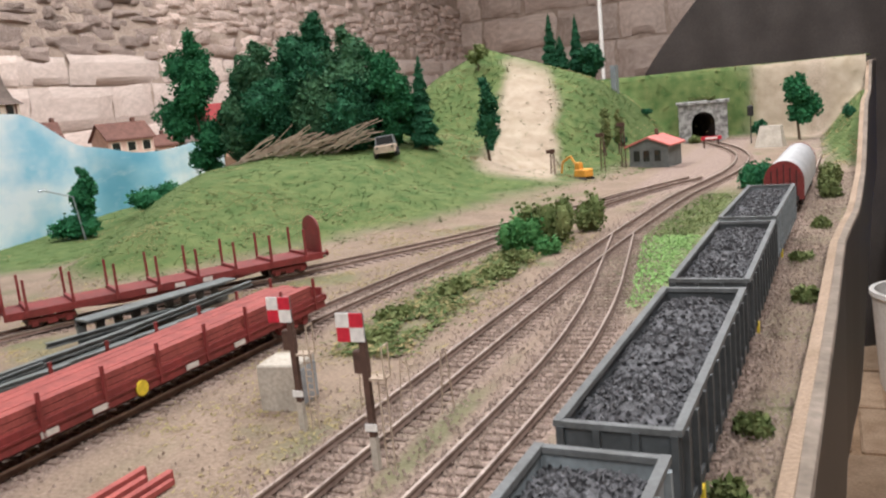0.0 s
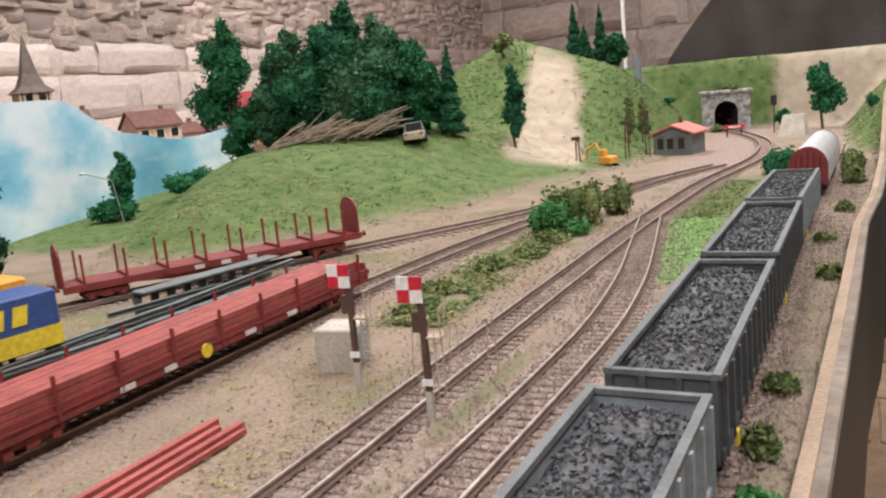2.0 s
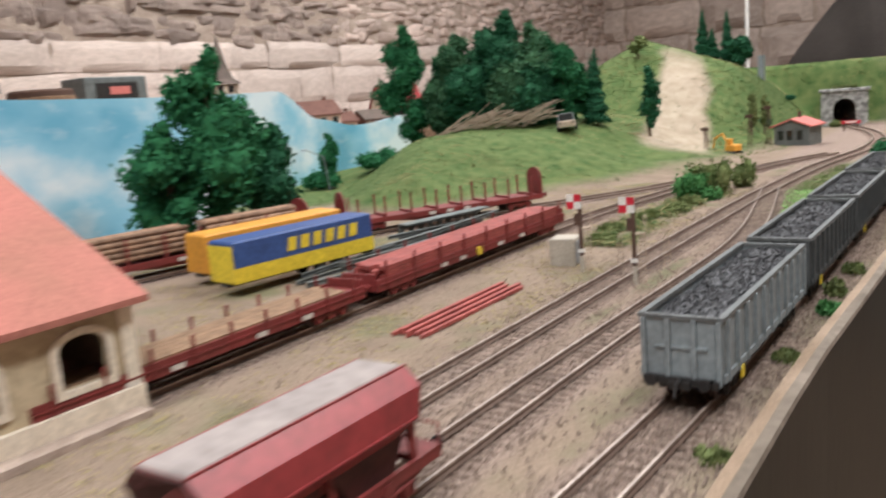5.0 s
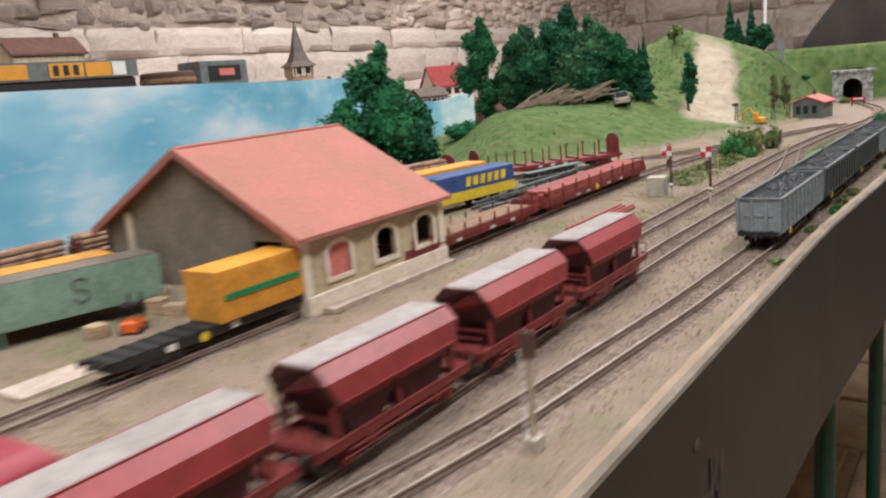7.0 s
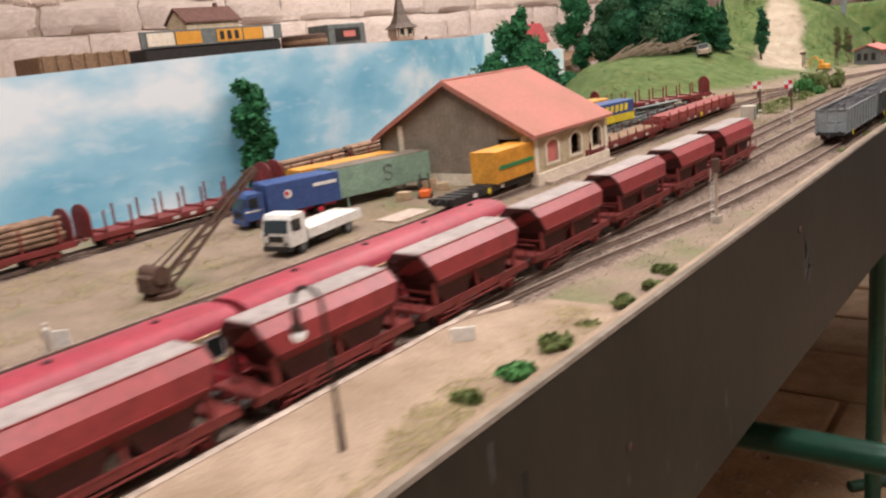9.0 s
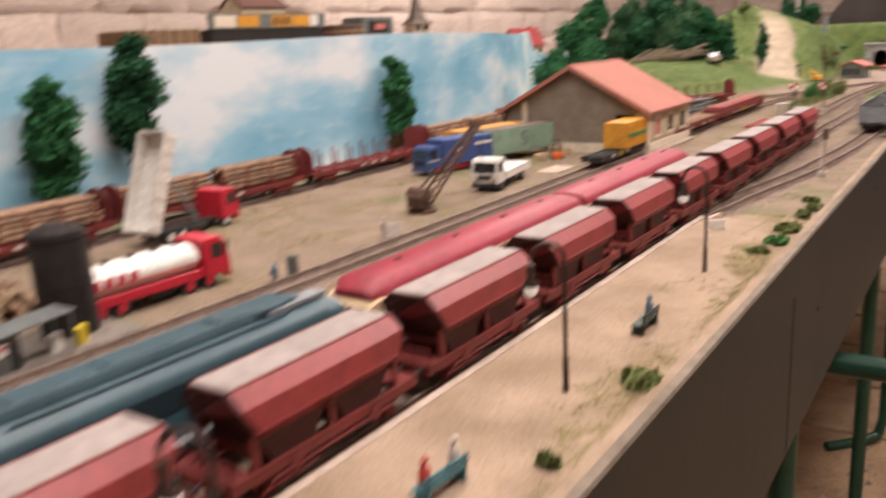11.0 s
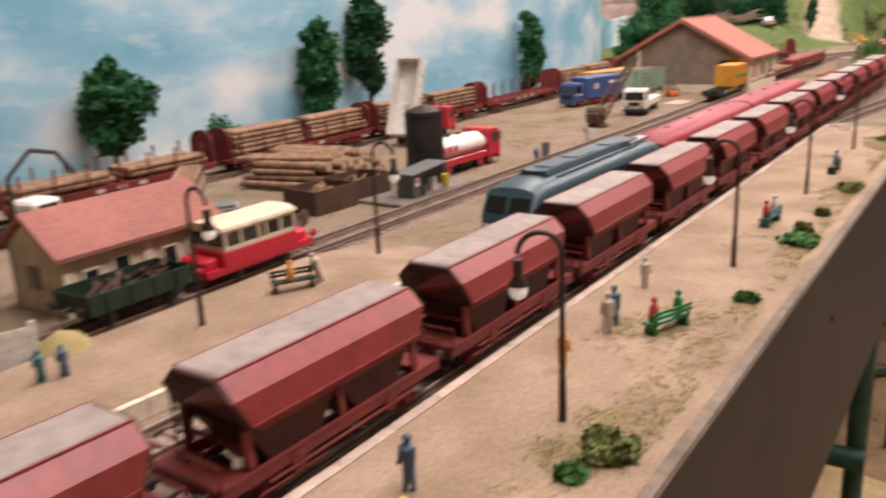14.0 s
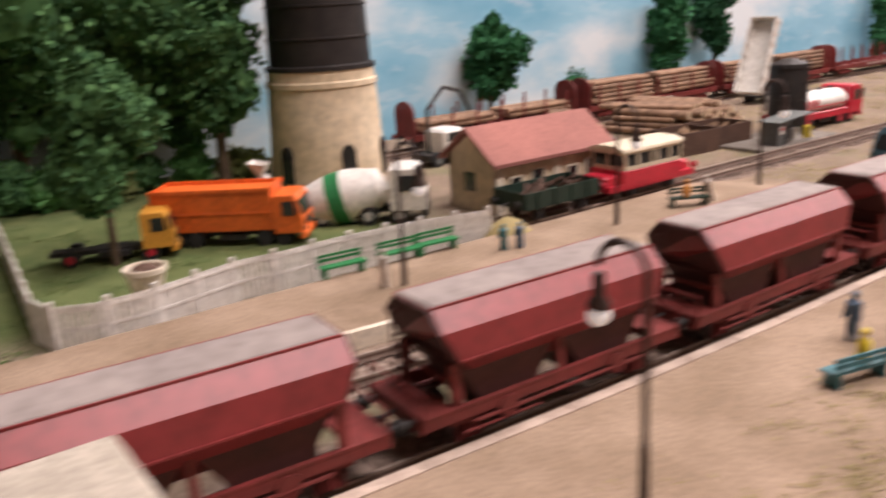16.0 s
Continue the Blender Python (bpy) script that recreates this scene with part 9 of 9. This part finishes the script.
    for x, y in zip(r.uniform(-0.58, -0.15, 70000), r.uniform(-1.2, 0.7, 70000)):
        n = noise.noise((x * 16, y * 16, 12.0)) + 0.5 * noise.noise((x * 50, y * 50, 13.0))
        if n > 0.10 + r.normal(0, 0.18) and min(abs(x - lerp_rows(T, y)) for T in (T1, T4, T5)) > 0.013 and not (-0.46 < x < -0.24 and -0.27 < y < -0.08):
            put("grass_pale" if r.random() < 0.55 else "grass_dry", x, y, ground_z(x, y) + 0.0007, 0.0017)
    for u, d in zip(r.random(9500), r.normal(0, 0.011, 9500)):
        y = 0.295 + 0.31 * u
        x = -0.190 - 0.008 * math.sin(math.pi * u) + d
        if x < lerp_rows(T1, y) - 0.015 and x > lerp_rows(T4, y) + 0.015 and noise.noise((x * 40, y * 30, 7.0)) > -0.25:
            q = r.random()
            put("leaf_olive" if q < 0.4 else "grass_tuft" if q < 0.75 else "grass_dry", x, y, r.uniform(0, 0.003), 0.0026)
    names = {"grass_tuft": "olive green static grass over the hills", "leaf_olive": "darker green ground foam among the grass", "grass_pale": "pale olive ground cover on the sand", "grass_dry": "dry yellow grass tufts", "grass_lime_lit": "green grass beside the line, glow of a light spot in its lime colour"}
    for kind, rows in tufts.items():
        p = np.array(rows)
        n = len(p)
        v = np.zeros((n, 9, 3))
        for b in range(3):
            a = r.uniform(0, 2 * np.pi, n)
            s = p[:, 3] * r.uniform(0.6, 1.3, n)
            off = r.normal(0, 0.0009, (n, 2))
            cx, cy = p[:, 0] + off[:, 0], p[:, 1] + off[:, 1]
            dx, dy = np.cos(a) * s * 0.36, np.sin(a) * s * 0.36
            tip = r.normal(0, 0.75, (n, 2)) * s[:, None]
            v[:, b * 3] = np.stack([cx - dx, cy - dy, p[:, 2] - 0.0004], 1)
            v[:, b * 3 + 1] = np.stack([cx + dx, cy + dy, p[:, 2] - 0.0004], 1)
            v[:, b * 3 + 2] = np.stack([cx + tip[:, 0], cy + tip[:, 1], p[:, 2] + s * np.where(p[:, 3] < 0.002, 0.08, 0.15)], 1)
        ob = cloud_part("grass", v.reshape(-1, 3), np.arange(9 * n).reshape(-1, 3), kind, None)
        tagged(ob, names[kind], "grass", kind="stuff")
    # ballast grains
    pts = []
    for T, a, b, cnt, wd in ((T1, -0.9, 0.9, 16000, 0.014), (T2, -0.9, 0.6, 16000, 0.014), (T3, -0.6, 0.6, 8000, 0.014), (T4, -1.35, 0.8, 9000, 0.013)):
        yy = r.uniform(a, b, cnt)
        pts += [(lerp_rows(T, y) + d, y) for y, d in zip(yy, r.normal(0, wd, cnt))]
    pts += list(zip(r.uniform(-0.30, 0.0, 5000), r.uniform(-0.5, 0.5, 5000)))
    pts += [(lerp_rows(EDGE, y) - d, y) for y, d in zip(r.uniform(-0.1, 1.0, 9000), r.uniform(0.002, 0.045, 9000))]
    p = np.array([(x, y) for x, y in pts if x < lerp_rows(EDGE, y) - 0.002])
    n = len(p)
    tet = np.array([(1, 0, -0.5), (-0.5, 0.87, -0.5), (-0.5, -0.87, -0.5), (0.1, 0, 0.9)])
    a = r.uniform(0, 2 * np.pi, n)
    s = r.uniform(0.0004, 0.00105, n)
    ca, sa = np.cos(a), np.sin(a)
    q = tet[None] * s[:, None, None] * r.uniform(0.7, 1.2, (n, 4, 3))
    v = np.stack([q[..., 0] * ca[:, None] - q[..., 1] * sa[:, None] + p[:, :1], q[..., 0] * sa[:, None] + q[..., 1] * ca[:, None] + p[:, 1:], q[..., 2] + 0.0012], -1)
    f = (np.arange(n)[:, None, None] * 4 + np.array([(0, 1, 3), (1, 2, 3), (2, 0, 3)])).reshape(-1, 3)
    tagged(cloud_part("ballast_grains", v.reshape(-1, 3), f, "gravel", None), "fine brown and pale ballast grains", "ballast", kind="stuff")


build_plants()


# ---- behind the painted sky ----
def model_house(at, w, d, h, r, wall, roof, label, rows=2, cols=3):
    t = thing("model_house", label, "house", "village houses", at=at)
    part("house_wall", Mesh().box(-w, w, -d, d, 0, h), wall, t)
    part("gable", Mesh().loft([[(-w, -d, h), (w, -d, h), (0, -d, h + r)], [(-w, d, h), (w, d, h), (0, d, h + r)]]), wall, t)
    for s in (-1, 1):
        part("roof_slope", Mesh().prism([(0, h + r + 0.001), (s * (w + 0.006), h - 0.004), (s * (w + 0.006), h), (0, h + r + 0.005)], -d - 0.006, d + 0.006), roof, t)
    part("chimney", Mesh().box(-0.006, 0.002, d * 0.5, d * 0.5 + 0.009, h + r * 0.5, h + r + 0.014), roof, t)
    for i in range(cols):
        for j in range(rows):
            y, z = -d + (i + 0.5) * 2 * d / cols, h * (0.12 + 0.86 * j / rows)
            win = part("window", Mesh().box(w, w + 0.001, y - d * 0.16, y + d * 0.16, z, z + h * 0.62 / rows), "window", t)
            part("frame", Mesh().box(w - 0.0005, w + 0.0005, y - d * 0.22, y + d * 0.22, z - 0.002, z + h * 0.62 / rows + 0.002), "stone_trim", win)
    return t


def build_shelf():
    LOW, HIGH = 0.045, 0.168
    solid("shelf_low", Mesh().box(WX + 0.01, -1.25, 0.95, 2.7, LOW - 0.02, LOW), "timber", "wooden shelf along the stone wall", "shelf", kind="structure")
    solid("shelf_high", Mesh().box(WX + 0.01, -1.35, -1.2, 0.94, HIGH - 0.02, HIGH), "timber", "wooden shelf along the stone wall", "shelf", kind="structure")
    # church
    t = thing("model_church", "small church with a tall slate spire and half-timbered tower", "church", at=pose(-1.62, 1.22, LOW, 0, 0, -25))
    part("tower", Mesh().box(-0.030, 0.030, -0.030, 0.030, 0, 0.135), "pink_house", t)
    part("belfry", Mesh().box(-0.034, 0.034, -0.034, 0.034, 0.135, 0.165), "stone_trim", t, "half-timbered belfry")
    m = Mesh()
    for x in (-0.030, -0.012, 0.006, 0.024):
        m.box(x, x + 0.004, -0.0352, -0.034, 0.135, 0.165)
        m.box(0.034, 0.0352, x, x + 0.004, 0.135, 0.165)
    part("timbering", m, "brown_roof", t)
    for x in (-0.014, 0.014):
        part("louvre", Mesh().box(0.034, 0.0358, x - 0.007, x + 0.007, 0.142, 0.160), "window", t)
    part("window", Mesh().box(0.030, 0.0308, -0.006, 0.006, 0.085, 0.105), "window", t)
    sq = lambda s, z: [(-s, -s, z), (s, -s, z), (s, s, z), (-s, s, z)]
    part("spire", Mesh().loft([sq(0.042, 0.163), sq(0.026, 0.178), sq(0.016, 0.205), sq(0.001, 0.290)]), "spire_slate", t, "grey-brown slate spire")
    part("nave", Mesh().box(-0.030, 0.030, 0.030, 0.110, 0, 0.075), "pink_house", t)
    part("nave_roof", Mesh().prism([(-0.036, 0.072), (0.036, 0.072), (0, 0.118)], 0.030, 0.116), "brown_roof", t)
    model_house(pose(-1.52, 1.46, LOW, 0, 0, -14), 0.036, 0.060, 0.066, 0.034, "pink_house", "brown_roof", "pale pink house with a brown tiled roof")
    model_house(pose(-1.53, 1.575, LOW, 0, 0, -14), 0.028, 0.040, 0.040, 0.022, "pink_house", "brown_roof", "small pale house with a brown roof", 1, 2)
    model_house(pose(-1.50, 1.70, LOW, 0, 0, -20), 0.034, 0.055, 0.040, 0.022, "brown_roof", "spire_slate", "dark brown wooden barn with a grey roof", 1, 3)
    model_house(pose(-1.56, 1.90, LOW, 0, 0, -20), 0.042, 0.075, 0.066, 0.066, "stone_trim", "red_roof", "white house under a steep red roof", 2, 4)
    model_house(pose(-1.62, 1.34, LOW, 0, 0, 10), 0.022, 0.022, 0.055, 0.060, "spire_slate", "brown_roof", "small dark pointed turret house", 1, 1)
    # display tray with yellow panels, a depot building on it
    t = thing("display_tray", "long dark display tray with yellow label panels", "tray", at=pose(-1.50, 0.33, HIGH, 0, 0, 0))
    part("tray_body", Mesh().box(-0.05, 0.05, -0.20, 0.20, 0.0, 0.034, 0.004), "tank_black", t)
    part("tray_rim", Mesh().box(0.046, 0.052, -0.205, 0.205, 0.034, 0.070), "grey_metal", t)
    for y0, y1, c in ((-0.19, -0.12, "stone_trim"), (-0.115, -0.045, "container_orange"), (0.0, 0.075, "container_orange"), (0.08, 0.14, "container_orange"), (0.143, 0.175, "white")):
        part("label_panel", Mesh().box(0.0522, 0.0534, y0, y1, 0.038, 0.066), c, t)
    for k in range(3):
        part("letter_bar", Mesh().box(0.0536, 0.0542, 0.008 + 0.022 * k, 0.020 + 0.022 * k, 0.042, 0.062), "black", t, "black bar in place of lettering")
    model_house(pose(-1.56, 0.385, HIGH, 0, 0, 0), 0.036, 0.080, 0.092, 0.030, "cream", "brown_roof", "beige depot building with a low brown roof", 1, 3)
    t = thing("cable_drum", "dark brown coil of banded hose", "coil", at=pose(-1.46, 0.620, HIGH))
    part("coil_body", Mesh().lathe([(0.055, 0), (0.060, 0.004), (0.060, 0.034), (0.055, 0.038), (0.02, 0.038)], seg=24), "rust_brown", t, smooth=True)
    part("band", Mesh().lathe([(0.0605, 0.014), (0.0620, 0.015), (0.0620, 0.023), (0.0605, 0.024)], seg=24), "timber", t)
    t = thing("packing_box", "dark grey printed box with a framed window", "box", at=pose(-1.50, 0.79, HIGH))
    part("box_body", Mesh().box(-0.04, 0.04, -0.075, 0.075, 0, 0.060, 0.002), "grey_metal", t)
    part("printed_panel", Mesh().box(0.0402, 0.0412, -0.050, 0.050, 0.012, 0.048), "tank_black", t)
    part("printed_patch", Mesh().box(0.0414, 0.0420, -0.018, 0.030, 0.024, 0.040), "brick_pink", t)
    t = thing("timber_crate", "low brown wooden crate on the shelf", "crate", at=pose(-1.48, -0.02, HIGH))
    part("crate_body", Mesh().box(-0.05, 0.05, -0.10, 0.10, 0, 0.035, 0.002), "timber", t)
    m = Mesh()
    for y in np.arange(-0.09, 0.10, 0.03):
        m.box(0.0502, 0.053, y - 0.004, y + 0.004, 0, 0.036)
    part("batten", m, "timber", t)


build_shelf()

# ---- the far corner ----
FLOOR = -0.885
m = Mesh()
rings = []
for k in range(61):
    u = k / 60
    x = -0.60 + 2.1 * u
    top = 0.15 + 0.95 * clamp(u / 0.42) ** 0.9
    fold = 0.020 * math.sin(u * 31) + 0.012 * math.sin(u * 67 + 1)
    rings.append([(x, 3.15 + fold * 1.5, FLOOR), (x, 3.15 + fold, top * 0.6), (x, 3.15 + fold * 0.4, top), (x, 3.156 + fold * 0.4, top), (x, 3.156 + fold * 1.5, FLOOR)])
solid("dark_cloth", Mesh().loft(rings), "cloth", "dark cloth hanging behind the layout", "cloth", smooth=True)
solid("white_pole", Mesh().tube((-0.62, 2.60, FLOOR), (-0.62, 2.60, 1.3), 0.006, 10), "white", "thin white pole standing behind the hill", "pole", smooth=True)
solid("blue_card", Mesh().box(-0.005, 0.005, -0.012, 0.012, 0, 0.060), "steel", "pale blue card behind the hill trees", "card", at=pose(-0.345, 1.56, 0.10))
# trestle legs of green pipe
t = thing("trestle", "green painted pipe trestle carrying the layout", "trestle", "trestles")
part("cross_pipe", Mesh().tube((-0.30, -0.20, -0.262), (0.55, -0.18, -0.265), 0.0150, 16), "frame_green", t, smooth=True)
part("leg", Mesh().tube((-0.30, -0.20, FLOOR), (-0.30, -0.20, -0.036), 0.0150, 16), "frame_green", t, smooth=True)
part("leg", Mesh().tube((0.53, -0.18, FLOOR), (0.53, -0.18, -0.250), 0.0150, 16), "frame_green", t, smooth=True)
t = thing("trestle", "green painted pipe trestle with a bent foot", "trestle", "trestles")
part("leg", Mesh().tube((-0.053, 0.436, FLOOR), (-0.053, 0.436, -0.036), 0.0130, 14), "frame_green", t, smooth=True)
part("bent_leg", Mesh().path([(-0.050, 0.91, -0.036), (-0.050, 0.91, -0.82), (-0.058, 0.90, -0.862), (-0.09, 0.87, FLOOR + 0.012), (-0.16, 0.80, FLOOR + 0.012)], 0.0120, 12), "frame_green", t, smooth=True)
part("cross_pipe", Mesh().tube((-0.053, 0.436, -0.30), (-0.050, 0.91, -0.30), 0.0110, 14), "frame_green", t, smooth=True)
t = thing("trestle", "green painted pipe leg with a cross pipe", "trestle", "trestles", at=pose(-0.030, -0.47, 0))
part("leg", Mesh().tube((0, 0, FLOOR), (0, 0, -0.036), 0.0130, 14), "frame_green", t, smooth=True)
part("cross_pipe", Mesh().tube((-0.40, -0.02, -0.44), (0.014, -0.02, -0.44), 0.0150, 14), "frame_green", t, smooth=True)
t = thing("trestle", "green painted pipe trestle at the aisle", "trestle", "trestles", at=pose(0.13, 1.25, 0))
part("leg", Mesh().tube((0, 0, FLOOR), (0, 0, 0.02), 0.0130, 14), "frame_green", t, smooth=True)
for z in (-0.06, -0.28):
    part("cross_pipe", Mesh().tube((0, 0, z), (0.5, 0.02, z), 0.0130, 14), "frame_green", t, smooth=True)
# things on the earth floor
r = random.Random(9)
t = thing("paving", "worn sandstone paving slabs on the floor", "paving", kind="structure", at=pose(0, 0, FLOOR))
for i in range(5):
    for j in range(7):
        x, y, w, d = -0.93 + i * 0.34 + 0.1 * (j % 2), 0.92 + j * 0.325, 0.325 * r.uniform(0.95, 1.0), 0.310 * r.uniform(0.97, 1.0)
        part("paving_slab", Mesh().box(x, x + w, y, y + d, 0.0, 0.010 + r.uniform(0, 0.006), 0.006), "paving", t)
solid("plywood_offcut", Mesh().box(-0.12, 0.09, -0.15, 0.05, 0, 0.012), "plywood", "pale plywood offcut lying on the earth floor", "board", at=pose(-0.065, 0.20, FLOOR, 0, 0, -14))
t = thing("brown_box", "open brown wooden box on the earth floor", "box", at=pose(0.105, 0.55, FLOOR, 0, 0, 15))
for s in (-1, 1):
    part("side_panel", Mesh().box(-0.085, 0.085, s * 0.065 - 0.005, s * 0.065 + 0.005, 0, 0.12), "rust_brown", t)
    part("end_panel", Mesh().box(s * 0.085 - 0.005, s * 0.085 + 0.005, -0.059, 0.059, 0, 0.12), "timber", t)
part("bottom_panel", Mesh().box(-0.079, 0.079, -0.059, 0.059, 0, 0.006), "timber", t)
# flat grey roof on the front platform
t = thing("platform_shelter", "small platform shelter with a flat grey roof", "shelter", at=pose(-0.030, -1.715, PLAT))
part("roof", Mesh().box(-0.038, 0.026, -0.075, 0.082, 0.040, 0.043, 0.0006), "concrete", t, "flat grey roof sheet")
part("back_panel", Mesh().box(0.020, 0.022, -0.070, 0.078, 0, 0.040), "timber", t)
for y in (-0.070, 0.000, 0.074):
    part("post", Mesh().box(-0.032, -0.030, y, y + 0.002, 0, 0.040), "timber", t)
t = thing("bucket", "white plastic bucket on the floor", "bucket", at=pose(0.27, 2.75, FLOOR))
part("bucket_wall", Mesh().lathe([(0.11, 0), (0.135, 0.30), (0.142, 0.30), (0.142, 0.315), (0.128, 0.315), (0.104, 0.02)], seg=26), "white", t, smooth=True)
t = thing("blue_chair", "dark blue chair in the shadow by the layout", "chair", at=pose(0.42, 2.95, FLOOR))
part("seat", Mesh().box(-0.22, 0.22, -0.22, 0.22, 0.43, 0.47, 0.02), "blue", t)
part("backrest", Mesh().box(-0.22, 0.22, 0.20, 0.24, 0.50, 0.95, 0.02), "blue", t)
for x in (-0.19, 0.19):
    for y in (-0.19, 0.19):
        part("leg", Mesh().box(x - 0.015, x + 0.015, y - 0.015, y + 0.015, 0, 0.43), "black", t)
r = np.random.default_rng(3)
n = 2500
c = np.stack([r.uniform(-0.5, 1.2, n), r.uniform(-1.6, 0.9, n), np.full(n, FLOOR + 0.0005)], 1)
tet = np.array([(1, 0, 0), (-0.5, 0.87, 0), (-0.5, -0.87, 0), (0.1, 0, 0.9)])
v = (c[:, None] + tet[None] * r.uniform(0.002, 0.011, (n, 1, 1))).reshape(-1, 3)
f = (np.arange(n)[:, None, None] * 4 + np.array([(0, 1, 3), (1, 2, 3), (2, 0, 3)])).reshape(-1, 3)
tagged(cloud_part("floor_pebbles", v, f, "gravel", None), "pebbles and crumbs on the earth floor", "pebbles", kind="stuff")


# ---- pieces of walls and tracks ----
build_walls()
build_track(T1, -2.0, 1.84, (-0.15, 0.62), "rusty railway track on brown sleepers, in ballast")
build_track(T2, -2.0, 0.62, (-0.08, 0.55), "rusty railway track on brown sleepers, in ballast")
build_track(T3, -0.62, 1.2, (-0.5, 0.0), "siding of rusty rails half buried in sand")
build_track(T4, -1.405, 1.0, (-1.3, -1.0), "yard track of rusty rails half buried in sand")
build_track(T5, -1.32, 0.9, (0.48, 0.7), "yard track of rusty rails along the backdrop")
